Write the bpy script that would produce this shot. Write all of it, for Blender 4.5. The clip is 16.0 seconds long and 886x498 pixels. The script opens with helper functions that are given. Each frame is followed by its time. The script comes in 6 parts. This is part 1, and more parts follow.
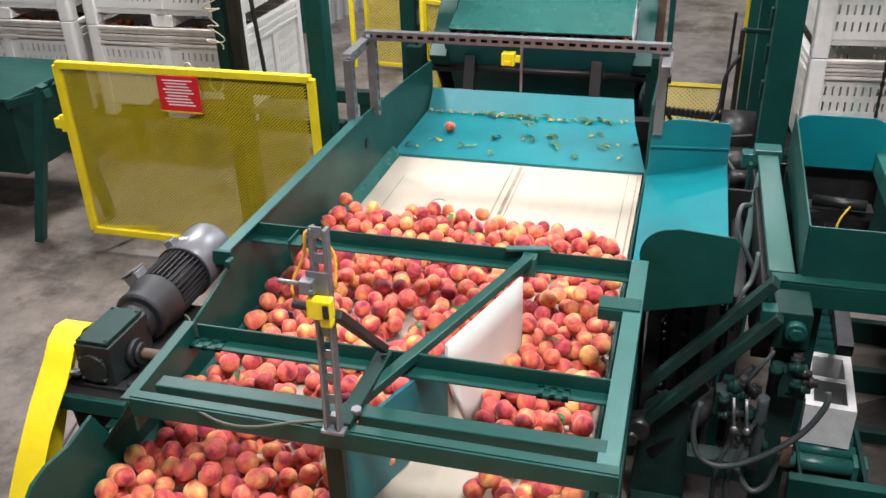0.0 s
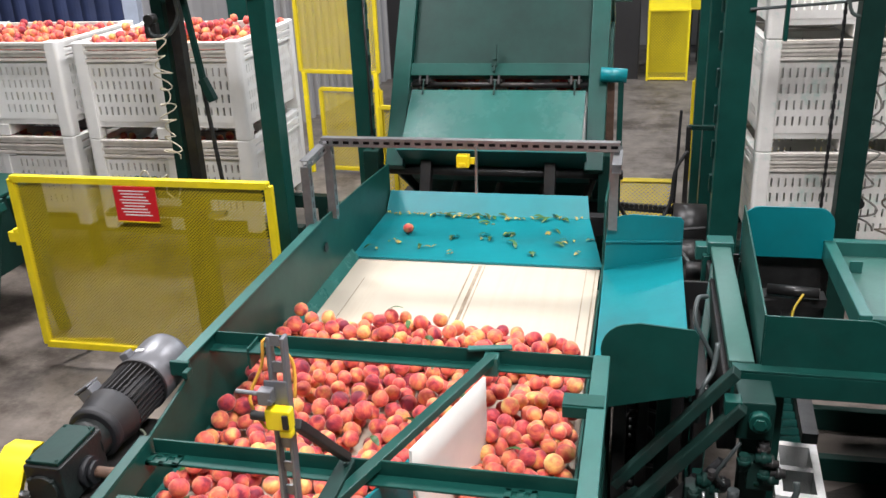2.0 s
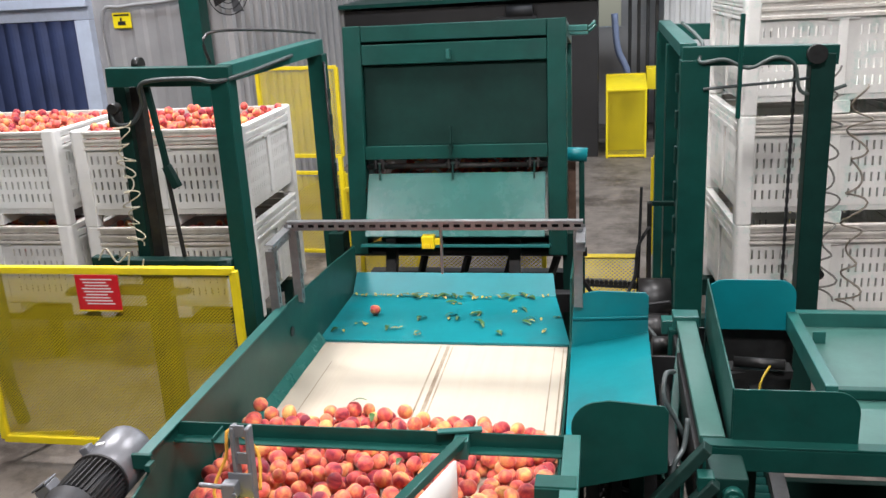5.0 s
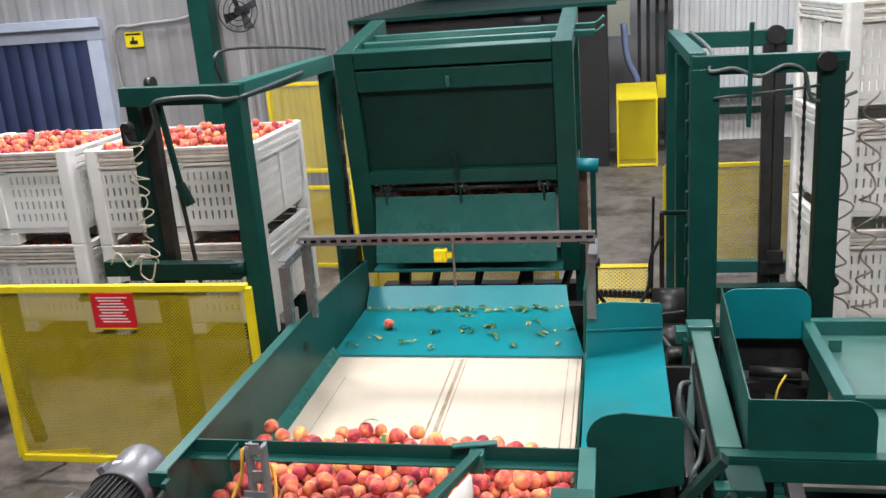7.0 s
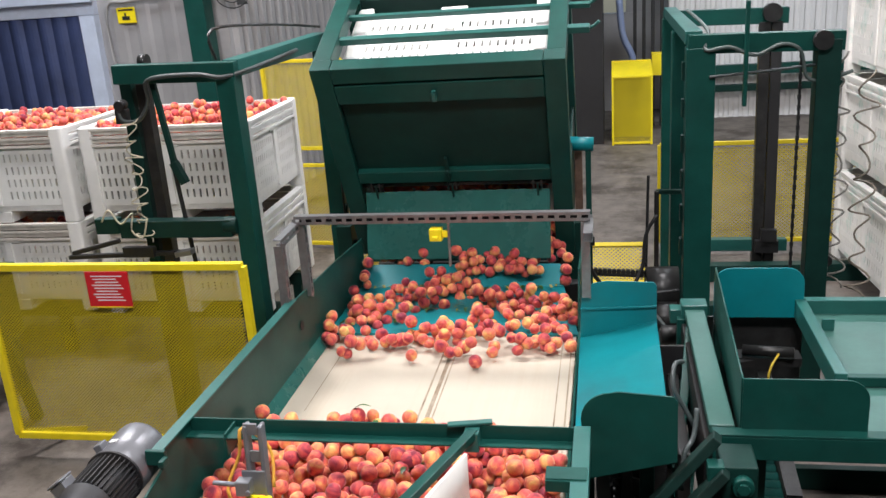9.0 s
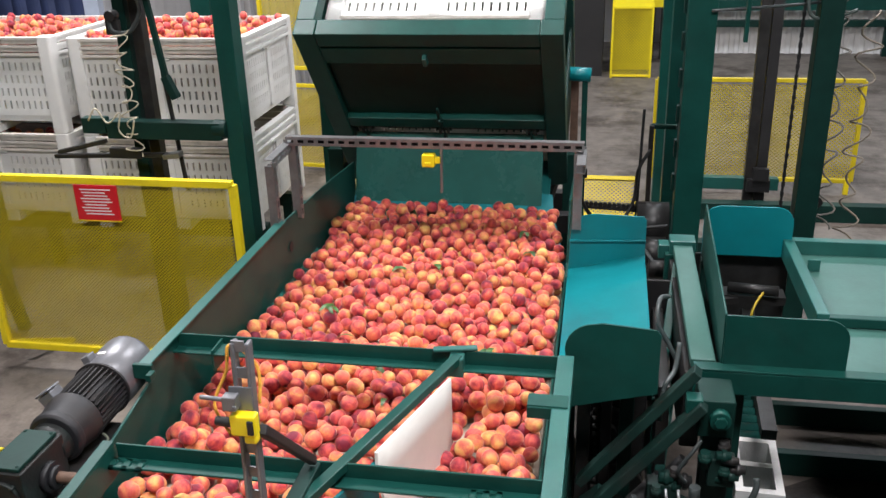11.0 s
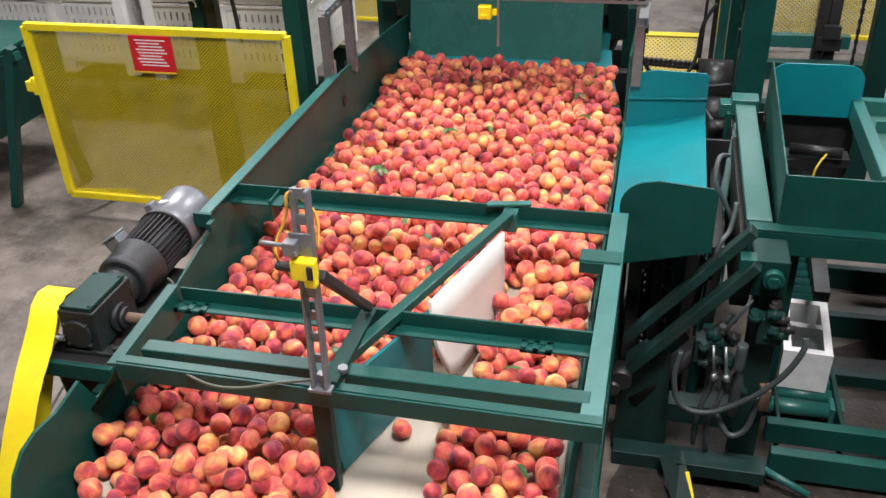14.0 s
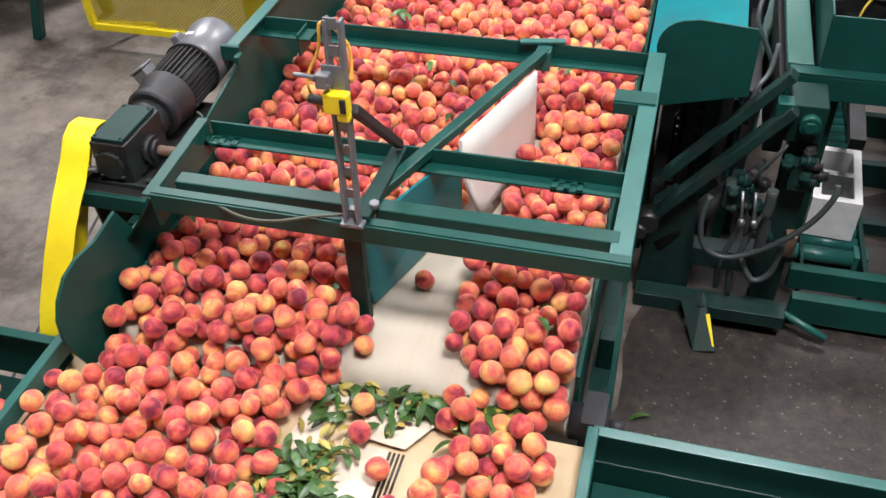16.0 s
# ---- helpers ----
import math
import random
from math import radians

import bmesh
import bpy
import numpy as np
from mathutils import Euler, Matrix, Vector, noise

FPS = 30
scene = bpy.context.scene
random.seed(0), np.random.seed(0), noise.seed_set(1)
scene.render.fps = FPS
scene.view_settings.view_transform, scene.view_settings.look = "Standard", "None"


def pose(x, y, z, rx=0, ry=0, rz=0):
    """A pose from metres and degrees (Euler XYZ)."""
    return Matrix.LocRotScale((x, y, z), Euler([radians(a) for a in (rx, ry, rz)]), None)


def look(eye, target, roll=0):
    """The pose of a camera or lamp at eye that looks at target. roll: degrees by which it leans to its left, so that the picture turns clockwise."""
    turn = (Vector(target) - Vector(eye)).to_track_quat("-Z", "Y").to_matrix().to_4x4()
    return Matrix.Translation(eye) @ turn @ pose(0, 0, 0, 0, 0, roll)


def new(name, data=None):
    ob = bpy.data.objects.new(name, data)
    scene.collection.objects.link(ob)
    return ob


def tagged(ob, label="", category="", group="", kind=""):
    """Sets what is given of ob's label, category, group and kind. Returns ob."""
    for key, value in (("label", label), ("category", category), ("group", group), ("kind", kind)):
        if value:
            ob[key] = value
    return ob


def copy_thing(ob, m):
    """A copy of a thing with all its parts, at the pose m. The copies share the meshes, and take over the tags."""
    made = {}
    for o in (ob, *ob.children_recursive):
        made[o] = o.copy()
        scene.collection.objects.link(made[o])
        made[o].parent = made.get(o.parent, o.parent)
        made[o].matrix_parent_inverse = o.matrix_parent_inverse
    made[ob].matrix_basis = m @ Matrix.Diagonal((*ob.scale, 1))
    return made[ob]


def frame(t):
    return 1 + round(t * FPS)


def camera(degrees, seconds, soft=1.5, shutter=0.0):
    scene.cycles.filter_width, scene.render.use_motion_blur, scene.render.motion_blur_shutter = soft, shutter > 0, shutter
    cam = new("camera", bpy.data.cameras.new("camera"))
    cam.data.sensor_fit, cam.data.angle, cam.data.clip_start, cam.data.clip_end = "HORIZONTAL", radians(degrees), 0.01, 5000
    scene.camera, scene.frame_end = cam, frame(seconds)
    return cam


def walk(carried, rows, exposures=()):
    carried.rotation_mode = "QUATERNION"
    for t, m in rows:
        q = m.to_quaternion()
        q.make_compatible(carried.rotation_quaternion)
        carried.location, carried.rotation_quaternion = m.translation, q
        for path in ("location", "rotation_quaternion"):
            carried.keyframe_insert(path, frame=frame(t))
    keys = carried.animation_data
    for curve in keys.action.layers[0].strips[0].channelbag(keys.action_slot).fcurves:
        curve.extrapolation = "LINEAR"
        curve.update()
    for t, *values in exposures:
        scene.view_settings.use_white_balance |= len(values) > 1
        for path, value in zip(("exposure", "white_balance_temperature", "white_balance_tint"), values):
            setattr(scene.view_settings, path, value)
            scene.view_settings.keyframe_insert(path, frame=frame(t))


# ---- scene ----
# ---- camera: held by hand from a platform, it turns and sways a little ----
cam = camera(52.83, 16.0)
# seconds, eye, target, roll; the line runs along +y
PATH = [
    (0, (-0.011, -0.005, 2.567), (-0.499, 1.686, 1.618), -1.8),
    (0.5, (-0.009, -0.007, 2.57), (-0.474, 1.733, 1.699), -1.9),
    (1, (-0.005, -0.005, 2.574), (-0.464, 1.759, 1.752), -2.2),
    (1.5, (-0.004, -0.002, 2.574), (-0.445, 1.783, 1.788), -2.4),
    (2, (-0.003, 0.0, 2.575), (-0.425, 1.805, 1.823), -2.5),
    (2.5, (-0.002, 0.001, 2.577), (-0.411, 1.819, 1.849), -2.8),
    (3, (0.0, 0.003, 2.581), (-0.393, 1.833, 1.876), -2.9),
    (3.5, (0.001, 0.003, 2.581), (-0.377, 1.846, 1.903), -2.9),
    (4, (0.002, 0.005, 2.581), (-0.365, 1.864, 1.94), -2.8),
    (6.5, (0.005, 0.001, 2.593), (-0.353, 1.885, 2.025), -3.9),
    (7, (0.007, 0.001, 2.595), (-0.376, 1.881, 2.032), -4.2),
    (7.5, (0.008, -0.005, 2.598), (-0.416, 1.871, 2.05), -4.5),
    (8, (0.005, -0.007, 2.593), (-0.428, 1.857, 2.009), -4.3),
    (8.5, (0.003, -0.003, 2.606), (-0.386, 1.866, 2.009), -4.7),
    (11, (-0.001, 0.002, 2.6), (-0.347, 1.816, 1.834), -1.7),
    (11.5, (-0.005, -0.001, 2.599), (-0.35, 1.793, 1.783), -1.4),
    (12, (-0.005, 0.002, 2.592), (-0.351, 1.772, 1.728), -1.4),
    (12.5, (-0.005, 0.0, 2.59), (-0.372, 1.746, 1.685), -1.4),
    (13, (-0.006, -0.004, 2.585), (-0.384, 1.718, 1.641), -1.3),
    (13.5, (-0.008, -0.004, 2.583), (-0.404, 1.686, 1.591), -1.7),
    (14, (-0.013, -0.011, 2.58), (-0.449, 1.641, 1.541), -2.5),
    (14.5, (-0.017, -0.021, 2.581), (-0.477, 1.593, 1.493), -2.9),
    (15, (-0.02, -0.026, 2.577), (-0.503, 1.545, 1.438), -3.2),
    (15.5, (-0.027, -0.024, 2.567), (-0.511, 1.482, 1.344), -3.2),
    (16, (-0.037, -0.027, 2.562), (-0.478, 1.413, 1.247), -2.7),
]
walk(cam, [(t, look(eye, target, roll)) for t, eye, target, roll in PATH], [(0, 0.0), (3, 0.02), (7, -0.05), (8.6, -0.14), (11.3, -0.12), (13, 0.10), (15, 0.05), (16, -0.02)])

# ---- world and lamps ----
world = bpy.data.worlds.new("world")
world.use_nodes = True
scene.world = world
wn = world.node_tree
sky = wn.nodes.new("ShaderNodeTexSky")
sky.sky_type, sky.sun_disc, sky.sun_elevation, sky.sun_rotation = "NISHITA", False, radians(50), radians(150)
wn.links.new(sky.outputs[0], wn.nodes["Background"].inputs[0])
wn.nodes["Background"].inputs[1].default_value = 0.12

CEIL = 6.0


def ceiling_lamp(x, y, sx, sy, watts, tint=(0.99, 0.96, 0.985)):
    """A broad high-bay light under the roof."""
    d = bpy.data.lights.new("bay_light", "AREA")
    d.shape, d.size, d.size_y, d.energy, d.color = "RECTANGLE", sx, sy, watts, tint
    o = new("bay_light", d)
    o.matrix_world = pose(x, y, CEIL - 0.52)
    return o


for lx, ly, w in ((-3.4, 0.6, 125), (0.6, 0.6, 350), (-3.4, 5.0, 350), (0.6, 5.4, 225), (4.4, 3.0, 135)):
    ceiling_lamp(lx, ly, 1.4, 0.9, w)
# cooler lamps added over the back of the hall, in place of its daylight
for lx, ly, w in ((-5.5, 8.2, 135), (-1.4, 11.0, 90), (2.2, 10.5, 270)):
    ceiling_lamp(lx, ly, 1.4, 0.9, w, (0.86, 0.92, 1.0))


# ---- materials ----
def mat(name, base, rough=0.5, metal=0.0, vary=0.15, scale=6.0, bump=0.15, bscale=60.0, dirt=None, dirt_amt=0.35, spec=0.5, rand=0.0, coat=0.0, stretch=None, edge=(0.52, 0.74)):
    """Painted or bare surface: a base colour with cloudy variation, grime patches and fine relief."""
    m = bpy.data.materials.new(name)
    m.use_nodes = True
    nt = m.node_tree
    N, L = nt.nodes, nt.links
    b = N["Principled BSDF"]
    tc = N.new("ShaderNodeTexCoord")
    n1 = N.new("ShaderNodeTexNoise")
    n1.inputs["Scale"].default_value, n1.inputs["Detail"].default_value, n1.inputs["Roughness"].default_value = scale, 6, 0.65
    L.new(tc.outputs["Object"], n1.inputs["Vector"])
    r1 = N.new("ShaderNodeValToRGB")
    r1.color_ramp.elements[0].position, r1.color_ramp.elements[1].position = 0.3, 0.75
    lo = tuple(c * (1 - vary) for c in base)
    hi = tuple(min(1, c * (1 + vary)) for c in base)
    r1.color_ramp.elements[0].color, r1.color_ramp.elements[1].color = (*lo, 1), (*hi, 1)
    L.new(n1.outputs["Fac"], r1.inputs[0])
    out = r1.outputs[0]
    n2 = N.new("ShaderNodeTexNoise")
    n2.inputs["Scale"].default_value, n2.inputs["Detail"].default_value, n2.inputs["Roughness"].default_value = scale * 0.37, 9, 0.72
    if stretch:
        mp = N.new("ShaderNodeMapping")
        mp.inputs["Scale"].default_value = stretch
        L.new(tc.outputs["Object"], mp.inputs["Vector"])
        L.new(mp.outputs[0], n2.inputs["Vector"])
    else:
        L.new(tc.outputs["Object"], n2.inputs["Vector"])
    if dirt:
        r2 = N.new("ShaderNodeValToRGB")
        r2.color_ramp.elements[0].position, r2.color_ramp.elements[1].position = edge
        r2.color_ramp.elements[0].color, r2.color_ramp.elements[1].color = (0, 0, 0, 1), (dirt_amt,) * 3 + (1,)
        L.new(n2.outputs["Fac"], r2.inputs[0])
        mx = N.new("ShaderNodeMix")
        mx.data_type = "RGBA"
        L.new(r2.outputs[0], mx.inputs[0])
        L.new(out, mx.inputs[6])
        mx.inputs[7].default_value = (*dirt, 1)
        out = mx.outputs[2]
    if rand:
        oi = N.new("ShaderNodeObjectInfo")
        hs = N.new("ShaderNodeHueSaturation")
        mr = N.new("ShaderNodeMapRange")
        mr.inputs[3].default_value, mr.inputs[4].default_value = 1 - rand, 1 + rand
        L.new(oi.outputs["Random"], mr.inputs[0])
        L.new(mr.outputs[0], hs.inputs["Value"])
        L.new(out, hs.inputs["Color"])
        out = hs.outputs[0]
    L.new(out, b.inputs["Base Color"])
    mr = N.new("ShaderNodeMapRange")
    mr.inputs[3].default_value, mr.inputs[4].default_value = max(0.03, rough - 0.12), min(1, rough + 0.14)
    L.new(n2.outputs["Fac"], mr.inputs[0])
    L.new(mr.outputs[0], b.inputs["Roughness"])
    b.inputs["Metallic"].default_value = metal
    b.inputs["Specular IOR Level"].default_value = spec
    b.inputs["Coat Weight"].default_value = coat
    if bump:
        n3 = N.new("ShaderNodeTexNoise")
        n3.inputs["Scale"].default_value, n3.inputs["Detail"].default_value = bscale, 5
        L.new(tc.outputs["Object"], n3.inputs["Vector"])
        bp = N.new("ShaderNodeBump")
        bp.inputs["Strength"].default_value, bp.inputs["Distance"].default_value = bump, 0.004
        L.new(n3.outputs["Fac"], bp.inputs["Height"])
        L.new(bp.outputs[0], b.inputs["Normal"])
    return m


# for the unseen roof and walls; dark so that little light bounces off
DARKW = mat("unseen_dark_sheet", (0.11, 0.11, 0.11), 0.6, vary=0.2, scale=1.5, dirt=(0.05, 0.05, 0.05), dirt_amt=0.5, bump=0.05)
WALL_W = mat("white_wall_panel", (0.72, 0.71, 0.70), 0.5, vary=0.06, scale=1.2, dirt=(0.5, 0.49, 0.48), dirt_amt=0.4, bump=0.05)
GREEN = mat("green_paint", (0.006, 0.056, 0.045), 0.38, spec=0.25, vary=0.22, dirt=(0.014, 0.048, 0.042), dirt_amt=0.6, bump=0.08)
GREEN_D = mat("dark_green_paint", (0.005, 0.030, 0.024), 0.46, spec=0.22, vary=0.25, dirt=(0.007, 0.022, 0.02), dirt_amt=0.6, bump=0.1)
OILG = mat("oily_dark_green", (0.007, 0.028, 0.023), 0.5, spec=0.35, vary=0.4, scale=9, dirt=(0.022, 0.020, 0.018), dirt_amt=0.8, bump=0.2)
# lighter copy of the green, with the top light on rails in its colour
GREEN_L = mat("highlight_green_paint", (0.018, 0.105, 0.09), 0.34, vary=0.2, dirt=(0.02, 0.08, 0.07), dirt_amt=0.6, bump=0.08)
TABLE = mat("scuffed_table_paint", (0.04, 0.118, 0.098), 0.4, vary=0.15, dirt=(0.03, 0.085, 0.072), dirt_amt=0.6, bump=0.08)
TEAL = mat("teal_sheet", (0.0, 0.175, 0.20), 0.4, vary=0.14, scale=3, dirt=(0.03, 0.125, 0.14), dirt_amt=0.75, bump=0.12, bscale=25)
TEAL_D = mat("worn_teal_paint", (0.008, 0.12, 0.115), 0.36, vary=0.15, dirt=(0.02, 0.08, 0.075), dirt_amt=0.6, bump=0.08)
YELLOW = mat("yellow_paint", (0.86, 0.68, 0.012), 0.42, vary=0.08, dirt=(0.5, 0.38, 0.05), dirt_amt=0.4, bump=0.06)
BELT = mat("canvas_belt", (0.48, 0.43, 0.345), 0.75, vary=0.06, scale=2.5, dirt=(0.40, 0.30, 0.19), dirt_amt=0.5, bump=0.1, bscale=220, stretch=(9, 0.3, 1), edge=(0.5, 0.8))
PLASTIC_W = mat("white_bin_plastic", (0.80, 0.79, 0.765), 0.5, vary=0.07, scale=4, dirt=(0.42, 0.37, 0.31), dirt_amt=0.55, bump=0.05, rand=0.05)
PLASTIC_G = mat("grey_rim_plastic", (0.60, 0.56, 0.51), 0.55, vary=0.2, scale=8, dirt=(0.2, 0.16, 0.13), dirt_amt=0.6)
STEEL = mat("galvanised_steel", (0.33, 0.335, 0.34), 0.38, metal=0.85, vary=0.2, scale=14, dirt=(0.2, 0.2, 0.2), dirt_amt=0.5)
MOTOR = mat("motor_grey", (0.013, 0.0135, 0.016), 0.58, vary=0.25, scale=10, dirt=(0.05, 0.04, 0.032), dirt_amt=0.5)
GEARM = mat("oily_green_casting", (0.010, 0.012, 0.0115), 0.55, vary=0.3, scale=12, dirt=(0.010, 0.034, 0.029), dirt_amt=0.8, bump=0.35, bscale=90)
MOTOR_L = mat("motor_cover", (0.17, 0.175, 0.19), 0.34, metal=0.3, vary=0.15, dirt=(0.1, 0.08, 0.07), dirt_amt=0.4)
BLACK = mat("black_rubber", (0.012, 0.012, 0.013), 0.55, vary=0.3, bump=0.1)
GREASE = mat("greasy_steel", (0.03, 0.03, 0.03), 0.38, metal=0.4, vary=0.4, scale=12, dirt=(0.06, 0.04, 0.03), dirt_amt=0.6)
CONCRETE = mat("concrete", (0.160, 0.136, 0.116), 0.55, vary=0.4, scale=4.2, dirt=(0.045, 0.033, 0.025), dirt_amt=0.9, edge=(0.48, 0.62), bump=0.25, bscale=35)
CBLOCK = mat("cinder_block", (0.66, 0.66, 0.65), 0.9, vary=0.12, scale=14, dirt=(0.4, 0.4, 0.39), dirt_amt=0.4, bump=0.6, bscale=120)
RED = mat("red_sign", (0.62, 0.012, 0.02), 0.4, vary=0.08, bump=0.0)
WHITE = mat("white_print", (0.82, 0.8, 0.78), 0.5, vary=0.05, bump=0.0)
WALLP = mat("grey_sheet_metal", (0.38, 0.37, 0.37), 0.45, metal=0.2, vary=0.12, scale=1.3, dirt=(0.25, 0.24, 0.24), dirt_amt=0.5, bump=0.05)
BLUE = mat("blue_strip_curtain", (0.03, 0.045, 0.115), 0.62, vary=0.3, scale=3, bump=0.05)
FRAME_W = mat("pale_blue_frame", (0.52, 0.58, 0.7), 0.45, vary=0.1, dirt=(0.3, 0.3, 0.33))
# rust, and the brown of the shaded fruit fill in the bins
RUST_SHADE = mat("rusty_steel_and_fruit_shade", (0.13, 0.075, 0.05), 0.7, vary=0.4, scale=9, dirt=(0.03, 0.02, 0.015), dirt_amt=0.7)
WIRE = mat("pale_cable", (0.55, 0.5, 0.38), 0.5, vary=0.1)
HOSE = mat("grey_hose", (0.045, 0.055, 0.055), 0.45, vary=0.2)


# ---- mesh helpers ----
def bm_box(bm, x0, y0, z0, x1, y1, z1, m=None):
    x0, x1, y0, y1, z0, z1 = min(x0, x1), max(x0, x1), min(y0, y1), max(y0, y1), min(z0, z1), max(z0, z1)
    vs = [bm.verts.new((x, y, z)) for x in (x0, x1) for y in (y0, y1) for z in (z0, z1)]
    if m is not None:
        for v in vs:
            v.co = m @ v.co
    for f in ((0, 1, 3, 2), (4, 6, 7, 5), (0, 4, 5, 1), (2, 3, 7, 6), (0, 2, 6, 4), (1, 5, 7, 3)):
        bm.faces.new([vs[i] for i in f])
    return vs


def bm_bar(bm, a, b, w, h, up=(0, 0, 1)):
    """A square bar from a to b, w across and h along up."""
    a, b = Vector(a), Vector(b)
    d = (b - a).normalized()
    s = d.cross(Vector(up))
    if s.length < 1e-4:
        s = d.cross(Vector((0, 1, 0)))
    s.normalize()
    u = s.cross(d)
    vs = [bm.verts.new(p + s * (w / 2) * i + u * (h / 2) * j) for p in (a, b) for i, j in ((-1, -1), (1, -1), (1, 1), (-1, 1))]
    for f in ((3, 2, 1, 0), (4, 5, 6, 7), (0, 1, 5, 4), (1, 2, 6, 5), (2, 3, 7, 6), (3, 0, 4, 7)):
        bm.faces.new([vs[i] for i in f])


def bm_angle(bm, a, b, w, h, t=0.008, up=(0, 0, 1), flip=1):
    """An L-section from a to b: a flat leg w wide on top and a leg h deep at one side."""
    a, b, up = Vector(a), Vector(b), Vector(up)
    s = (b - a).normalized().cross(up).normalized() * flip
    bm_bar(bm, a + s * w / 2, b + s * w / 2, w, t, up)
    bm_bar(bm, a + s * t / 2 - up * (h / 2 + t / 2), b + s * t / 2 - up * (h / 2 + t / 2), t, h, up)


def bm_tube(bm, pts, r, n=8, caps=True):
    """A round tube through points."""
    pts = [Vector(p) for p in pts]
    rings = []
    ref = Vector((0, 0, 1))
    for i, p in enumerate(pts):
        d = (pts[min(i + 1, len(pts) - 1)] - pts[max(i - 1, 0)]).normalized()
        s = d.cross(ref)
        if s.length < 0.05:
            s = d.cross(Vector((0.3, 1, 0)))
        s.normalize()
        u = s.cross(d)
        rr = r[i] if isinstance(r, (list, tuple)) else r
        rings.append([bm.verts.new(p + (s * math.cos(2 * math.pi * k / n) + u * math.sin(2 * math.pi * k / n)) * rr) for k in range(n)])
    for a, b in zip(rings, rings[1:]):
        for k in range(n):
            f = bm.faces.new((a[k], a[(k + 1) % n], b[(k + 1) % n], b[k]))
            f.smooth = True
    if caps:
        bm.faces.new(rings[0][::-1])
        bm.faces.new(rings[-1])


def bm_cyl(bm, a, b, r, n=16):
    bm_tube(bm, [a, b], r, n)


def bm_plate(bm, outline, axis, c, t):
    """A plate t thick: an outline of (u, v) in the plane across axis at c. axis x: (y, z), y: (x, z), z: (x, y)."""
    def at(u, v, w):
        return {"x": (w, u, v), "y": (u, w, v), "z": (u, v, w)}[axis]
    a = [bm.verts.new(at(u, v, c)) for u, v in outline]
    b = [bm.verts.new(at(u, v, c + t)) for u, v in outline]
    bm.faces.new(a)
    bm.faces.new(b[::-1])
    for i in range(len(a)):
        j = (i + 1) % len(a)
        bm.faces.new((a[j], a[i], b[i], b[j]))


def bm_sheet(bm, quad, t):
    """A sheet t thick from four corners."""
    q = [Vector(p) for p in quad]
    n = (q[1] - q[0]).cross(q[3] - q[0]).normalized() * t
    a = [bm.verts.new(p) for p in q]
    b = [bm.verts.new(p - n) for p in q]
    bm.faces.new(a)
    bm.faces.new(b[::-1])
    for i in range(4):
        j = (i + 1) % 4
        bm.faces.new((a[j], a[i], b[i], b[j]))


def rounded(x0, z0, x1, z1, r, corners=(0, 0, 1, 1), n=6):
    """Outline of a rectangle, its corners (bl, br, tr, tl) rounded where told."""
    out = []
    for (cx, cz, a0), on in zip(((x0, z0, 180), (x1, z0, 270), (x1, z1, 0), (x0, z1, 90)), corners):
        if not on:
            out.append((cx, cz))
            continue
        ox = cx + (r if cx == x0 else -r)
        oz = cz + (r if cz == z0 else -r)
        for k in range(n + 1):
            a = radians(a0 + 90 * k / n)
            out.append((ox + r * math.cos(a), oz + r * math.sin(a)))
    return out


def thing(name, label, category, at=(0, 0, 0), group="", kind=""):
    o = new(name)
    o.empty_display_size = 0.1
    o.matrix_world = at if isinstance(at, Matrix) else pose(*at)
    return tagged(o, label, category, group, kind)


def part(name, bm, material, parent=None, label="", bevel=0.0, normals=True):
    if normals:
        bmesh.ops.recalc_face_normals(bm, faces=bm.faces[:])
    me = bpy.data.meshes.new(name)
    bm.to_mesh(me)
    bm.free()
    me.materials.append(material)
    o = new(name, me)
    if parent:
        o.parent = parent
    if label:
        o["label"] = label
    if bevel:
        md = o.modifiers.new("bevel", "BEVEL")
        md.width, md.segments, md.limit_method, md.angle_limit = bevel, 2, "ANGLE", radians(40)
    return o


def made(fn, name, material, parent=None, label="", bevel=0.0):
    bm = bmesh.new()
    fn(bm)
    return part(name, bm, material, parent, label, bevel)


def box_part(name, b, material, parent=None, label="", bevel=0.004):
    return made(lambda bm: bm_box(bm, *b), name, material, parent, label, bevel)


def bar_part(name, a, b, w, h, material, parent=None, label="", bevel=0.004, up=(0, 0, 1)):
    return made(lambda bm: bm_bar(bm, a, b, w, h, up), name, material, parent, label, bevel)


def tube_part(name, pts, r, material, parent=None, label="", n=8):
    return made(lambda bm: bm_tube(bm, pts, r, n), name, material, parent, label)


def smooth_path(pts, k=5):
    """Points on a smooth curve through pts."""
    p = [Vector(q) for q in pts]
    out = []
    for i in range(len(p) - 1):
        a, b, c, d = p[max(i - 1, 0)], p[i], p[i + 1], p[min(i + 2, len(p) - 1)]
        for j in range(k):
            t = j / k
            out.append(0.5 * ((2 * b) + (c - a) * t + (2 * a - 5 * b + 4 * c - d) * t * t + (3 * b - a - 3 * c + d) * t ** 3))
    return out + [p[-1]]


def setting(o, label=""):
    return tagged(o, label, "", "", "structure")


# ---- the hall ----
setting(box_part("floor", (-14, -5, -0.2, 9, 18, 0), CONCRETE, None, "", 0), "stained grey concrete floor")
# unseen roof, kept dark to lower the fill light
setting(box_part("ceiling", (-14, -5, CEIL, 9, 18, CEIL + 0.2), DARKW, None, "", 0), "unseen roof of the hall, dark to limit bounced light")


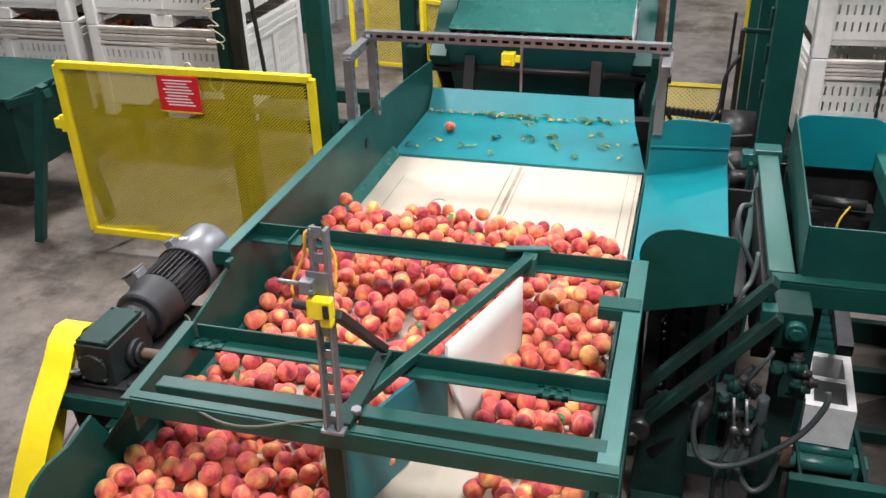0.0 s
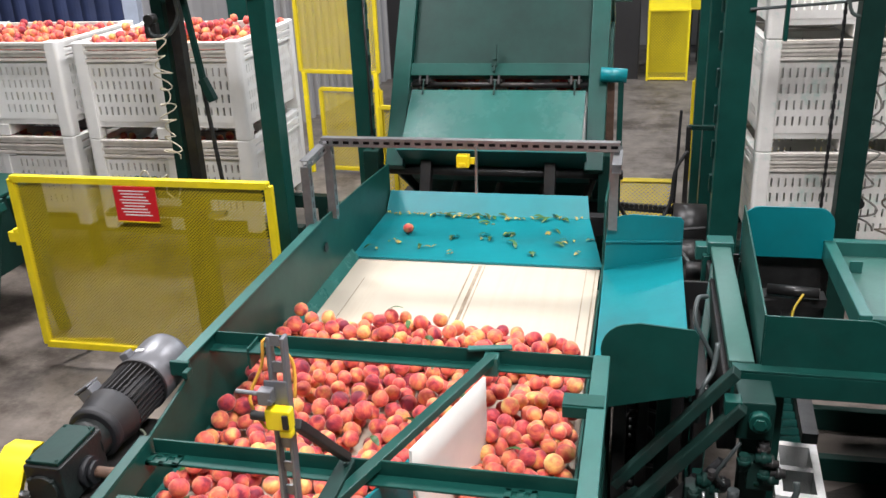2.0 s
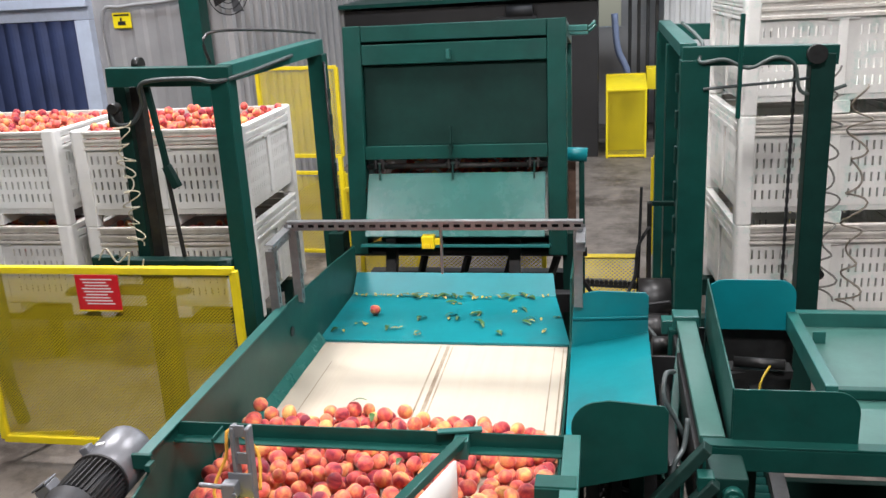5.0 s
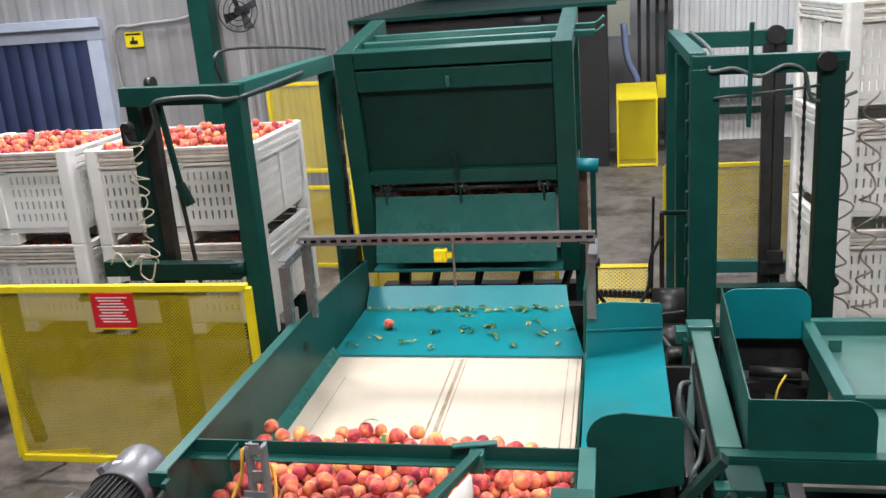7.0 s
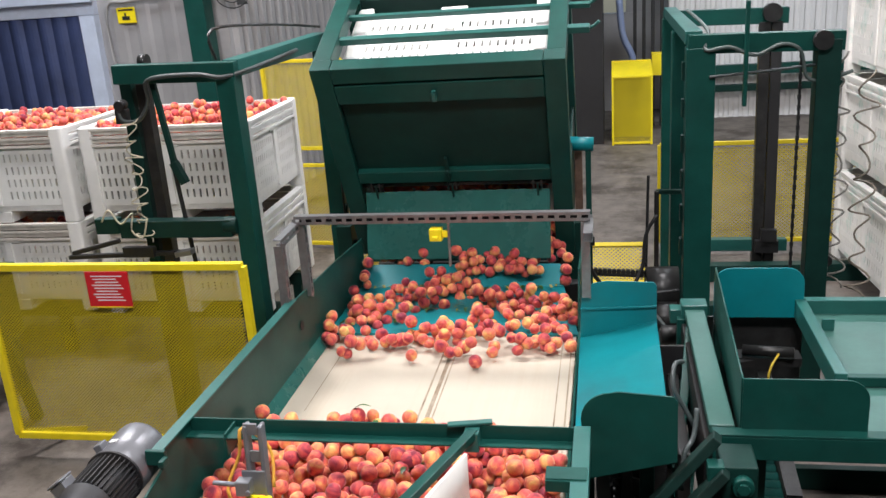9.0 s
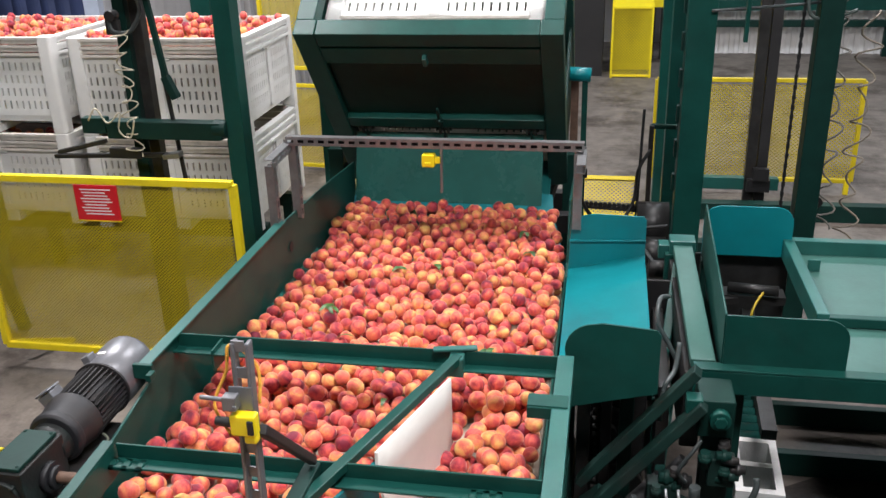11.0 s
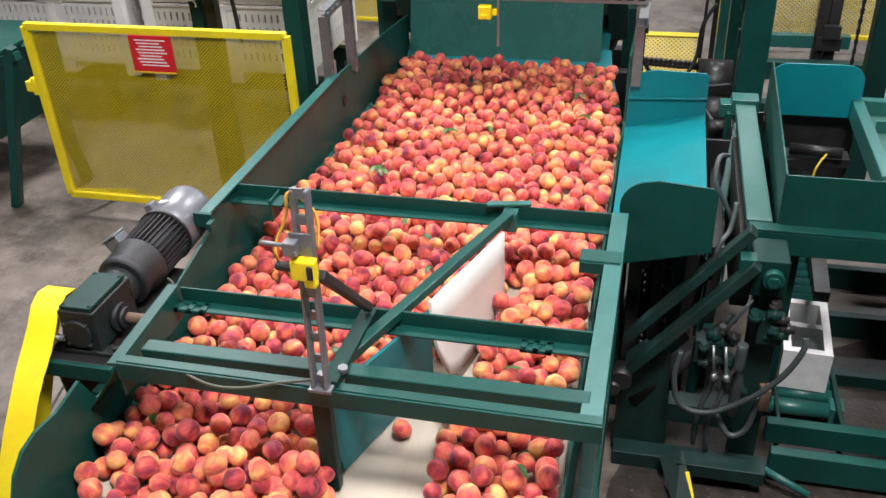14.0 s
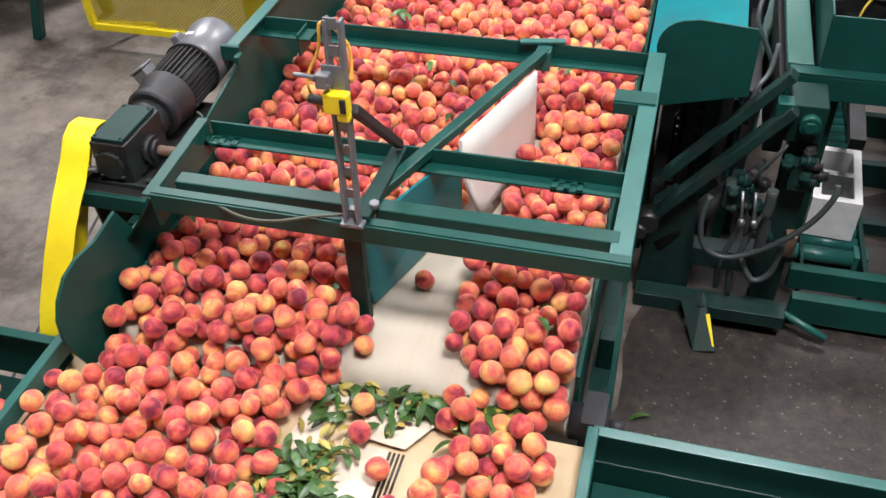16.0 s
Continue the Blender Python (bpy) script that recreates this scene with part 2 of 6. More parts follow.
def corrugated(name, a, b, z0, z1, label, material=WALLP, pitch=0.15, depth=0.03):
    """A wall of ribbed sheet from a to b."""
    a, b = Vector((*a, 0)), Vector((*b, 0))
    d = (b - a)
    n = int(d.length / pitch)
    d.normalize()
    s = d.cross(Vector((0, 0, 1)))
    bm = bmesh.new()
    prof = []
    for i in range(n):
        for u, w in ((0, 0), (0.35, 0), (0.5, 1), (0.85, 1)):
            prof.append(a + d * (i + u) * pitch + s * depth * w)
    prof.append(b.copy())
    fr = [[bm.verts.new(p + Vector((0, 0, z)) + s * o) for p in prof] for z, o in ((z0, 0), (z1, 0), (z1, -0.12), (z0, -0.12))]
    for r1, r2 in zip(fr, fr[1:] + fr[:1]):
        for i in range(len(prof) - 1):
            bm.faces.new((r1[i], r1[i + 1], r2[i + 1], r2[i]))
    return setting(part(name, bm, material), label)


corrugated("wall_north", (9, 14.5), (0.9, 14.5), 0, CEIL, "pale ribbed sheet metal wall", WALL_W)
corrugated("wall_north_2", (-0.2, 17.5), (-4.2, 17.5), 0, CEIL, "grey ribbed sheet metal wall", pitch=0.2, depth=0.05)
corrugated("wall_inner", (-4.1, 9.5), (-3.0, 17.5), 0, CEIL, "grey ribbed sheet metal side wall", pitch=0.2, depth=0.06)
corrugated("wall_left", (-14, 9.5), (-4.1, 9.5), 0, CEIL, "grey ribbed sheet metal wall", pitch=0.3, depth=0.012)
# unseen walls, kept dark to lower the light bounced onto upright faces
setting(box_part("wall_south", (-14, -5.2, 0, 9, -5, CEIL), DARKW, None, "", 0), "unseen wall behind, dark to limit bounced light")
setting(box_part("wall_east", (9, -5, 0, 9.2, 18, CEIL), DARKW, None, "", 0), "unseen side wall of the hall, dark to limit bounced light")
setting(box_part("wall_west", (-14.2, -5, 0, -14, 18, CEIL), DARKW, None, "", 0), "unseen side wall of the hall, dark to limit bounced light")


# ---- the belt hopper ----
BELT_Z = 0.73
XL, XR = -1.50, -0.165
FLAPM = mat("polished_green_sheet", (0.022, 0.115, 0.098), 0.26, vary=0.15, dirt=(0.04, 0.09, 0.08), dirt_amt=0.35, bump=0.04, bscale=8)
hop = thing("belt_conveyor", "green steel receiving hopper with cream canvas belt, carrying peaches", "conveyor")


def belt_mesh(bm):
    prof = [(4.32, BELT_Z - 0.015)]
    prof += [(4.25 - 0.05 * k, BELT_Z) for k in range(56)]
    y0, r = prof[-1][0], 0.07
    prof += [(y0 - r * math.sin(radians(a)), BELT_Z - r + r * math.cos(radians(a))) for a in range(15, 181, 15)]
    prof.append((4.3, BELT_Z - 2 * r))
    rows = []
    for y, z in prof:
        rows.append([bm.verts.new((x, y, z)) for x in np.linspace(XL + 0.012, XR - 0.012, 9)])
    for a, b in zip(rows, rows[1:]):
        for i in range(8):
            f = bm.faces.new((a[i], a[i + 1], b[i + 1], b[i]))
            f.smooth = True


STREAK = mat("worn_belt", (0.22, 0.16, 0.105), 0.75, vary=0.35, scale=7, dirt=(0.40, 0.34, 0.26), dirt_amt=0.9, bump=0.05, stretch=(3, 1, 1), edge=(0.4, 0.6))
belt = made(belt_mesh, "belt", BELT, hop, "cream canvas belt with brown streaks")


def hopper_side(bm):
    bm_plate(bm, [(1.45, 0.60), (4.30, 0.60), (5.05, 0.70), (5.05, 1.02), (4.55, 1.06), (3.78, 1.10), (2.45, 1.10), (2.43, 1.03), (2.10, 0.965), (2.02, 0.915), (1.66, 0.915), (1.61, 1.02), (1.50, 1.003), (1.41, 1.012), (1.35, 1.0), (1.30, 0.96), (1.272, 0.91), (1.265, 0.85), (1.28, 0.78), (1.31, 0.70)], "x", XL - 0.012, 0.012)


made(hopper_side, "side_wall", GREEN, hop, "dark green side sheet", 0.003)
made(lambda bm: bm_plate(bm, [(1.50, 0.55), (4.30, 0.55), (5.05, 0.70), (5.05, 1.02), (4.3, 1.08), (4.15, 0.80), (1.50, 0.80)], "x", XR, 0.012), "side_wall", GREEN, hop, "", 0.003)
made(lambda bm: bm_sheet(bm, [(XL, 1.6, 0.785), (XL + 0.04, 1.6, 0.735), (XL + 0.04, 4.25, 0.735), (XL, 4.25, 0.785)], 0.004), "skirt", FLAPM, hop, "teal rubber skirt along the belt")
made(lambda bm: bm_angle(bm, (XL - 0.03, 2.42, 1.105), (XL - 0.03, 3.80, 1.105), 0.045, 0.05), "top_rail", GREEN_L, hop, "", 0.002)
made(lambda bm: bm_angle(bm, (-0.07, 2.66, 1.105), (-0.07, 1.60, 1.105), 0.055, 0.07), "top_rail", GREEN_L, hop, "", 0.002)
for x0, y, h in ((XL - 0.004, 2.66, 0.055), (-1.37, 1.985, 0.05)):
    made(lambda bm: (bm_bar(bm, (x0, y, 1.102 - h / 2), (-0.078, y, 1.102 - h / 2), 0.008, h), bm_bar(bm, (x0, y - 0.028, 1.104 - h), (-0.078, y - 0.028, 1.104 - h), 0.048, 0.007)), "cross_beam", GREEN, hop, "", 0.002)
made(lambda bm: (bm_bar(bm, (-1.36, 1.62, 1.112), (-0.068, 1.62, 1.112), 0.03, 0.008), bm_bar(bm, (-1.36, 1.602, 1.085), (-0.068, 1.602, 1.085), 0.008, 0.055)), "cross_beam", GREEN, hop, "", 0.002)
made(lambda bm: bm_angle(bm, (-1.375, 1.985, 1.106), (-1.35, 1.60, 1.106), 0.035, 0.10, 0.008), "subframe_rail", GREEN, hop, "", 0.002)
made(lambda bm: bm_sheet(bm, [(-1.50, 2.02, 0.90), (-1.378, 1.99, 1.10), (-1.352, 1.60, 1.10), (-1.50, 1.62, 0.90)], 0.006), "side_wall", GREEN, hop, "", 0.002)
bar_part("cross_beam", (-1.325, 1.695, 1.085), (-0.80, 1.70, 1.085), 0.05, 0.05, GREEN, hop)
bar_part("cross_beam", (-0.74, 1.70, 1.085), (-0.105, 1.705, 1.085), 0.05, 0.05, GREEN, hop)
bar_part("strut", (-0.765, 1.975, 1.09), (-0.755, 1.61, 1.12), 0.045, 0.03, GREEN_D, hop)
# divider board
BOARD = mat("scuffed_white_board", (0.66, 0.64, 0.60), 0.42, vary=0.06, scale=5, dirt=(0.40, 0.32, 0.25), dirt_amt=0.6, edge=(0.56, 0.78), bump=0.05)


def board(bm):
    """An upright board along the divider, its lower front corner rounded off and bent inwards."""
    a, d = Vector((-0.605, 2.07, 0)), Vector((0.141, 0.437, 0))
    n = Vector((d.y, -d.x, 0)).normalized()
    cols = []
    for i in range(9):
        u = i / 8
        low = 0.742 + 0.16 * max(0.0, 1 - u / 0.28) ** 2
        cols.append([a + d * (u - 0.06 * (1 - v) * max(0, 1 - u)) + Vector((0, 0, low + (1.082 - low) * v)) + n * 0.05 * (1 - v) ** 2 * (1 - u) for v in (0, 0.2, 0.45, 0.7, 1)])
    fr = [[bm.verts.new(p) for p in c] for c in cols]
    bk = [[bm.verts.new(p - n * 0.010) for p in c] for c in cols]
    for i in range(8):
        for k in range(4):
            bm.faces.new((fr[i][k], fr[i + 1][k], fr[i + 1][k + 1], fr[i][k + 1])).smooth = True
            bm.faces.new((bk[i][k + 1], bk[i + 1][k + 1], bk[i + 1][k], bk[i][k])).smooth = True
        bm.faces.new((fr[i][4], fr[i + 1][4], bk[i + 1][4], bk[i][4]))
        bm.faces.new((bk[i][0], bk[i + 1][0], fr[i + 1][0], fr[i][0]))
    for c in (0, 8):
        for k in range(4):
            bm.faces.new((fr[c][k], fr[c][k + 1], bk[c][k + 1], bk[c][k]))


made(board, "divider", BOARD, hop, "scuffed white plastic board that splits the flow")
bar_part("divider_rail", (-0.46, 2.63, 1.09), (-0.80, 1.66, 1.09), 0.035, 0.03, GREEN, hop)
made(lambda bm: bm_sheet(bm, [(-0.775, 1.69, 0.74), (-0.63, 2.14, 0.74), (-0.61, 2.08, 1.045), (-0.79, 1.62, 1.045)], 0.01), "divider", TEAL, hop, "teal steel divider plate")
bar_part("divider_post", (-0.79, 1.63, 0.74), (-0.79, 1.63, 1.1), 0.05, 0.03, GREEN_D, hop)
# teal chute
made(lambda bm: bm_sheet(bm, [(XL, 4.24, 0.745), (XR, 4.24, 0.745), (-0.27, 4.9, 0.76), (-1.49, 4.9, 0.76)], 0.012), "chute", TEAL, hop, "teal sheet chute")
made(lambda bm: bm_sheet(bm, [(-1.49, 4.9, 0.76), (-0.27, 4.9, 0.76), (-0.29, 5.02, 0.86), (-1.49, 5.02, 0.86)], 0.012), "chute", TEAL, hop)
for x in (XL - 0.04, -0.1):
    for y in (1.75, 3.0, 4.2):
        bar_part("leg", (x, y, 0.0), (x, y, (0.88 if y < 2 else 1.06) if x < -1 else 0.72), 0.06, 0.06, GREEN_D, hop)
made(lambda bm: bm_plate(bm, [(1.45, 0.0 + 0.42), (4.3, 0.42), (4.3, 0.6), (1.45, 0.6)], "x", -0.14, 0.06), "frame_rail", GREEN_D, hop)

# ---- mesh guard with its sign ----
guard = thing("safety_guard", "yellow steel frame guard with expanded mesh beside the hopper", "guard", (0, 4.1, 0))
GX0, GX1, GZ0, GZ1 = -3.40, -1.875, 0.15, 1.178
for a, b in (((GX0, 0, GZ1), (GX1, 0, GZ1)), ((GX0, 0, GZ0), (GX1, 0, GZ0)), ((GX0, 0, GZ0), (GX0, 0, GZ1)), ((GX1, 0, GZ0), (GX1, 0, GZ1))):
    bar_part("frame", a, b, 0.04, 0.04, YELLOW, guard)


YELLOW_M = mat("yellow_mesh_paint", (0.66, 0.51, 0.012), 0.5, vary=0.12, dirt=(0.35, 0.26, 0.03), dirt_amt=0.5, bump=0)


def mesh_sheet(bm, x0, z0, x1, z1, px, pz, w):
    """Expanded metal: a net of flat diamond strands."""
    nx, nz = int((x1 - x0) / px), int((z1 - z0) / pz)
    for i in range(nx + 1):
        for k in range(nz):
            xa, za = x0 + i * px, z0 + k * pz
            u = (k % 2) * px / 2
            for s in (-1, 1):
                a = Vector((xa + u, 0, za))
                b = Vector((xa + u + s * px / 2, 0, za + pz))
                d = Vector((w, 0, 0))
                vs = [bm.verts.new(p) for p in (a - d, a + d, b + d, b - d)]
                bm.faces.new(vs)


made(lambda bm: mesh_sheet(bm, GX0 + 0.03, GZ0 + 0.02, GX1 - 0.04, GZ1 - 0.02, 0.020, 0.0090, 0.0047), "mesh", YELLOW_M, guard, "yellow expanded metal mesh")
sign = thing("warning_sign", "red warning sign with white lettering hung on the guard", "sign", (-2.64, 4.0752, 1.06))
sign_plate = box_part("plate", (-0.125, -0.004, -0.1, 0.125, 0.004, 0.1), RED, sign)

# ---- tipper ----
TX0, TX1 = -1.608, -0.22
PIV = (0.0, 5.448, 0.907)
E_OFF = 0.113
TOP = 1.39
tipper = thing("bin_tipper", "green steel bin tipper cradle tilting over the hopper", "tipper", PIV)


def tip_part(name, b, material=GREEN, label="", parent=None, bevel=0.005):
    """In the cradle's upright space: z up along the lid, -y out of the lid's face."""
    return box_part(name, b, material, parent or tipper, label, bevel)


LY = -E_OFF
for x in (TX0, TX1 - 0.115):
    tip_part("lid_rail", (x, LY, -0.05, x + 0.115, LY + 0.10, TOP))
tip_part("lid_rail", (TX0 + 0.117, LY + 0.002, TOP - 0.10, TX1 - 0.117, LY + 0.10, TOP - 0.002))
tip_part("lid_rail", (TX0 + 0.117, LY + 0.004, 1.15, TX1 - 0.117, LY + 0.06, 1.274))
tip_part("lid_rail", (TX0 + 0.117, LY + 0.004, 0.56, TX1 - 0.117, LY + 0.08, 0.645))
# dark sheet added behind the slit so that it reads as shaded
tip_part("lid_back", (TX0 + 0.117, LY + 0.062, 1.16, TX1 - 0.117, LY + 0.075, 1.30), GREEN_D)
# recessed panel in the darker green, its shade put into the colour
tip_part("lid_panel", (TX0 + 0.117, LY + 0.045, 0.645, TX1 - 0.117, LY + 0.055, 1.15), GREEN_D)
# front wall of the cradle, below the bin when it lies over
made(lambda bm: bm_sheet(bm, [(TX0 + 0.10, -0.245, 0.039), (TX1 - 0.10, -0.245, 0.039), (TX1 - 0.10, 0.28, -0.02), (TX0 + 0.10, 0.28, -0.02)], 0.02), "lip", TEAL_D, tipper, "worn teal lip under the flap", 0.004)
tip_part("front_wall", (TX0 + 0.10, LY + 0.40, -0.04, TX1 - 0.10, LY + 0.95, 0.0), GREEN)
tip_part("back_rail", (TX0, LY + 0.10, TOP - 0.10, TX0 + 0.10, LY + 0.95, TOP - 0.002))
tip_part("back_rail", (TX1 - 0.10, LY + 0.10, TOP - 0.10, TX1, LY + 0.95, TOP - 0.002))
tip_part("back_rail", (TX0, LY + 0.85, -0.04, TX0 + 0.10, LY + 0.95, TOP - 0.10))
tip_part("back_rail", (TX1 - 0.10, LY + 0.85, -0.04, TX1, LY + 0.95, TOP - 0.10))
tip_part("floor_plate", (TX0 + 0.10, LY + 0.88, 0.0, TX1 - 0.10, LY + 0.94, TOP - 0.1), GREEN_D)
tip_part("bar", (TX0 + 0.1, LY + 0.32, TOP - 0.06, TX1 + 0.12, LY + 0.36, TOP - 0.02), GREEN_L)
flap = tip_part("flap", (TX0 + 0.13, -0.006, -0.418, TX1 - 0.13, 0.006, 0.0), FLAPM, "green steel discharge flap")

# ---- bins ----
BW, BH = 1.2, 0.73


def slotted(bm, w, z0, z1, cols, rows, gap, slot_w, slot_h):
    """A wall in the x-z plane with slots cut through it."""
    xs, pitch = [-w / 2], (w - 2 * gap) / cols
    for i in range(cols):
        c = -w / 2 + gap + (i + 0.5) * pitch
        xs += [c - slot_w / 2, c + slot_w / 2]
    xs.append(w / 2)
    zs, zp = [z0], (z1 - z0 - 0.06) / rows
    for k in range(rows):
        c = z0 + 0.03 + (k + 0.5) * zp
        zs += [c - slot_h / 2, c + slot_h / 2]
    zs.append(z1)
    v = [[bm.verts.new((x, 0, z)) for z in zs] for x in xs]
    mid = cols // 2
    for i in range(len(xs) - 1):
        for k in range(len(zs) - 1):
            if i % 2 == 1 and k % 2 == 1 and abs((i - 1) // 2 - mid) > 1:
                continue
            bm.faces.new((v[i][k], v[i + 1][k], v[i + 1][k + 1], v[i][k + 1]))


def build_bin(label, group, PLASTIC_W=PLASTIC_W, BH=BH):
    d = BH - 0.73
    b = thing("fruit_bin", label, "bin", group=group)
    for k in range(4):
        bm = bmesh.new()
        slotted(bm, BW - 0.16, 0.12, 0.60 + d, 22, 4, 0.02, 0.013, 0.06 + 0.06 * d)
        o = part("wall", bm, PLASTIC_W, b, normals=False)
        md = o.modifiers.new("thick", "SOLIDIFY")
        md.thickness, md.offset = 0.02, 0
        o.matrix_local = pose(0, 0, 0, 0, 0, 90 * k) @ pose(0, -BW / 2 + 0.035, 0)
        made(lambda bm: (bm_box(bm, -0.03, -0.018, 0.12, 0.03, 0.0, 0.60 + d), bm_box(bm, -0.10, -0.016, 0.58 + d, 0.10, 0.0, 0.62 + d)), "rib", PLASTIC_W, b, "", 0.006).matrix_local = pose(0, 0, 0, 0, 0, 90 * k) @ pose(0, -BW / 2 + 0.025, 0)
        r = made(lambda bm: [bm_box(bm, -BW / 2 + 0.09, -0.01 - 0.012 * (j % 2 == 0), d + 0.60 + 0.026 * j, BW / 2 - 0.09, 0.03, d + 0.60 + 0.026 * j + (0.018 if j % 2 == 0 else 0.026)) for j in range(5)], "rim", PLASTIC_G if k % 2 == 0 else PLASTIC_W, b, "ribbed rim")
        r.matrix_local = pose(0, 0, 0, 0, 0, 90 * k) @ pose(0, -BW / 2 + 0.022, 0)
        c = made(lambda bm: bm_plate(bm, rounded(-0.10, -0.10, 0.0, 0.0, 0.03, (0, 0, 1, 0), 4), "z", 0.0, BH), "corner_post", PLASTIC_W, b, "", 0.008)
        c.matrix_local = pose(0, 0, 0, 0, 0, 90 * k) @ pose(BW / 2, BW / 2, 0)
    box_part("base", (-BW / 2 + 0.03, -BW / 2 + 0.03, 0.08, BW / 2 - 0.03, BW / 2 - 0.03, 0.12), PLASTIC_W, b)
    box_part("skid", (-0.08, -BW / 2 + 0.02, 0.0, 0.08, BW / 2 - 0.02, 0.078), PLASTIC_W, b)
    return b


BIN_ROT = 1.0
DEEP = Matrix.Diagonal((1, 0.85, 1, 1))
BHL, BASE_L = 0.66, 0.395
bin_a = build_bin("white vented plastic bin full of peaches", "stacked full bins", BH=BHL)
ax = Vector((math.cos(radians(BIN_ROT)), math.sin(radians(BIN_ROT))))
ay = Vector((-ax.y, ax.x))
c0 = Vector((-2.285, 5.37)) - ax * 0.6 + ay * 0.51
bin_a.matrix_world = pose(c0.x, c0.y, BASE_L + BHL, 0, 0, BIN_ROT) @ DEEP
INFEED = [bin_a]
for i in range(0, 3):
    for k in (0, 1):
        if i == 0 and k == 1:
            continue
        c = c0 - ax * (i * 1.33) + ay * (0.06 * i)
        full_bin = build_bin("white vented plastic bin full of peaches", "stacked full bins", BH=BHL)
        full_bin.matrix_world = pose(c.x, c.y, BASE_L + k * BHL, 0, 0, BIN_ROT - 1 * (i == 1)) @ DEEP
        INFEED.append(full_bin)

# hinges, latches and wear on the cradle's lid
for x in (-1.40, -0.93, -0.42):
    made(lambda bm: (bm_box(bm, x - 0.03, LY + 0.0, 0.50, x - 0.018, LY + 0.05, 0.56), bm_box(bm, x + 0.018, LY + 0.0, 0.50, x + 0.03, LY + 0.05, 0.56), bm_cyl(bm, (x - 0.045, LY + 0.02, 0.53), (x + 0.045, LY + 0.02, 0.53), 0.012, 10)), "hinge", GREASE, tipper)
    bar_part("hinge_strap", (x, LY + 0.012, 0.54), (x, LY + 0.0, 0.43), 0.012, 0.008, GREEN_D, tipper)
made(lambda bm: bm_cyl(bm, (TX0 + 0.12, LY + 0.05, 0.515), (TX1 - 0.12, LY + 0.05, 0.515), 0.018, 12), "hinge_rod", GREASE, tipper)
made(lambda bm: (bm_box(bm, -0.945, LY - 0.02, 0.58, -0.93, LY + 0.004, 0.76), bm_cyl(bm, (-0.937, LY - 0.04, 0.665), (-0.937, LY, 0.665), 0.014, 10), bm_box(bm, -0.955, LY - 0.012, 0.62, -0.92, LY + 0.002, 0.64)), "latch", GREEN_D, tipper)
box_part("catch", (-0.95, LY - 0.03, 1.17, -0.925, LY + 0.003, 1.23), GREEN_L, tipper)
bar_part("bar", (TX0 + 0.1, LY + 0.60, TOP - 0.05), (TX1 + 0.12, LY + 0.60, TOP - 0.05), 0.03, 0.03, GREEN_L, tipper)
for y in (LY + 0.34, LY + 0.60):
    tube_part("bar_hook", [(TX1 + 0.10, y, TOP - 0.05), (TX1 + 0.14, y, TOP - 0.03), (TX1 + 0.17, y, TOP + 0.0)], 0.01, GREEN_L, tipper)
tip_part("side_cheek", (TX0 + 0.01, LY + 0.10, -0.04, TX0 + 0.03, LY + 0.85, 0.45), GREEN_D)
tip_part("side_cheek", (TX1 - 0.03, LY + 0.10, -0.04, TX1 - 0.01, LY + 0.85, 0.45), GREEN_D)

# brown wear streaks pressed into the belt
for x, w, y0, y1 in ((-0.835, 0.010, 1.55, 4.22), (-0.80, 0.022, 1.55, 4.22), (-0.77, 0.007, 1.9, 4.22), (-0.20, 0.008, 1.55, 4.22), (-1.36, 0.005, 3.4, 4.0), (-0.245, 0.006, 2.2, 4.22)):
    made(lambda bm: bm_sheet(bm, [(x, y0, BELT_Z + 0.0012), (x + w, y0, BELT_Z + 0.0012), (x + w * 0.8, y1, BELT_Z + 0.0012), (x, y1, BELT_Z + 0.0012)], 0.001), "wear_streak", STREAK, hop)

infeed = thing("infeed_conveyor", "dark green conveyor bed under the full bins", "conveyor")
for y in (5.55, 6.22):
    bar_part("rail", (-6.3, y + 0.05, 0.344), (-2.3, y, 0.344), 0.08, 0.10, GREEN_D, infeed)
    for x in (-5.6, -4.0, -2.4):
        bar_part("leg", (x, y - 0.0125 * (x + 2.3), 0.0), (x, y - 0.0125 * (x + 2.3), 0.30), 0.07, 0.07, GREEN_D, infeed)


# ---- gantry over the hopper ----
gantry = thing("sensor_gantry", "galvanised slotted strut gantry over the hopper", "gantry")


def strut(name, a, b, parent, w=0.04, holes=True, up=(0, 0, 1), n=None):
    """Slotted channel: two thin flanges and a web with oblong holes left open."""
    a, b = Vector(a), Vector(b)
    L = (b - a).length
    d = (b - a) / L
    s = d.cross(Vector(up))
    if s.length < 1e-3:
        s = Vector((1, 0, 0))
    s.normalize()
    u = s.cross(d)
    bm = bmesh.new()
    bm_bar(bm, a + u * w / 2, b + u * w / 2, w, 0.004, u)
    bm_bar(bm, a - u * w / 2, b - u * w / 2, w, 0.004, u)
    o = s * w / 2
    bm_bar(bm, a + o + u * w * 0.34, b + o + u * w * 0.34, 0.003, w * 0.3, u)
    bm_bar(bm, a + o - u * w * 0.34, b + o - u * w * 0.34, 0.003, w * 0.3, u)
    k = int(L / 0.05)
    for i in range(k + 1):
        c = a + o + d * (L * i / k)
        e = d * 0.010
        bm_bar(bm, c - e, c + e, 0.003, w * 0.38, u)
    return part(name, bm, STEEL, parent)


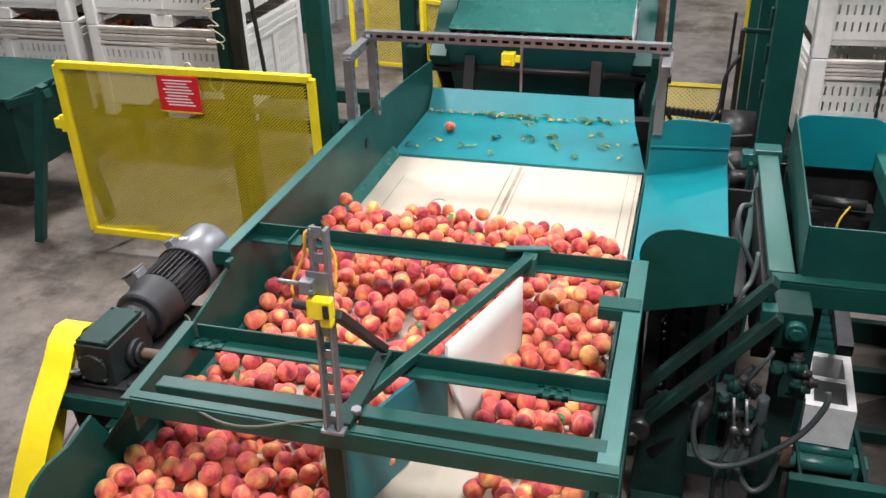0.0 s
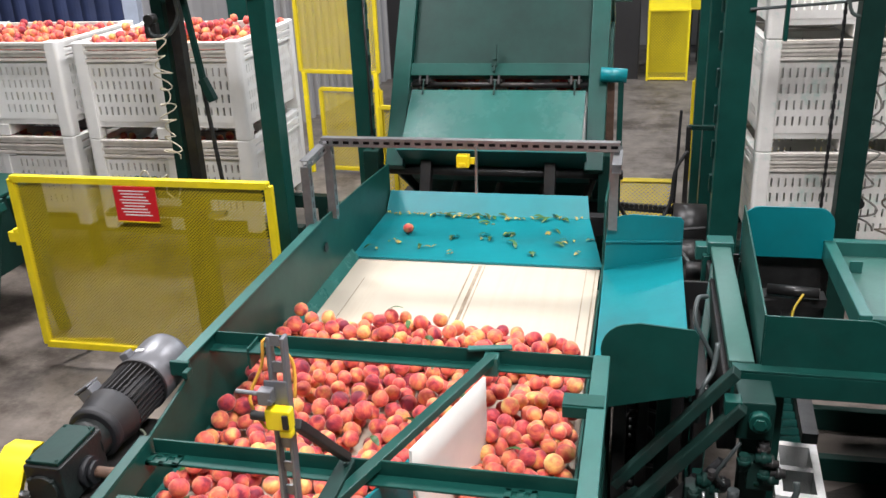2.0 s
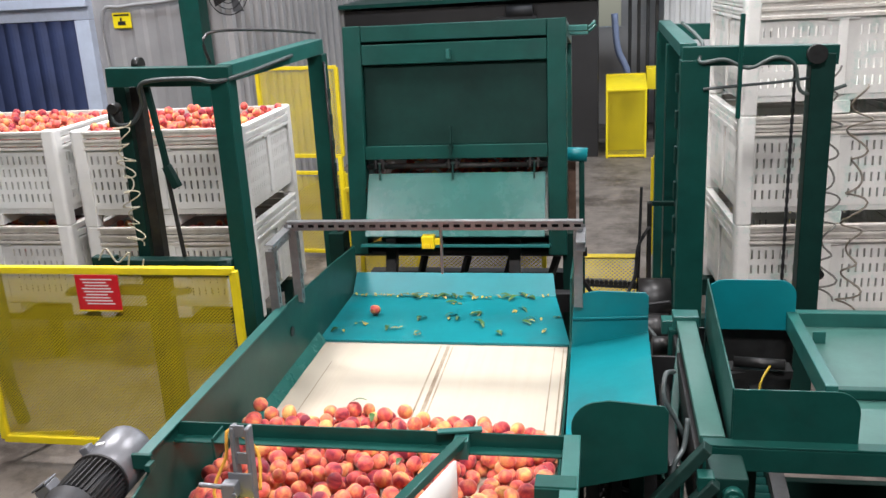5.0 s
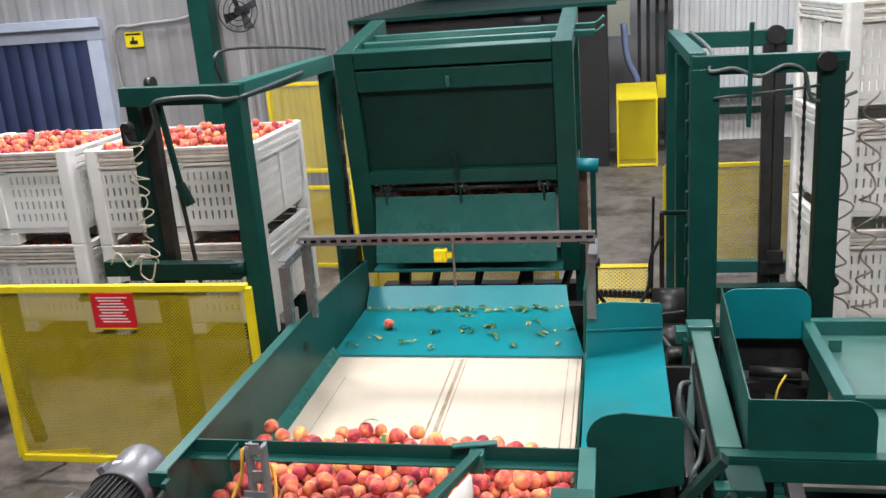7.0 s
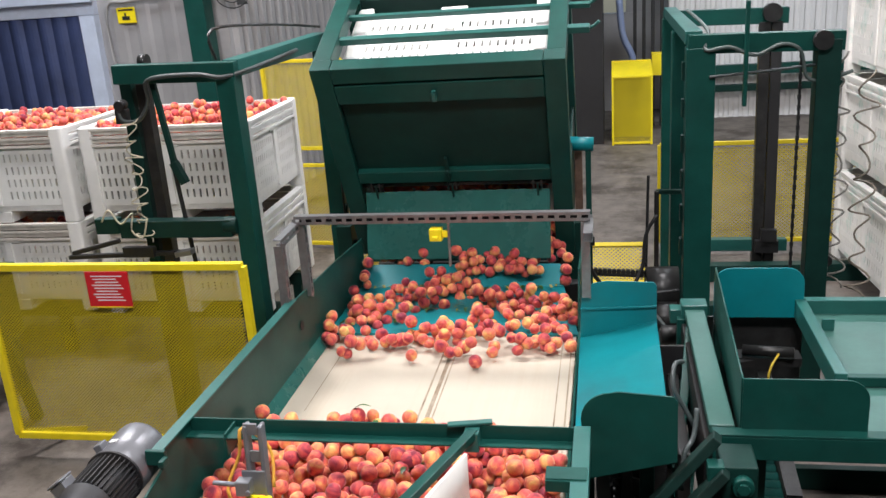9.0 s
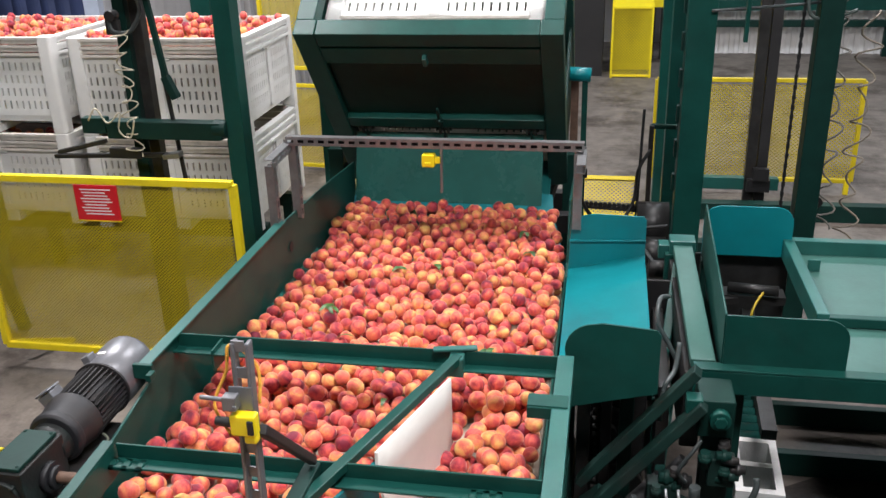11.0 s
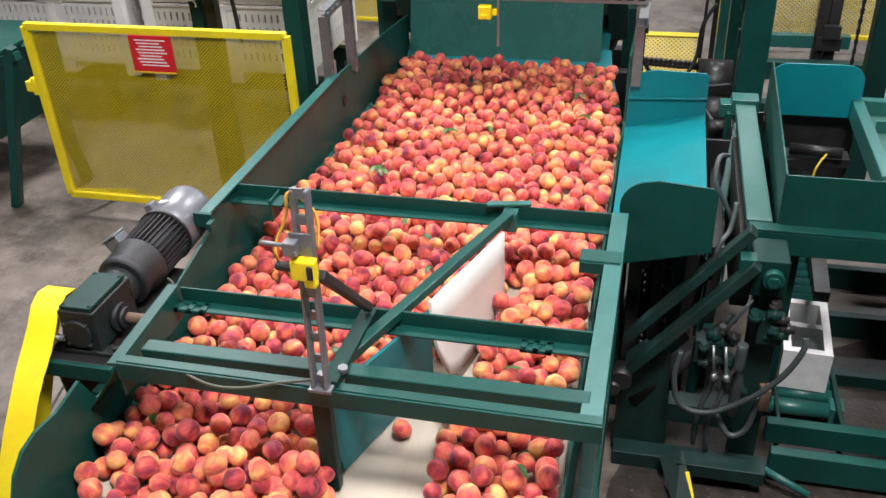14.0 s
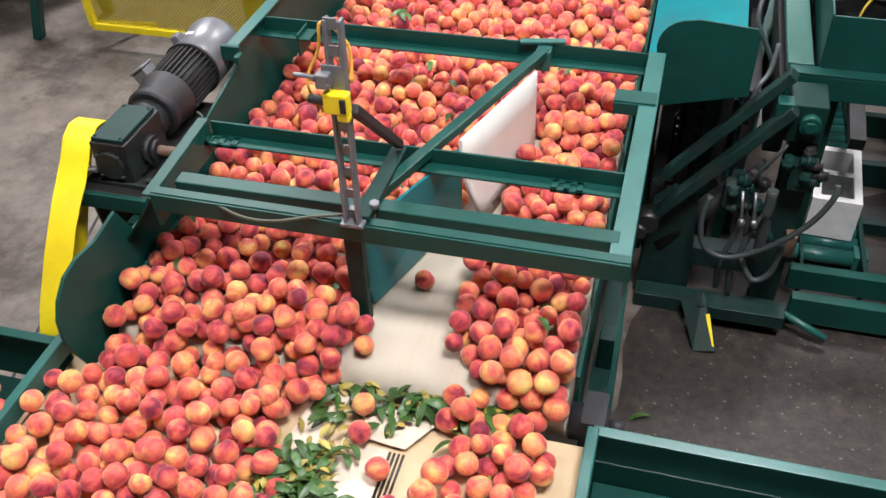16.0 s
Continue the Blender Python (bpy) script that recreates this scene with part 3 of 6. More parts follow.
strut("crossbar", (-1.52, 4.0, 1.45), (-0.09, 4.0, 1.45), gantry)
# dark strip added behind the crossbar so that its slots read as shaded
made(lambda bm: bm_box(bm, -1.5, 4.004, 1.432, -0.1, 4.010, 1.468), "web", MOTOR, gantry)
strut("post", (-0.115, 4.0, 1.05), (-0.115, 4.0, 1.42), gantry)
strut("post", (-1.53, 3.78, 1.06), (-1.53, 3.78, 1.39), gantry)
strut("post", (-1.50, 4.02, 1.05), (-1.50, 4.02, 1.42), gantry)
strut("arm", (-1.53, 3.76, 1.40), (-1.52, 4.05, 1.42), gantry, up=(0, 0, 1))
strut("arm", (-0.10, 3.84, 1.39), (-0.10, 4.05, 1.40), gantry)
bar_part("rod", (-0.755, 3.985, 1.45), (-0.758, 3.985, 1.21), 0.018, 0.012, STEEL, gantry)
made(lambda bm: (bm_box(bm, -0.845, 3.95, 1.345, -0.785, 4.0, 1.405), bm_box(bm, -0.785, 3.965, 1.36, -0.76, 3.99, 1.39), bm_box(bm, -0.83, 3.94, 1.352, -0.80, 3.952, 1.372)), "sensor", YELLOW, gantry, "yellow photo sensor", 0.004)

# ---- sensor mast on the hopper ----
mast = thing("sensor_mast", "slotted steel mast with yellow photo sensor bolted on the hopper frame", "sensor")
# rails and webs take the darker motor grey, putting shade into the steel's colour
for dx in (-0.017, 0.017):
    bar_part("rail", (-0.772 + dx, 1.60, 1.115), (-0.765 + dx, 1.615, 1.68), 0.010, 0.03, MOTOR_L, mast, up=(0, 1, 0))
for k in range(9):
    z = 1.13 + k * 0.066
    box_part("web", (-0.785, 1.605, z, -0.755, 1.611, z + 0.026), MOTOR_L, mast, bevel=0)
mast_sensor = made(lambda bm: (bm_box(bm, -0.795, 1.568, 1.462, -0.735, 1.598, 1.515), bm_box(bm, -0.765, 1.568, 1.444, -0.735, 1.594, 1.464)), "sensor", YELLOW, mast, "yellow photo sensor", 0.005)
box_part("sensor_lens", (-0.752, 1.560, 1.472, -0.737, 1.567, 1.508), BLACK, mast_sensor, "black lens window", 0.003)
made(lambda bm: bm_cyl(bm, (-0.834, 1.584, 1.49), (-0.796, 1.584, 1.488), 0.011, 12), "plug", BLACK, mast_sensor, "", 0.002)
made(lambda bm: (bm_box(bm, -0.808, 1.57, 1.525, -0.775, 1.598, 1.56), bm_box(bm, -0.80, 1.595, 1.515, -0.745, 1.60, 1.575), bm_cyl(bm, (-0.862, 1.58, 1.552), (-0.80, 1.58, 1.549), 0.0055), bm_cyl(bm, (-0.775, 1.566, 1.54), (-0.775, 1.56, 1.54), 0.007, 6)), "clamp", MOTOR_L, mast, "bright steel clamp", 0.003)
tube_part("cable", smooth_path([(-0.80, 1.58, 1.46), (-0.84, 1.60, 1.52), (-0.81, 1.62, 1.60), (-0.80, 1.63, 1.66), (-0.75, 1.65, 1.60), (-0.74, 1.62, 1.52)]), 0.004, mat("orange_cable", (0.7, 0.35, 0.05), 0.5), mast)
bar_part("brace", (-0.735, 1.60, 1.465), (-0.76, 1.96, 1.12), 0.025, 0.025, MOTOR, mast)
made(lambda bm: (bm_box(bm, -0.80, 1.58, 1.118, -0.74, 1.66, 1.126), bm_cyl(bm, (-0.735, 1.665, 1.126), (-0.735, 1.665, 1.142), 0.014, 6)), "foot", MOTOR_L, mast)
cab = tagged(tube_part("sensor_cable", smooth_path([(-1.50, 2.12, 1.03), (-1.44, 2.05, 1.06), (-1.41, 1.95, 1.08), (-1.405, 1.85, 1.03), (-1.37, 1.76, 1.02), (-1.30, 1.69, 1.05), (-1.20, 1.625, 1.10), (-1.08, 1.575, 1.105), (-0.98, 1.565, 1.115), (-0.88, 1.595, 1.125), (-0.79, 1.62, 1.128)]), 0.0042, mat("olive_cable", (0.075, 0.085, 0.06), 0.5), None), "thin olive cable running along the hopper frame", "cable")

# small brackets on the frame
for a in ((-1.375, 1.925, 1.05, -1.27, 1.972, 1.062), (-0.32, 1.925, 1.05, -0.23, 1.972, 1.062)):
    made(lambda bm: (bm_box(bm, a[0], a[1], a[2], a[3], a[1] + 0.012, a[5]), bm_box(bm, a[0], a[4] - 0.012, a[2], a[3], a[4], a[5]), bm_box(bm, a[0], a[1], a[2], a[0] + 0.02, a[4], a[5]), bm_box(bm, a[3] - 0.02, a[1], a[2], a[3], a[4], a[5]), bm_box(bm, (a[0] + a[3]) / 2 - 0.01, a[1], a[2], (a[0] + a[3]) / 2 + 0.01, a[4], a[5])), "slotted_bracket", GREEN, hop, "", 0.002)
made(lambda bm: (bm_box(bm, -0.20, 2.33, 1.10, -0.075, 2.40, 1.115), bm_box(bm, -0.20, 2.325, 1.07, -0.075, 2.333, 1.11)), "bracket", GREEN, hop, "", 0.003)
made(lambda bm: (bm_box(bm, -1.33, 2.56, 1.01, -1.322, 2.654, 1.095), bm_box(bm, -1.33, 2.56, 1.075, -1.28, 2.64, 1.081)), "bracket", GREEN, hop, "", 0.002)
made(lambda bm: (bm_box(bm, -0.49, 2.60, 1.03, -0.44, 2.654, 1.10), bm_bar(bm, (-0.55, 2.645, 1.108), (-0.40, 2.675, 1.108), 0.03, 0.01)), "bracket", GREEN_L, hop, "", 0.003)
made(lambda bm: (bm_box(bm, -1.54, 2.40, 1.06, -1.47, 2.418, 1.115), bm_box(bm, -1.475, 2.36, 1.075, -1.455, 2.40, 1.10)), "bracket", GREEN, hop, "", 0.003)
made(lambda bm: [bm_cyl(bm, (XL + 0.003, 3.86 + 0.0 * k, 0.95), (XL + 0.006, 3.86, 0.95), 0.025, 16) for k in range(1)], "hole", BLACK, hop)
# seams and side chain beside the belt
made(lambda bm: [bm_cyl(bm, (XR + 0.02, 1.62 + 0.055 * k, 0.765), (XR + 0.05, 1.62 + 0.055 * k, 0.765), 0.018, 8) for k in range(14, 46)], "roller_chain", GREASE, hop, "greasy roller chain along the belt")
made(lambda bm: (bm_cyl(bm, (XR + 0.0, 1.47, 0.66), (XR + 0.10, 1.47, 0.66), 0.05, 16), bm_cyl(bm, (XR + 0.1, 1.47, 0.66), (XR + 0.14, 1.47, 0.66), 0.02, 8), bm_box(bm, XR + 0.03, 1.42, 0.60, XR + 0.09, 1.53, 0.72)), "bearing", MOTOR, hop, "grey bearing block")
bar_part("rod", (-0.075, 1.48, 0.40), (-0.075, 1.64, 1.08), 0.014, 0.014, GREEN_L, hop)

# ---- motor and gearbox on the hopper's side ----
plat = thing("motor_bracket", "dirty steel platform fixed to the hopper side", "bracket")
box_part("plate", (-1.76, 1.775, 0.924, -1.518, 2.32, 0.936), GREASE, plat, "oily dark steel plate", 0.003)
box_part("flange", (-1.76, 1.755, 0.885, -1.512, 1.772, 0.940), GREEN, plat, "", 0.003)
box_part("flange", (-1.516, 1.774, 0.885, -1.504, 2.02, 0.940), GREEN, plat, "", 0.003)
for x in (-1.74, -1.60):
    made(lambda bm: bm_plate(bm, [(1.79, 0.922), (2.2, 0.922), (1.83, 0.50)], "x", x, 0.01), "gusset", RUST_SHADE, plat)
motor = thing("gear_motor", "grey electric motor with cooling fins and a grimy green gearbox", "motor", (-1.64, 1.94, 0.936))
AX0, AX1 = Vector((0.012, 0.0, 0.098)), Vector((0.0, 0.60, 0.108))
axd = (AX1 - AX0).normalized()
sx = axd.cross(Vector((0, 0, 1))).normalized()
su = sx.cross(axd)


def on_axis(t):
    return AX0 + (AX1 - AX0) * t


made(lambda bm: bm_tube(bm, [on_axis(0.20), on_axis(0.215), on_axis(0.25), on_axis(0.265), on_axis(0.33), on_axis(0.40), on_axis(0.415)], [0.080, 0.088, 0.088, 0.079, 0.090, 0.096, 0.088], 32), "flange", MOTOR, motor, "dark bell flange", 0.002)
motor_body = made(lambda bm: bm_tube(bm, [on_axis(0.40), on_axis(0.72)], 0.076, 28), "body", MOTOR, motor)
for k in range(34):
    a = 2 * math.pi * k / 34
    d = sx * math.cos(a) + su * math.sin(a)
    bar_part("fin", on_axis(0.415) + d * 0.084, on_axis(0.70) + d * 0.084, 0.0035, 0.018, MOTOR, motor_body, bevel=0, up=d)
fan_cover = made(lambda bm: bm_tube(bm, [on_axis(0.685), on_axis(0.69), on_axis(0.99), on_axis(1.02), on_axis(1.035)], [0.092, 0.098, 0.098, 0.094, 0.08], 36), "fan_cover", MOTOR_L, motor, "smooth grey steel fan cover")
made(lambda bm: bm_tube(bm, [on_axis(0.682), on_axis(0.697)], 0.0995, 36), "cover_rim", MOTOR, fan_cover)
made(lambda bm: bm_tube(bm, [on_axis(1.034), on_axis(1.04)], 0.055, 24), "grille", BLACK, fan_cover)
made(lambda bm: (bm_box(bm, -0.03, -0.026, -0.035, 0.03, 0.028, 0.028), bm_box(bm, -0.033, -0.03, 0.029, 0.033, 0.032, 0.037)), "terminal_box", MOTOR_L, motor, "pale terminal box", 0.005).matrix_local = pose(*(on_axis(0.43) - sx * 0.072 + su * 0.058), 0, -35, -2)
made(lambda bm: bm_box(bm, -0.016, -0.02, -0.018, 0.016, 0.02, 0.018), "junction_box", MOTOR_L, motor, "pale junction box", 0.004).matrix_local = pose(*(on_axis(0.755) - sx * 0.05 + su * 0.088), 0, -25, 0)
made(lambda bm: bm_box(bm, -0.014, -0.008, -0.002, 0.014, 0.008, 0.002), "rating_plate", WHITE, fan_cover, "small white plate").matrix_local = pose(*(on_axis(0.80) - sx * 0.018 + su * 0.0985), 0, -11, 0)


def gear_housing(bm):
    bm_box(bm, -0.055, -0.12, 0.012, 0.065, 0.09, 0.150)
    bm_box(bm, -0.066, -0.105, 0.03, -0.053, 0.06, 0.125)
    bm_tube(bm, [(0.008, 0.075, 0.092), (0.006, 0.105, 0.093), (0.004, 0.13, 0.093)], [0.062, 0.066, 0.072], 24)
    bm_box(bm, -0.095, -0.13, 0.0, 0.118, -0.085, 0.016)
    bm_box(bm, -0.095, 0.04, 0.0, 0.118, 0.085, 0.016)
    bm_cyl(bm, (0.0, -0.118, 0.075), (0.0, -0.132, 0.075), 0.048, 22)
    for x, z in ((-0.036, 0.04), (0.036, 0.04), (-0.036, 0.11), (0.036, 0.11)):
        bm_cyl(bm, (x, -0.12, z), (x, -0.137, z), 0.007, 6)


gearbox = made(gear_housing, "gearbox", GEARM, motor, "oily gearbox housing with green paint worn off", 0.006)
made(lambda bm: (bm_box(bm, -0.050, -0.112, 0.151, 0.055, 0.080, 0.163), *[bm_cyl(bm, (x, y, 0.163), (x, y, 0.168), 0.006, 6) for x in (-0.04, 0.045) for y in (-0.10, 0.068)]), "gearbox_cover", GREEN_D, gearbox, "green painted gearbox cover", 0.004)
made(lambda bm: (bm_cyl(bm, (0.060, -0.01, 0.068), (0.085, -0.01, 0.068), 0.046, 24), bm_cyl(bm, (0.085, -0.01, 0.068), (0.10, -0.01, 0.068), 0.034, 20)), "bearing", MOTOR, gearbox)
made(lambda bm: bm_cyl(bm, (0.10, -0.01, 0.068), (0.168, -0.01, 0.068), 0.018, 18), "shaft", RUST_SHADE, gearbox, "reddish output shaft", 0.002)
for x, y in ((0.105, -0.108), (0.105, 0.062), (-0.083, -0.108)):
    made(lambda bm: bm_cyl(bm, (x, y, 0.016), (x, y, 0.028), 0.010, 6), "foot_bolt", GREASE, gearbox)
tube_part("spring", [Vector((-0.088 + 0.0012 * k, -0.135 + 0.010 * math.cos(k * 1.2), 0.062 + 0.010 * math.sin(k * 1.2))) for k in range(40)], 0.002, STEEL, motor, n=5)

cguard = thing("chain_guard", "yellow sheet metal chain guard sloping down from the gearbox", "guard")


def chain_cover(bm):
    """A rounded cover strip that follows the chain down."""
    pts = [(1.985, 1.0), (1.975, 1.05), (1.94, 1.085), (1.895, 1.092), (1.85, 1.07), (1.81, 1.02), (1.765, 0.97), (1.71, 0.925), (1.66, 0.875), (1.60, 0.80), (1.55, 0.73), (1.50, 0.665), (1.465, 0.61), (1.455, 0.56)]
    rows = [[bm.verts.new((x, y, z)) for x in (-1.805, -1.80, -1.715, -1.71)] for y, z in pts]
    for a, b in zip(rows, rows[1:]):
        for i in range(3):
            bm.faces.new((a[i], a[i + 1], b[i + 1], b[i])).smooth = i == 1


cv = made(chain_cover, "cover", YELLOW, cguard)
md = cv.modifiers.new("thick", "SOLIDIFY")
md.thickness = 0.004
made(lambda bm: bm_plate(bm, [(1.985, 1.0), (1.975, 1.048), (1.94, 1.083), (1.895, 1.09), (1.85, 1.068), (1.81, 1.018), (1.71, 0.923), (1.60, 0.798), (1.50, 0.663), (1.453, 0.56), (1.47, 0.0), (1.60, 0.0), (1.72, 0.60), (1.88, 0.86)], "x", -1.809, 0.004), "side_plate", YELLOW, cguard)
made(lambda bm: (bm_box(bm, -1.77, 1.86, 1.035, -1.685, 1.89, 1.045), bm_box(bm, -1.69, 1.86, 1.01, -1.685, 1.89, 1.035)), "bracket", YELLOW, cguard, "", 0.002)

# ---- side chute with end plates ----
wing = thing("side_chute", "teal sheet side chute with dark green end plates", "chute")
made(lambda bm: bm_plate(bm, [(-0.08, 0.87), (0.215, 0.945), (0.215, 1.17), (0.20, 1.19)] + [(0.02, 1.205)] + [(-0.005 - 0.1 * math.sin(radians(a)), 1.10 + 0.10 * math.cos(radians(a))) for a in range(0, 91, 15)], "y", 2.72, 0.008), "end_plate", GREEN, wing, "dark green end plate with rounded corner", 0.002)
made(lambda bm: bm_sheet(bm, [(-0.135, 2.73, 0.90), (0.20, 2.73, 0.985), (0.21, 4.006, 0.925), (-0.15, 4.006, 0.835)], 0.006), "slide", TEAL, wing, "teal slide sheet")
made(lambda bm: bm_plate(bm, [(-0.15, 0.83), (0.21, 0.92), (0.21, 1.10), (0.195, 1.118), (-0.02, 1.125)] + [(-0.05 - 0.09 * math.sin(radians(a)), 1.03 + 0.09 * math.cos(radians(a))) for a in range(0, 91, 15)], "y", 4.0, 0.008), "end_plate", TEAL, wing, "teal end plate", 0.002)
bar_part("seam", (-0.145, 3.995, 0.985), (0.21, 3.995, 1.0), 0.012, 0.012, TEAL, wing)
for x, y in ((0.12, 2.85), (0.12, 3.85)):
    bar_part("leg", (x, y, 0.0), (x, y, 0.90), 0.05, 0.05, GREEN_D, wing)
# black boxes added to keep the gap under the slide in shade
made(lambda bm: (bm_box(bm, -0.06, 3.02, 0.0, 0.12, 3.9, 0.80), bm_box(bm, 0.12, 3.3, 0.0, 0.22, 3.8, 0.62)), "housing", BLACK, wing, "black block added for the shade under the slide", 0.01)
for x, y, w in ((-0.06, 2.90, 0.05), (0.03, 2.93, 0.04), (0.15, 3.1, 0.05)):
    box_part("column", (x, y, 0.0, x + w, y + w, 0.86), GREASE, wing)
made(lambda bm: [bm_cyl(bm, (0.0, 2.955, 0.15 + 0.035 * k), (0.022, 2.955, 0.15 + 0.035 * k), 0.013, 8) for k in range(18)], "chain", GREASE, wing, "greasy drive chain")
for x, z, r in ((0.06, 0.62, 0.09), (0.09, 0.34, 0.12)):
    made(lambda bm: (bm_cyl(bm, (x, 3.0, z), (x, 2.97, z), r, 22), bm_cyl(bm, (x, 2.97, z), (x, 2.94, z), r * 0.35, 12)), "sprocket", GREASE, wing)

# ---- lift table with its trough ----
tab = thing("lift_table", "green painted steel roller table with an open trough", "table")
box_part("table_top", (0.90, 2.96, 0.868, 3.6, 4.22, 0.88), TABLE, tab, "scuffed pale green table top")
box_part("rim", (0.865, 3.40, 0.86, 0.915, 4.25, 0.955), GREEN_L, tab)
box_part("rim", (0.917, 4.20, 0.86, 3.6, 4.25, 0.95), GREEN_L, tab)
box_part("rim", (0.917, 3.43, 0.882, 3.6, 3.47, 0.925), GREEN, tab)
box_part("rim", (0.865, 2.96, 0.86, 0.895, 3.398, 0.90), GREEN_L, tab)
made(lambda bm: bm_angle(bm, (0.35, 2.90, 0.95), (3.6, 2.90, 0.95), 0.055, 0.09, 0.01, flip=-1), "front_beam", GREEN, tab, "", 0.003)
box_part("side_beam", (0.345, 2.985, 0.91, 0.435, 4.18, 0.945), TABLE, tab, "pale green flat beam")
made(lambda bm: (bm_box(bm, 0.33, 4.09, 0.90, 0.45, 4.19, 0.965), bm_box(bm, 0.28, 4.12, 0.86, 0.34, 4.2, 0.93)), "beam_cap", GREEN_L, tab, "", 0.004)
made(lambda bm: bm_sheet(bm, [(0.455, 2.955, 0.90), (0.50, 4.2, 0.86), (0.50, 4.2, 1.12), (0.455, 2.955, 1.15)], 0.008), "trough_side", GREEN, tab, "", 0.002)
made(lambda bm: bm_plate(bm, rounded(0.452, 0.925, 0.872, 1.15, 0.08, (0, 0, 1, 0)), "y", 2.946, 0.008), "trough_front", GREEN, tab, "dark green front plate with rounded corner", 0.002)
made(lambda bm: bm_plate(bm, rounded(0.49, 0.86, 0.905, 1.115, 0.08, (0, 0, 1, 1)), "y", 4.2, 0.008), "trough_back", TEAL, tab, "teal back plate", 0.002)
made(lambda bm: bm_box(bm, 0.945, 4.0, 0.88, 1.0, 4.01, 0.935), "bracket", GREEN_L, tab)
made(lambda bm: (bm_box(bm, 0.51, 3.95, 0.72, 0.86, 4.05, 0.76), bm_bar(bm, (0.55, 3.9, 0.75), (0.85, 4.1, 0.70), 0.03, 0.03), bm_bar(bm, (0.7, 3.2, 0.5), (0.72, 4.1, 0.6), 0.06, 0.05), bm_cyl(bm, (0.6, 3.98, 0.79), (0.82, 3.93, 0.80), 0.025)), "linkage", GREASE, tab, "greasy linkage under the trough")
LEAFY = mat("yellow_hose", (0.45, 0.32, 0.02), 0.5)
tube_part("hose", smooth_path([(0.72, 4.05, 0.76), (0.76, 3.95, 0.80), (0.70, 3.85, 0.74), (0.68, 3.8, 0.55)]), 0.006, LEAFY, tab, "yellow hose")
for x in (0.52, 2.0, 3.5):
    for y in (3.05, 4.15):
        bar_part("leg", (x, y, 0.0), (x, y, 0.86), 0.07, 0.07, GREEN_D, tab)

# black sheets and boxes added where the gaps lie in shade, hiding the lit floor
box_part("back_panel", (0.47, 4.262, 0.04, 0.92, 4.275, 0.84), GREASE, tab, "black panel added for the shade behind the trough")
box_part("back_panel", (0.215, 3.86, 0.0, 0.345, 3.875, 0.86), BLACK, tab, "black panel added for the shade beside the flat beam")
made(lambda bm: (bm_box(bm, 0.25, 3.15, 0.0, 0.30, 4.15, 0.72), bm_box(bm, 0.33, 3.0, 0.55, 0.40, 4.15, 0.88)), "inner_frame", GREASE, tab, "black backing added for the shade under the flat beam", 0.006)

stand = thing("hydraulic_stand", "dark green hydraulic linkage stand with hoses and valves", "hydraulic stand")
bar_part("arm", (-0.02, 2.69, 0.44), (0.37, 2.69, 0.94), 0.035, 0.085, OILG, stand, up=(0, -1, 0.3))
bar_part("arm", (-0.04, 2.77, 0.52), (0.35, 2.77, 1.02), 0.035, 0.07, OILG, stand, up=(0, -1, 0.3))
made(lambda bm: (bm_box(bm, 0.355, 2.70, 0.80, 0.475, 2.86, 0.945),), "pivot_block", GREEN_D, stand, "", 0.006)
made(lambda bm: (bm_cyl(bm, (0.424, 2.665, 0.885), (0.424, 2.70, 0.885), 0.036, 20), bm_cyl(bm, (0.424, 2.655, 0.885), (0.424, 2.67, 0.885), 0.024, 6)), "pivot_bolt", GREEN, stand, "", 0.004)
made(lambda bm: bm_box(bm, 0.31, 2.68, 0.90, 0.365, 2.74, 0.955), "clevis", GREEN, stand, "", 0.004)
bar_part("post", (0.43, 2.77, 0.0), (0.43, 2.77, 0.80), 0.10, 0.07, OILG, stand)
made(lambda bm: bm_plate(bm, [(-0.07, 0.0), (-0.05, 0.30), (-0.04, 0.45), (0.03, 0.52), (0.12, 0.47), (0.135, 0.26), (0.14, 0.0)], "y", 2.71, 0.06), "post", OILG, stand, "", 0.004)
box_part("base_beam", (-0.02, 2.72, 0.17, 0.38, 2.80, 0.26), OILG, stand)
box_part("base_beam", (-0.06, 2.62, 0.0, 0.52, 2.70, 0.07), OILG, stand)
made(lambda bm: (bm_cyl(bm, (-0.05, 2.62, 0.42), (-0.05, 2.70, 0.42), 0.04, 16), bm_cyl(bm, (-0.075, 2.60, 0.39), (-0.075, 2.68, 0.39), 0.025, 12)), "pin", GREASE, stand)
made(lambda bm: (bm_cyl(bm, (0.0, 2.74, 0.25), (0.26, 2.77, 0.56), 0.04, 16), bm_cyl(bm, (0.2, 2.765, 0.49), (0.33, 2.78, 0.65), 0.02, 12)), "cylinder", MOTOR, stand, "hydraulic cylinder")
rv = random.Random(4)
for cx, cz, n in ((0.25, 0.56, 7), (0.44, 0.68, 8), (0.33, 0.42, 5)):
    for k in range(n):
        x, z, y = cx + rv.uniform(-0.06, 0.06), cz + rv.uniform(-0.07, 0.07), 2.66 + rv.uniform(0, 0.05)
        r = rv.uniform(0.012, 0.024)
        ax_ = rv.choice(((0.05, 0, 0), (0, 0, 0.06), (0, -0.04, 0)))
        made(lambda bm: (bm_cyl(bm, (x, y, z), (x + ax_[0], y + ax_[1], z + ax_[2]), r, 8), bm_cyl(bm, (x + ax_[0] * 0.35, y + ax_[1] * 0.35, z + ax_[2] * 0.35), (x + ax_[0] * 0.7, y + ax_[1] * 0.7, z + ax_[2] * 0.7), r * 1.35, 6)), "fitting", rv.choice((OILG, GREASE, GREEN_D)), stand)
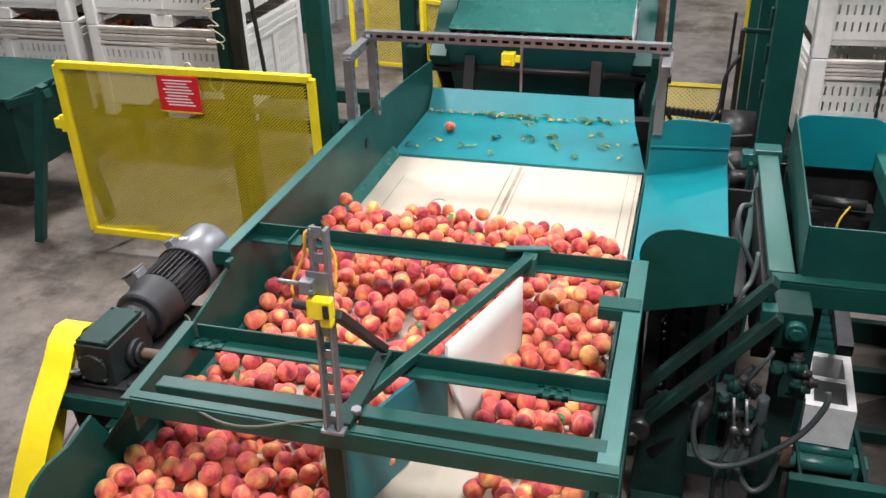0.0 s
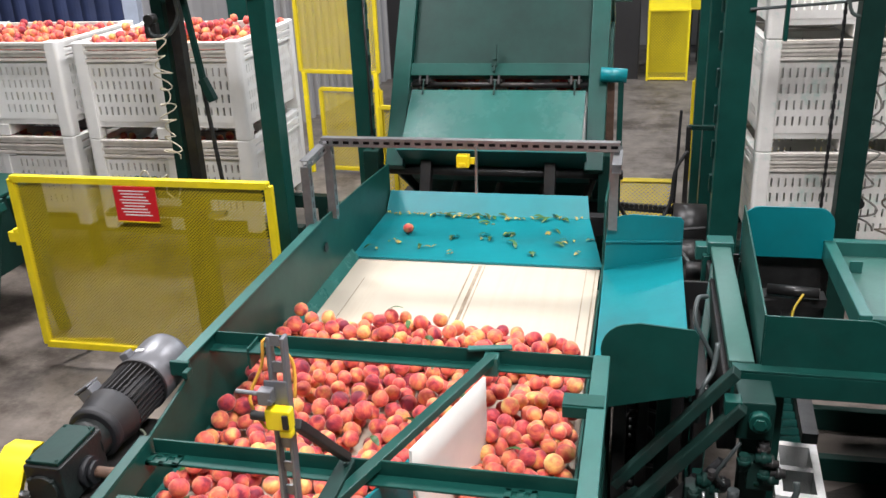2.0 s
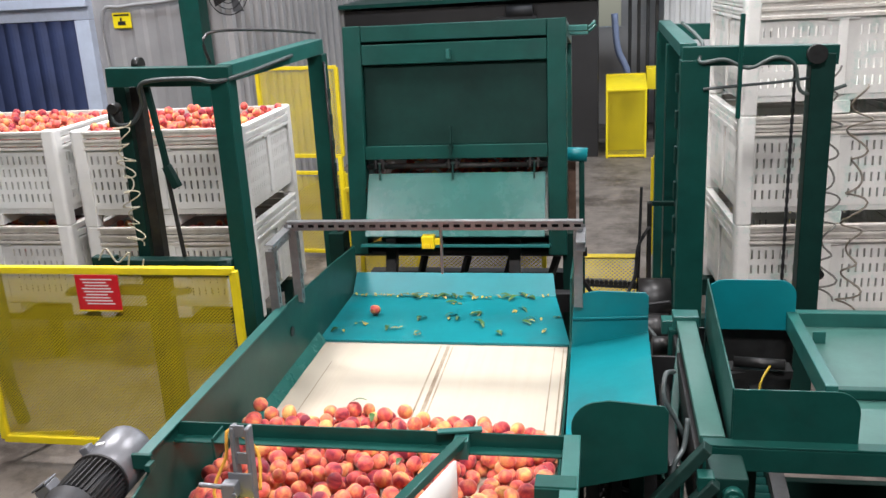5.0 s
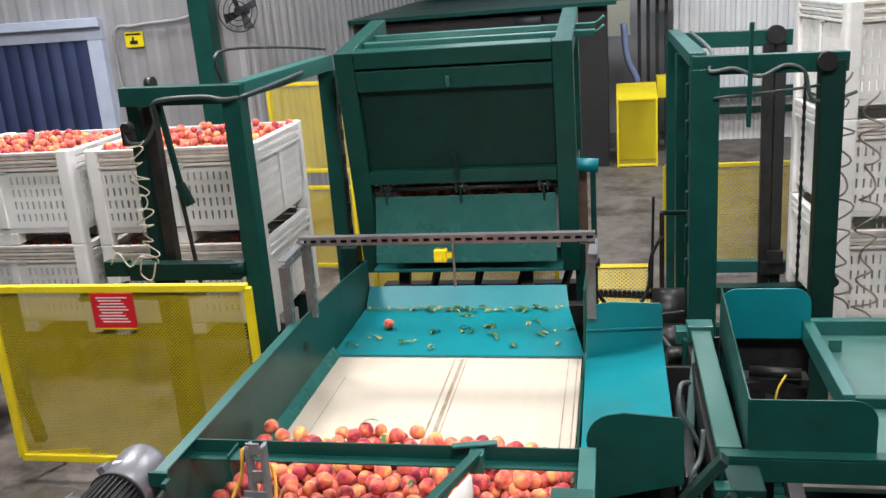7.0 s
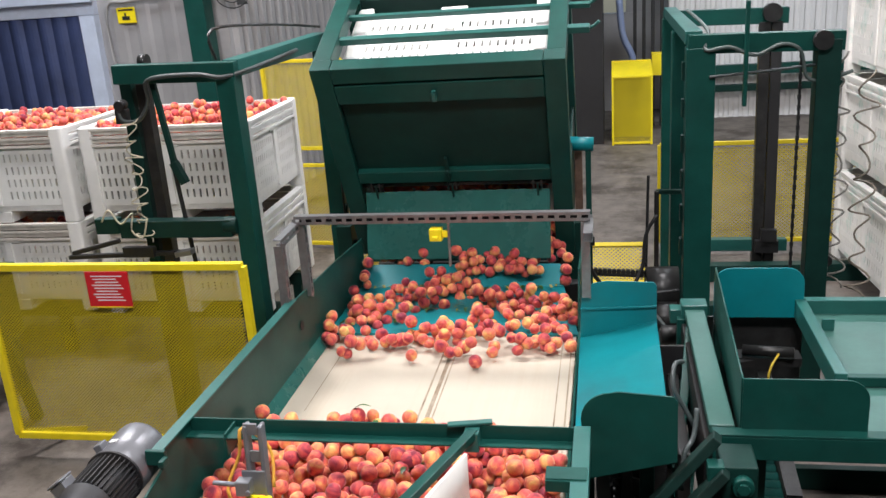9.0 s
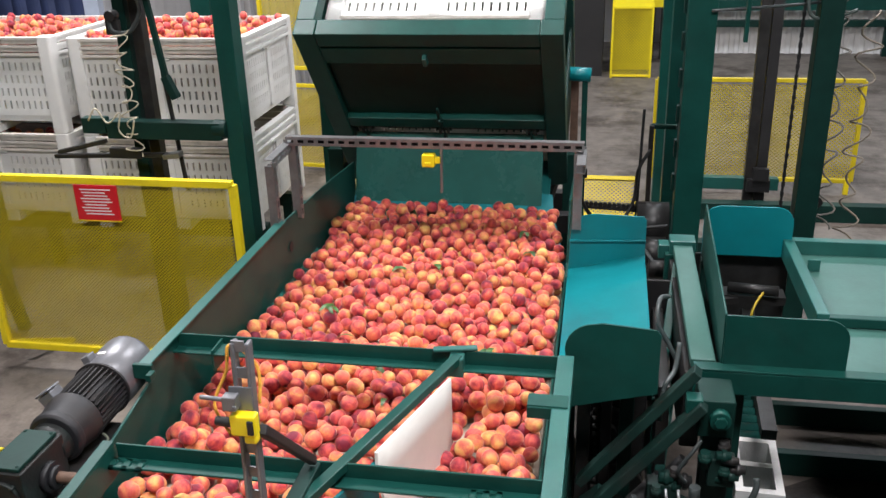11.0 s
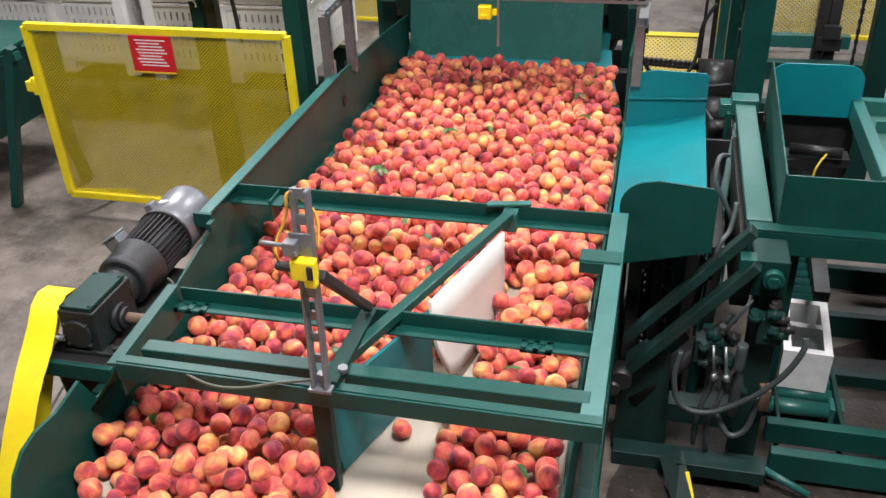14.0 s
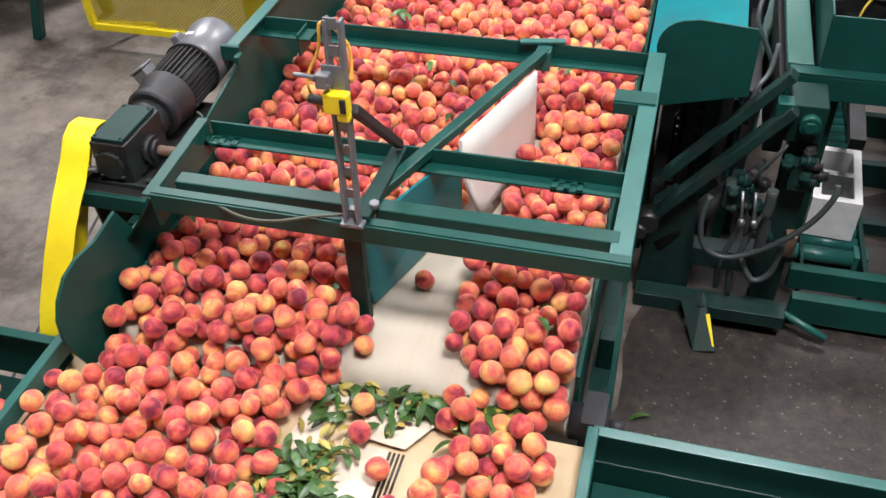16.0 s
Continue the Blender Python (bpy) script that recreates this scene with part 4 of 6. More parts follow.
box_part("valve_block", (0.20, 2.68, 0.50, 0.31, 2.74, 0.60), OILG, stand)
box_part("valve_block", (0.40, 2.67, 0.62, 0.49, 2.73, 0.73), OILG, stand)
for x in (0.262, 0.305):
    made(lambda bm: (bm_cyl(bm, (x, 2.66, 0.60), (x + 0.012, 2.63, 0.49), 0.006, 8), bm_tube(bm, [(x + 0.012, 2.63, 0.50), (x + 0.013, 2.628, 0.485), (x + 0.014, 2.626, 0.47)], [0.008, 0.015, 0.006], 10)), "lever", STEEL, stand, "bright steel valve lever")
for pts, r in (([(0.155, 2.66, 0.56), (0.14, 2.64, 0.45), (0.17, 2.62, 0.35), (0.26, 2.61, 0.33), (0.38, 2.61, 0.40), (0.49, 2.61, 0.52), (0.55, 2.62, 0.64), (0.555, 2.64, 0.69)], 0.011),
               ([(0.28, 2.68, 0.50), (0.27, 2.66, 0.40), (0.24, 2.66, 0.28), (0.24, 2.67, 0.12)], 0.010),
               ([(0.32, 2.67, 0.50), (0.31, 2.65, 0.38), (0.28, 2.65, 0.25), (0.29, 2.66, 0.10)], 0.010),
               ([(0.36, 2.66, 0.62), (0.36, 2.65, 0.45), (0.36, 2.66, 0.30)], 0.020),
               ([(0.33, 2.68, 0.62), (0.30, 2.66, 0.68), (0.34, 2.66, 0.76), (0.37, 2.68, 0.80)], 0.007),
               ([(0.30, 2.66, 0.30), (0.36, 2.63, 0.22), (0.42, 2.64, 0.26), (0.44, 2.66, 0.4)], 0.012)):
    tube_part("hose", smooth_path(pts), r, HOSE, stand, "", 8)
PALE_HOSE = mat("pale_hose", (0.055, 0.07, 0.07), 0.42)
for pts in ([(0.26, 3.1, 1.14), (0.225, 3.05, 1.15), (0.22, 3.0, 1.08), (0.26, 3.0, 1.0), (0.30, 3.0, 0.92)], [(0.30, 2.97, 1.02), (0.285, 2.92, 0.93), (0.25, 2.88, 0.88), (0.24, 2.86, 0.75)]):
    tube_part("hose", smooth_path(pts), 0.009, PALE_HOSE, stand)
made(lambda bm: bm_box(bm, 0.45, 2.69, 0.30, 0.49, 2.74, 0.40), "valve_block", RUST_SHADE, stand, "rusty red valve block", 0.004)
box_part("lower_bar", (0.18, 2.55, 0.06, 0.50, 2.62, 0.12), OILG, stand)
kick = made(lambda bm: bm_sheet(bm, [(0.12, 2.60, 0.10), (0.20, 2.60, 0.14), (0.27, 2.42, 0.02), (0.19, 2.42, 0.0)], 0.008), "kick_plate", OILG, stand, "bent green plate with a yellow scrape")
made(lambda bm: bm_sheet(bm, [(0.215, 2.53, 0.099), (0.23, 2.53, 0.104), (0.262, 2.43, 0.032), (0.255, 2.43, 0.03)], 0.003), "scrape", YELLOW, kick)
tube_part("strut", [(0.50, 2.60, 0.10), (0.66, 2.55, 0.05)], 0.014, GREEN_L, stand)

conv = thing("roller_conveyor", "low green roller conveyor at floor level", "conveyor")
for k in range(18):
    y = 3.11 + k * 0.072
    made(lambda bm: bm_cyl(bm, (0.585, y, 0.066), (0.80, y, 0.066), 0.030, 14), "roller", GREEN_L, conv)
made(lambda bm: bm_cyl(bm, (0.50, 3.03, 0.06), (0.79, 3.03, 0.06), 0.034, 14), "roller", GREEN_L, conv)
box_part("bearing", (0.78, 2.99, 0.02, 0.835, 3.07, 0.10), GREEN_L, conv)
bar_part("side_rail", (0.81, 2.85, 0.06), (0.81, 4.4, 0.06), 0.02, 0.12, GREEN_D, conv)
bar_part("side_rail", (0.575, 2.85, 0.05), (0.575, 4.4, 0.05), 0.015, 0.10, GREEN_D, conv)
for y, z, h in ((2.84, 0.09, 0.10), (2.66, 0.09, 0.12), (3.66, 0.06, 0.12), (4.08, 0.06, 0.12), (3.3, 0.03, 0.06)):
    bar_part("cross_rail", (0.83 if y > 2.9 else 0.52, y, z), (3.8, y, z), 0.045, h, GREEN_D if y > 2.9 else GREEN, conv)

blk = thing("concrete_block", "pale grey hollow concrete block on the roller conveyor", "block", (0.685, 3.29, 0.102, 0, 0, -3))


def hollow(bm):
    w, l, h, t = 0.19, 0.39, 0.19, 0.032
    for a in ((-w / 2, -l / 2, 0, -w / 2 + t, l / 2, h), (w / 2 - t, -l / 2, 0, w / 2, l / 2, h), (-w / 2 + t, -l / 2, 0, w / 2 - t, -l / 2 + t, h), (-w / 2 + t, l / 2 - t, 0, w / 2 - t, l / 2, h), (-w / 2 + t, -t / 2, 0, w / 2 - t, t / 2, h)):
        bm_box(bm, *a)


made(hollow, "shell", CBLOCK, blk)

# ---- crossing conveyor under the belt's end ----
cross = thing("sorting_conveyor", "green steel sorting conveyor crossing under the belt's end", "conveyor")
TRAY = 0.655
TAN = mat("tan_belt", (0.60, 0.46, 0.28), 0.65, vary=0.1, dirt=(0.4, 0.3, 0.18), dirt_amt=0.4)
box_part("bed", (-1.60, 0.2, TRAY - 0.03, -0.09, 1.396, TRAY), TAN, cross, "tan belt bed")
box_part("side_bed", (-4.0, 0.2, TRAY - 0.03, -1.604, 1.15, TRAY), TAN, cross, "tan belt bed")
box_part("tray", (-4.0, 1.154, TRAY - 0.17, -1.604, 1.345, TRAY - 0.14), GREEN_D, cross)
box_part("tray", (-0.085, 0.2, TRAY - 0.17, 4.0, 1.396, TRAY - 0.14), GREEN, cross, "green steel tray")
made(lambda bm: bm_angle(bm, (-0.10, 1.41, 0.73), (4.0, 1.41, 0.73), 0.03, 0.20, 0.008), "side_wall", GREEN_L, cross, "", 0.002)
box_part("side_wall", (-0.1, 1.398, 0.40, 4.0, 1.408, 0.60), GREEN, cross)
made(lambda bm: bm_angle(bm, (-4.0, 1.36, 0.73), (-1.60, 1.36, 0.73), 0.03, 0.20, 0.008), "side_wall", GREEN, cross, "", 0.002)
bar_part("end_rail", (-0.10, 1.40, 0.70), (-0.10, 0.3, 0.70), 0.03, 0.08, GREEN_L, cross)
bar_part("divider_rail", (-1.605, 1.36, 0.72), (-1.59, 0.3, 0.72), 0.03, 0.06, GREEN_L, cross)
for x in (-3.8, -1.8, 0.3, 2.5):
    bar_part("leg", (x, 1.36, 0.0), (x, 1.36, 0.47), 0.05, 0.05, GREEN_D, cross)
CARD = mat("cardboard", (0.70, 0.62, 0.50), 0.8, vary=0.12, scale=9, dirt=(0.45, 0.33, 0.2), dirt_amt=0.5)
for quad in ([(-0.93, 0.85, 0.660), (-0.845, 1.42, 0.668), (-0.755, 1.42, 0.668), (-0.80, 0.85, 0.660)], [(-0.695, 0.9, 0.660), (-0.73, 1.27, 0.665), (-0.60, 1.255, 0.665), (-0.60, 0.9, 0.660)],
             [(-0.72, 1.28, 0.670), (-0.71, 1.41, 0.672), (-0.50, 1.36, 0.672), (-0.56, 1.265, 0.670)]):
    made(lambda bm: bm_sheet(bm, quad, 0.004), "cardboard", CARD, cross, "torn pale cardboard liner", 0.001)
made(lambda bm: [bm_box(bm, -0.598 + 0.012 * k, 1.0, 0.668, -0.592 + 0.012 * k, 1.25, 0.672) for k in range(4)], "strip", GREASE, cross, "frayed dark brush strip")

# wet floor on the machine's right side, darkened for shade too, with crumbs
WET_SHADE = mat("wet_shaded_concrete", (0.026, 0.020, 0.016), 0.55, vary=0.7, scale=22, dirt=(0.076, 0.060, 0.048), dirt_amt=0.85, bump=0.6, bscale=70)


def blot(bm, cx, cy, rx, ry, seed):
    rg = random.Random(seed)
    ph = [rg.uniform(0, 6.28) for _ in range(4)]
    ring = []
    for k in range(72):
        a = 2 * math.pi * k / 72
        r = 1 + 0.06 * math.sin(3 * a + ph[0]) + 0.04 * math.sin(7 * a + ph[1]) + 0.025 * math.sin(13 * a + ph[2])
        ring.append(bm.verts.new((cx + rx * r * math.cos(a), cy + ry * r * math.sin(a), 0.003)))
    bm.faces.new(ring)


setting(made(lambda bm: blot(bm, 1.75, 1.95, 2.0, 1.75, 3), "wet_floor", WET_SHADE), "wet stained concrete, darkened also for the shade under the machines")
rgc = random.Random(31)


def crumbs(bm):
    for k in range(420):
        x, y, s = rgc.uniform(0.0, 1.6), rgc.uniform(1.45, 2.6), rgc.uniform(0.002, 0.006)
        bm_box(bm, x, y, 0.0032, x + s * rgc.uniform(0.6, 2.0), y + s, 0.0032 + s * 0.5, None)


tagged(made(crumbs, "floor_crumbs", mat("pale_crumbs", (0.15, 0.12, 0.085), 0.8)), "pale crumbs of leaf and dirt on the floor", "debris", "", "stuff")
# a saw cut joint in the concrete
setting(bar_part("floor_joint", (-2.2, 1.2, 0.001), (-3.1, 5.2, 0.001), 0.012, 0.004, BLACK, None, "", 0), "dark joint in the concrete")


# ---- left rack that feeds the full bins ----
lrack = thing("bin_rack", "dark green steel bin lift frame on the infeed side", "rack", group="bin lift frames")
P1, P2 = Vector((-1.98, 4.50)), Vector((-2.565, 4.58))
B1 = Vector((-1.775, 5.50))
bar_part("post", (P1.x, P1.y, 0), (P1.x, P1.y, 2.10), 0.10, 0.12, GREEN, lrack)
bar_part("post", (B1.x, B1.y, 0), (B1.x, B1.y, 2.14), 0.10, 0.10, GREEN, lrack)
bar_part("mast", (P2.x - 0.04, P2.y, 0), (P2.x - 0.04, P2.y, 2.10), 0.07, 0.09, GREEN_D, lrack, "greasy lift mast")
bar_part("mast", (P2.x + 0.045, P2.y, 0), (P2.x + 0.045, P2.y, 2.08), 0.06, 0.07, GREASE, lrack)
tl = P1 - Vector((0.605, 0.08))
bar_part("top_beam", (tl.x, tl.y, 2.15), (P1.x + 0.05, P1.y - 0.01, 2.13), 0.08, 0.10, GREEN, lrack)
bar_part("top_beam", (P1.x, P1.y + 0.04, 2.14), (B1.x, B1.y, 2.19), 0.10, 0.09, GREEN_L, lrack)
bar_part("hook_rod", (-2.40, 4.46, 2.10), (-2.34, 4.46, 1.60), 0.03, 0.03, GREEN_D, lrack)
bar_part("hook_rod", (-2.345, 4.45, 1.66), (-2.295, 4.45, 1.54), 0.05, 0.04, GREEN_D, lrack)
bar_part("rod", (-2.375, 4.48, 1.75), (-2.32, 4.48, 1.0), 0.02, 0.02, BLACK, lrack)
tube_part("cable", smooth_path([(-2.62, 4.45, 1.99), (-2.60, 4.44, 1.90), (-2.50, 4.44, 1.90), (-2.43, 4.44, 2.0), (-2.40, 4.39, 2.10), (-2.31, 4.38, 2.13), (-2.1, 4.40, 2.13), (-1.98, 4.41, 2.11), (-1.88, 4.6, 2.13), (-1.80, 5.1, 2.17)]), 0.012, HOSE, lrack)
made(lambda bm: bm_cyl(bm, (-2.60, 4.48, 1.98), (-2.60, 4.42, 1.98), 0.028, 14), "pulley", GREASE, lrack)
made(lambda bm: bm_cyl(bm, (-2.48, 4.52, 2.2), (-2.44, 4.52, 2.2), 0.04, 14), "pulley", GREASE, lrack)
box_part("switch_box", (-2.64, 4.44, 1.88, -2.57, 4.48, 1.96), GREASE, lrack)
for k in range(7):
    box_part("limit_switch", (B1.x + 0.05, B1.y - 0.06, 0.9 + 0.16 * k, B1.x + 0.075, B1.y - 0.02, 0.97 + 0.16 * k), GREEN_D, lrack)
tube_part("conduit", [(B1.x + 0.06, B1.y - 0.07, 0.8), (B1.x + 0.065, B1.y - 0.07, 1.5), (B1.x + 0.06, B1.y - 0.06, 2.1)], 0.008, GREASE, lrack)
tube_part("conduit", smooth_path([(P1.x - 0.03, P1.y - 0.06, 2.2), (P1.x - 0.03, P1.y - 0.06, 2.35), (P1.x + 0.1, P1.y + 0.45, 2.33), (B1.x, B1.y, 2.27)]), 0.008, GREASE, lrack)


def coil(parent, x, y, z0, z1, r, turns, material, lean=0.0, tube=0.004):
    n = turns * 10
    tube_part("coil_cable", [Vector((x + lean * k / n + r * math.cos(2 * math.pi * turns * k / n) * (0.8 + 0.35 * math.sin(k * 0.21)), y + 0.02 * math.sin(2 * math.pi * turns * k / n), z0 + (z1 - z0) * k / n + 0.02 * math.sin(k * 0.5))) for k in range(n + 1)], tube, material, parent, "slack coiled cable", 5)


coil(lrack, -2.56, 4.40, 1.22, 1.92, 0.05, 10, WIRE, 0.02)
lift_l = thing("lift_carriage", "dark green lift carriage with a fork on the infeed mast", "carriage", (0, 0, 1.2))
made(lambda bm: (bm_box(bm, -2.72, 4.41, -0.06, -2.05, 4.49, 0.04), bm_box(bm, -2.86, 4.40, -0.03, -2.72, 4.46, 0.06), bm_cyl(bm, (-2.10, 4.45, 0.0), (-2.02, 4.45, 0.0), 0.05, 14)), "beam", GREEN_D, lift_l, "", 0.006)
made(lambda bm: (bm_bar(bm, (-3.07, 4.42, -0.17), (-2.35, 4.44, -0.15), 0.03, 0.025), bm_bar(bm, (-3.05, 4.43, -0.15), (-2.75, 4.44, -0.08), 0.03, 0.025), bm_box(bm, -2.72, 4.40, -0.17, -2.53, 4.44, -0.11)), "fork", GREASE, lift_l, "", 0.004)
bar_part("fork_plate", (-2.40, 4.42, -0.155), (-2.30, 4.42, -0.14), 0.06, 0.03, STEEL, lift_l)
tube_part("cable", smooth_path([(-2.80, 4.38, 0.05), (-2.74, 4.37, 0.12), (-2.68, 4.37, 0.04), (-2.60, 4.37, 0.1), (-2.62, 4.37, 0.0), (-2.56, 4.37, -0.04), (-2.52, 4.37, 0.06)]), 0.005, WIRE, lift_l)

bench = thing("infeed_bench", "dark green sheet steel bench with raked legs beside the guard", "bench")
box_part("box", (-5.4, 4.25, 0.40, -3.92, 5.0, 0.88), GREEN_D, bench)
box_part("top", (-5.42, 4.22, 0.88, -3.90, 5.02, 0.90), GREEN, bench)
for a, b in (((-3.60, 4.18, 1.02), (-3.86, 4.14, 0.0)), ((-3.58, 4.30, 1.0), (-3.62, 4.55, 0.0)), ((-3.95, 4.9, 0.42), (-3.95, 4.9, 0.0)), ((-5.3, 4.3, 0.42), (-5.3, 4.3, 0.0))):
    bar_part("leg", a, b, 0.07, 0.05, GREEN, bench)
bar_part("rail", (-3.92, 4.24, 0.86), (-3.55, 4.16, 0.98), 0.05, 0.05, GREEN, bench)
for x in (GX0 + 0.03, GX1 - 0.03):
    bar_part("brace", (x, 0.01, GZ0 + 0.01), (x + 0.16, 0.34, 0.0), 0.03, 0.03, YELLOW, guard)
made(lambda bm: (bm_box(bm, GX0 - 0.09, -0.02, 0.80, GX0 - 0.02, 0.04, 0.86), bm_cyl(bm, (GX0 - 0.04, 0.0, 0.78), (GX0 - 0.04, 0.0, 0.88), 0.02)), "hinge", YELLOW, guard, "", 0.004)

# ---- right rack ----
rrack = thing("bin_rack", "dark green steel bin lift frame on the empty bin side", "rack", group="bin lift frames")
Q1, Q2 = Vector((0.478, 5.0)), Vector((1.125, 5.03))
bar_part("post", (Q1.x, Q1.y, 0), (Q1.x, Q1.y, 2.08), 0.15, 0.13, GREEN, rrack)
bar_part("post", (Q2.x, Q2.y, 0), (Q2.x, Q2.y, 2.09), 0.12, 0.12, GREEN_D, rrack)
bar_part("post", (0.455, 6.0, 0), (0.455, 6.0, 2.08), 0.12, 0.12, GREEN, rrack)
bar_part("post", (0.46, 7.36, 0), (0.46, 7.36, 2.06), 0.10, 0.10, GREEN, rrack)
bar_part("top_beam", (0.41, 4.98, 2.10), (1.20, 5.02, 2.08), 0.08, 0.10, GREEN, rrack)
bar_part("top_beam", (0.445, 5.0, 2.13), (0.47, 7.4, 2.11), 0.09, 0.07, GREEN_L, rrack)
bar_part("top_beam", (0.42, 7.36, 2.06), (1.35, 7.38, 2.04), 0.08, 0.12, GREEN, rrack)
bar_part("hanger", (0.705, 4.92, 2.31), (0.70, 4.92, 1.77), 0.045, 0.02, GREEN, rrack)
bar_part("mast", (1.185, 7.35, 0.0), (1.175, 7.35, 2.0), 0.07, 0.08, GREASE, rrack)
bar_part("mast", (1.275, 7.35, 0.0), (1.265, 7.35, 2.0), 0.07, 0.08, BLACK, rrack)
made(lambda bm: (bm_box(bm, 1.16, 7.26, 0.16, 1.34, 7.4, 0.26), bm_box(bm, 1.20, 7.24, 0.26, 1.32, 7.3, 0.36)), "carriage", BLACK, rrack)
bar_part("low_beam", (0.42, 7.36, 0.21), (1.42, 7.38, 0.20), 0.08, 0.10, GREEN_L, rrack)
bar_part("low_beam", (0.5, 5.05, 0.34), (3.6, 5.25, 0.34), 0.08, 0.12, GREEN_D, rrack)
for a, b, r in (((1.085, 4.93, 2.09), (1.085, 5.0, 2.09), 0.05), ((1.22, 7.26, 2.07), (1.22, 7.33, 2.07), 0.07), ((1.19, 5.02, 0.86), (1.19, 5.1, 0.86), 0.03)):
    made(lambda bm: bm_cyl(bm, a, b, r, 16), "sprocket", GREASE, rrack)
for x, y in ((1.015, 5.12),):
    made(lambda bm: [bm_box(bm, x - (0.009 if k % 2 else 0.006), y - 0.008, 0.5 + 0.028 * k, x + (0.009 if k % 2 else 0.006), y + 0.008, 0.527 + 0.028 * k) for k in range(55)], "lift_chain", BLACK, rrack, "black lift chain")
coil(rrack, 1.235, 5.03, 0.70, 2.0, 0.055, 9, mat("grey_coil", (0.16, 0.15, 0.13), 0.5), -0.05, 0.006)
coil(rrack, 1.36, 5.03, 0.62, 1.9, 0.06, 8, mat("brown_coil", (0.2, 0.17, 0.13), 0.5), -0.02, 0.006)
tube_part("conduit", smooth_path([(0.45, 5.5, 2.24), (0.52, 5.05, 2.16), (0.50, 4.93, 2.07), (0.62, 4.93, 2.08), (0.75, 4.94, 2.03), (0.88, 4.95, 2.08), (0.98, 4.97, 2.04), (1.02, 4.98, 1.90), (1.12, 5.0, 1.88), (1.25, 5.0, 1.92)]), 0.010, mat("conduit_grey", (0.07, 0.09, 0.085), 0.5), rrack)
tube_part("conduit", [(0.52, 4.92, 1.93), (0.9, 4.96, 1.95), (1.2, 5.04, 1.97)], 0.008, HOSE, rrack)
for k in range(6):
    box_part("limit_switch", (Q1.x - 0.09, Q1.y + 0.03, 0.9 + 0.2 * k, Q1.x - 0.07, Q1.y + 0.08, 1.0 + 0.2 * k), GREEN_D, rrack)

# empty bins that leave on the right
ROT_R = 4.0
EMPTY = []
STAINED = mat("stained_bin_plastic", (0.74, 0.72, 0.68), 0.5, vary=0.07, scale=9, dirt=(0.12, 0.45, 0.36), dirt_amt=0.8, bump=0.05, rand=0.05)
bin_e = build_bin("empty white vented plastic bin with green paint stains", "stacked empty bins", STAINED)
for i in range(3):
    for k in range(3):
        b = bin_e if i == 0 and k == 0 else copy_thing(bin_e, Matrix())
        EMPTY.append((b, Vector((0.70 + 0.6 + i * 1.29, 6.62 + 0.05 * i, 0.14 + k * (BH + 0.002)))))
        b.matrix_world = pose(*EMPTY[-1][1], 0, 0, ROT_R)
econv = thing("outfeed_conveyor", "dark green chain conveyor carrying the empty bins", "conveyor")
for y in (6.2, 7.05):
    bar_part("rail", (0.6, y, 0.07), (6.5, y + 0.15, 0.07), 0.1, 0.14, GREEN_D, econv)

# ---- tipper's stand and what shows behind it ----
tstand = thing("tipper_stand", "dark steel pivot stand below the tipper", "stand")
for x in (-1.72, -0.20):
    bar_part("post", (x, 5.45, 0.0), (x, 5.45, 1.0), 0.10, 0.14, GREEN_D, tstand)
made(lambda bm: bm_cyl(bm, (-1.78, 5.448, 0.86), (-0.10, 5.448, 0.86), 0.03, 14), "shaft", GREASE, tstand)
for x in (-1.35, -0.55):
    bar_part("ram", (x, 5.15, 0.2), (x, 5.42, 0.95), 0.07, 0.07, GREASE, tstand)
bar_part("cross_rail", (-1.72, 5.2, 0.62), (-0.20, 5.2, 0.62), 0.08, 0.12, BLACK, tstand)
bar_part("cross_rail", (-1.72, 5.9, 0.35), (-0.20, 5.9, 0.35), 0.08, 0.10, BLACK, tstand)
for k in range(4):
    bar_part("brace", (-1.4 + 0.3 * k, 5.9, 0.1), (-1.2 + 0.3 * k, 5.7, 0.75), 0.04, 0.04, GREASE, tstand)
made(lambda bm: bm_cyl(bm, (-0.26, 5.6, 1.46), (-0.10, 5.6, 1.45), 0.045, 16), "roller", TEAL, tstand, "teal roller")
bar_part("side_post", (-0.135, 5.6, 0.0), (-0.135, 5.6, 1.42), 0.035, 0.05, GREEN, tstand)
bar_part("side_post", (-0.20, 5.7, 0.0), (-0.20, 5.7, 1.40), 0.05, 0.05, RUST_SHADE, tstand)


def mesh_panel(name, label, x0, z0, x1, z1, m, group=""):
    g = thing(name, label, "guard", m, group)
    for a, b in (((x0, 0, z1), (x1, 0, z1)), ((x0, 0, z0), (x1, 0, z0)), ((x0, 0, z0), (x0, 0, z1)), ((x1, 0, z0), (x1, 0, z1))):
        bar_part("frame", a, b, 0.035, 0.035, YELLOW_M, g)
    made(lambda bm: mesh_sheet(bm, x0 + 0.02, z0 + 0.02, x1 - 0.02, z1 - 0.02, 0.035, 0.0155, 0.0055), "mesh", YELLOW_M, g)
    for x in (x0 + 0.03, x1 - 0.03):
        if 0.03 < z0:
            bar_part("foot", (x, 0, 0.0), (x, 0, z0), 0.04, 0.04, YELLOW, g)
    return g


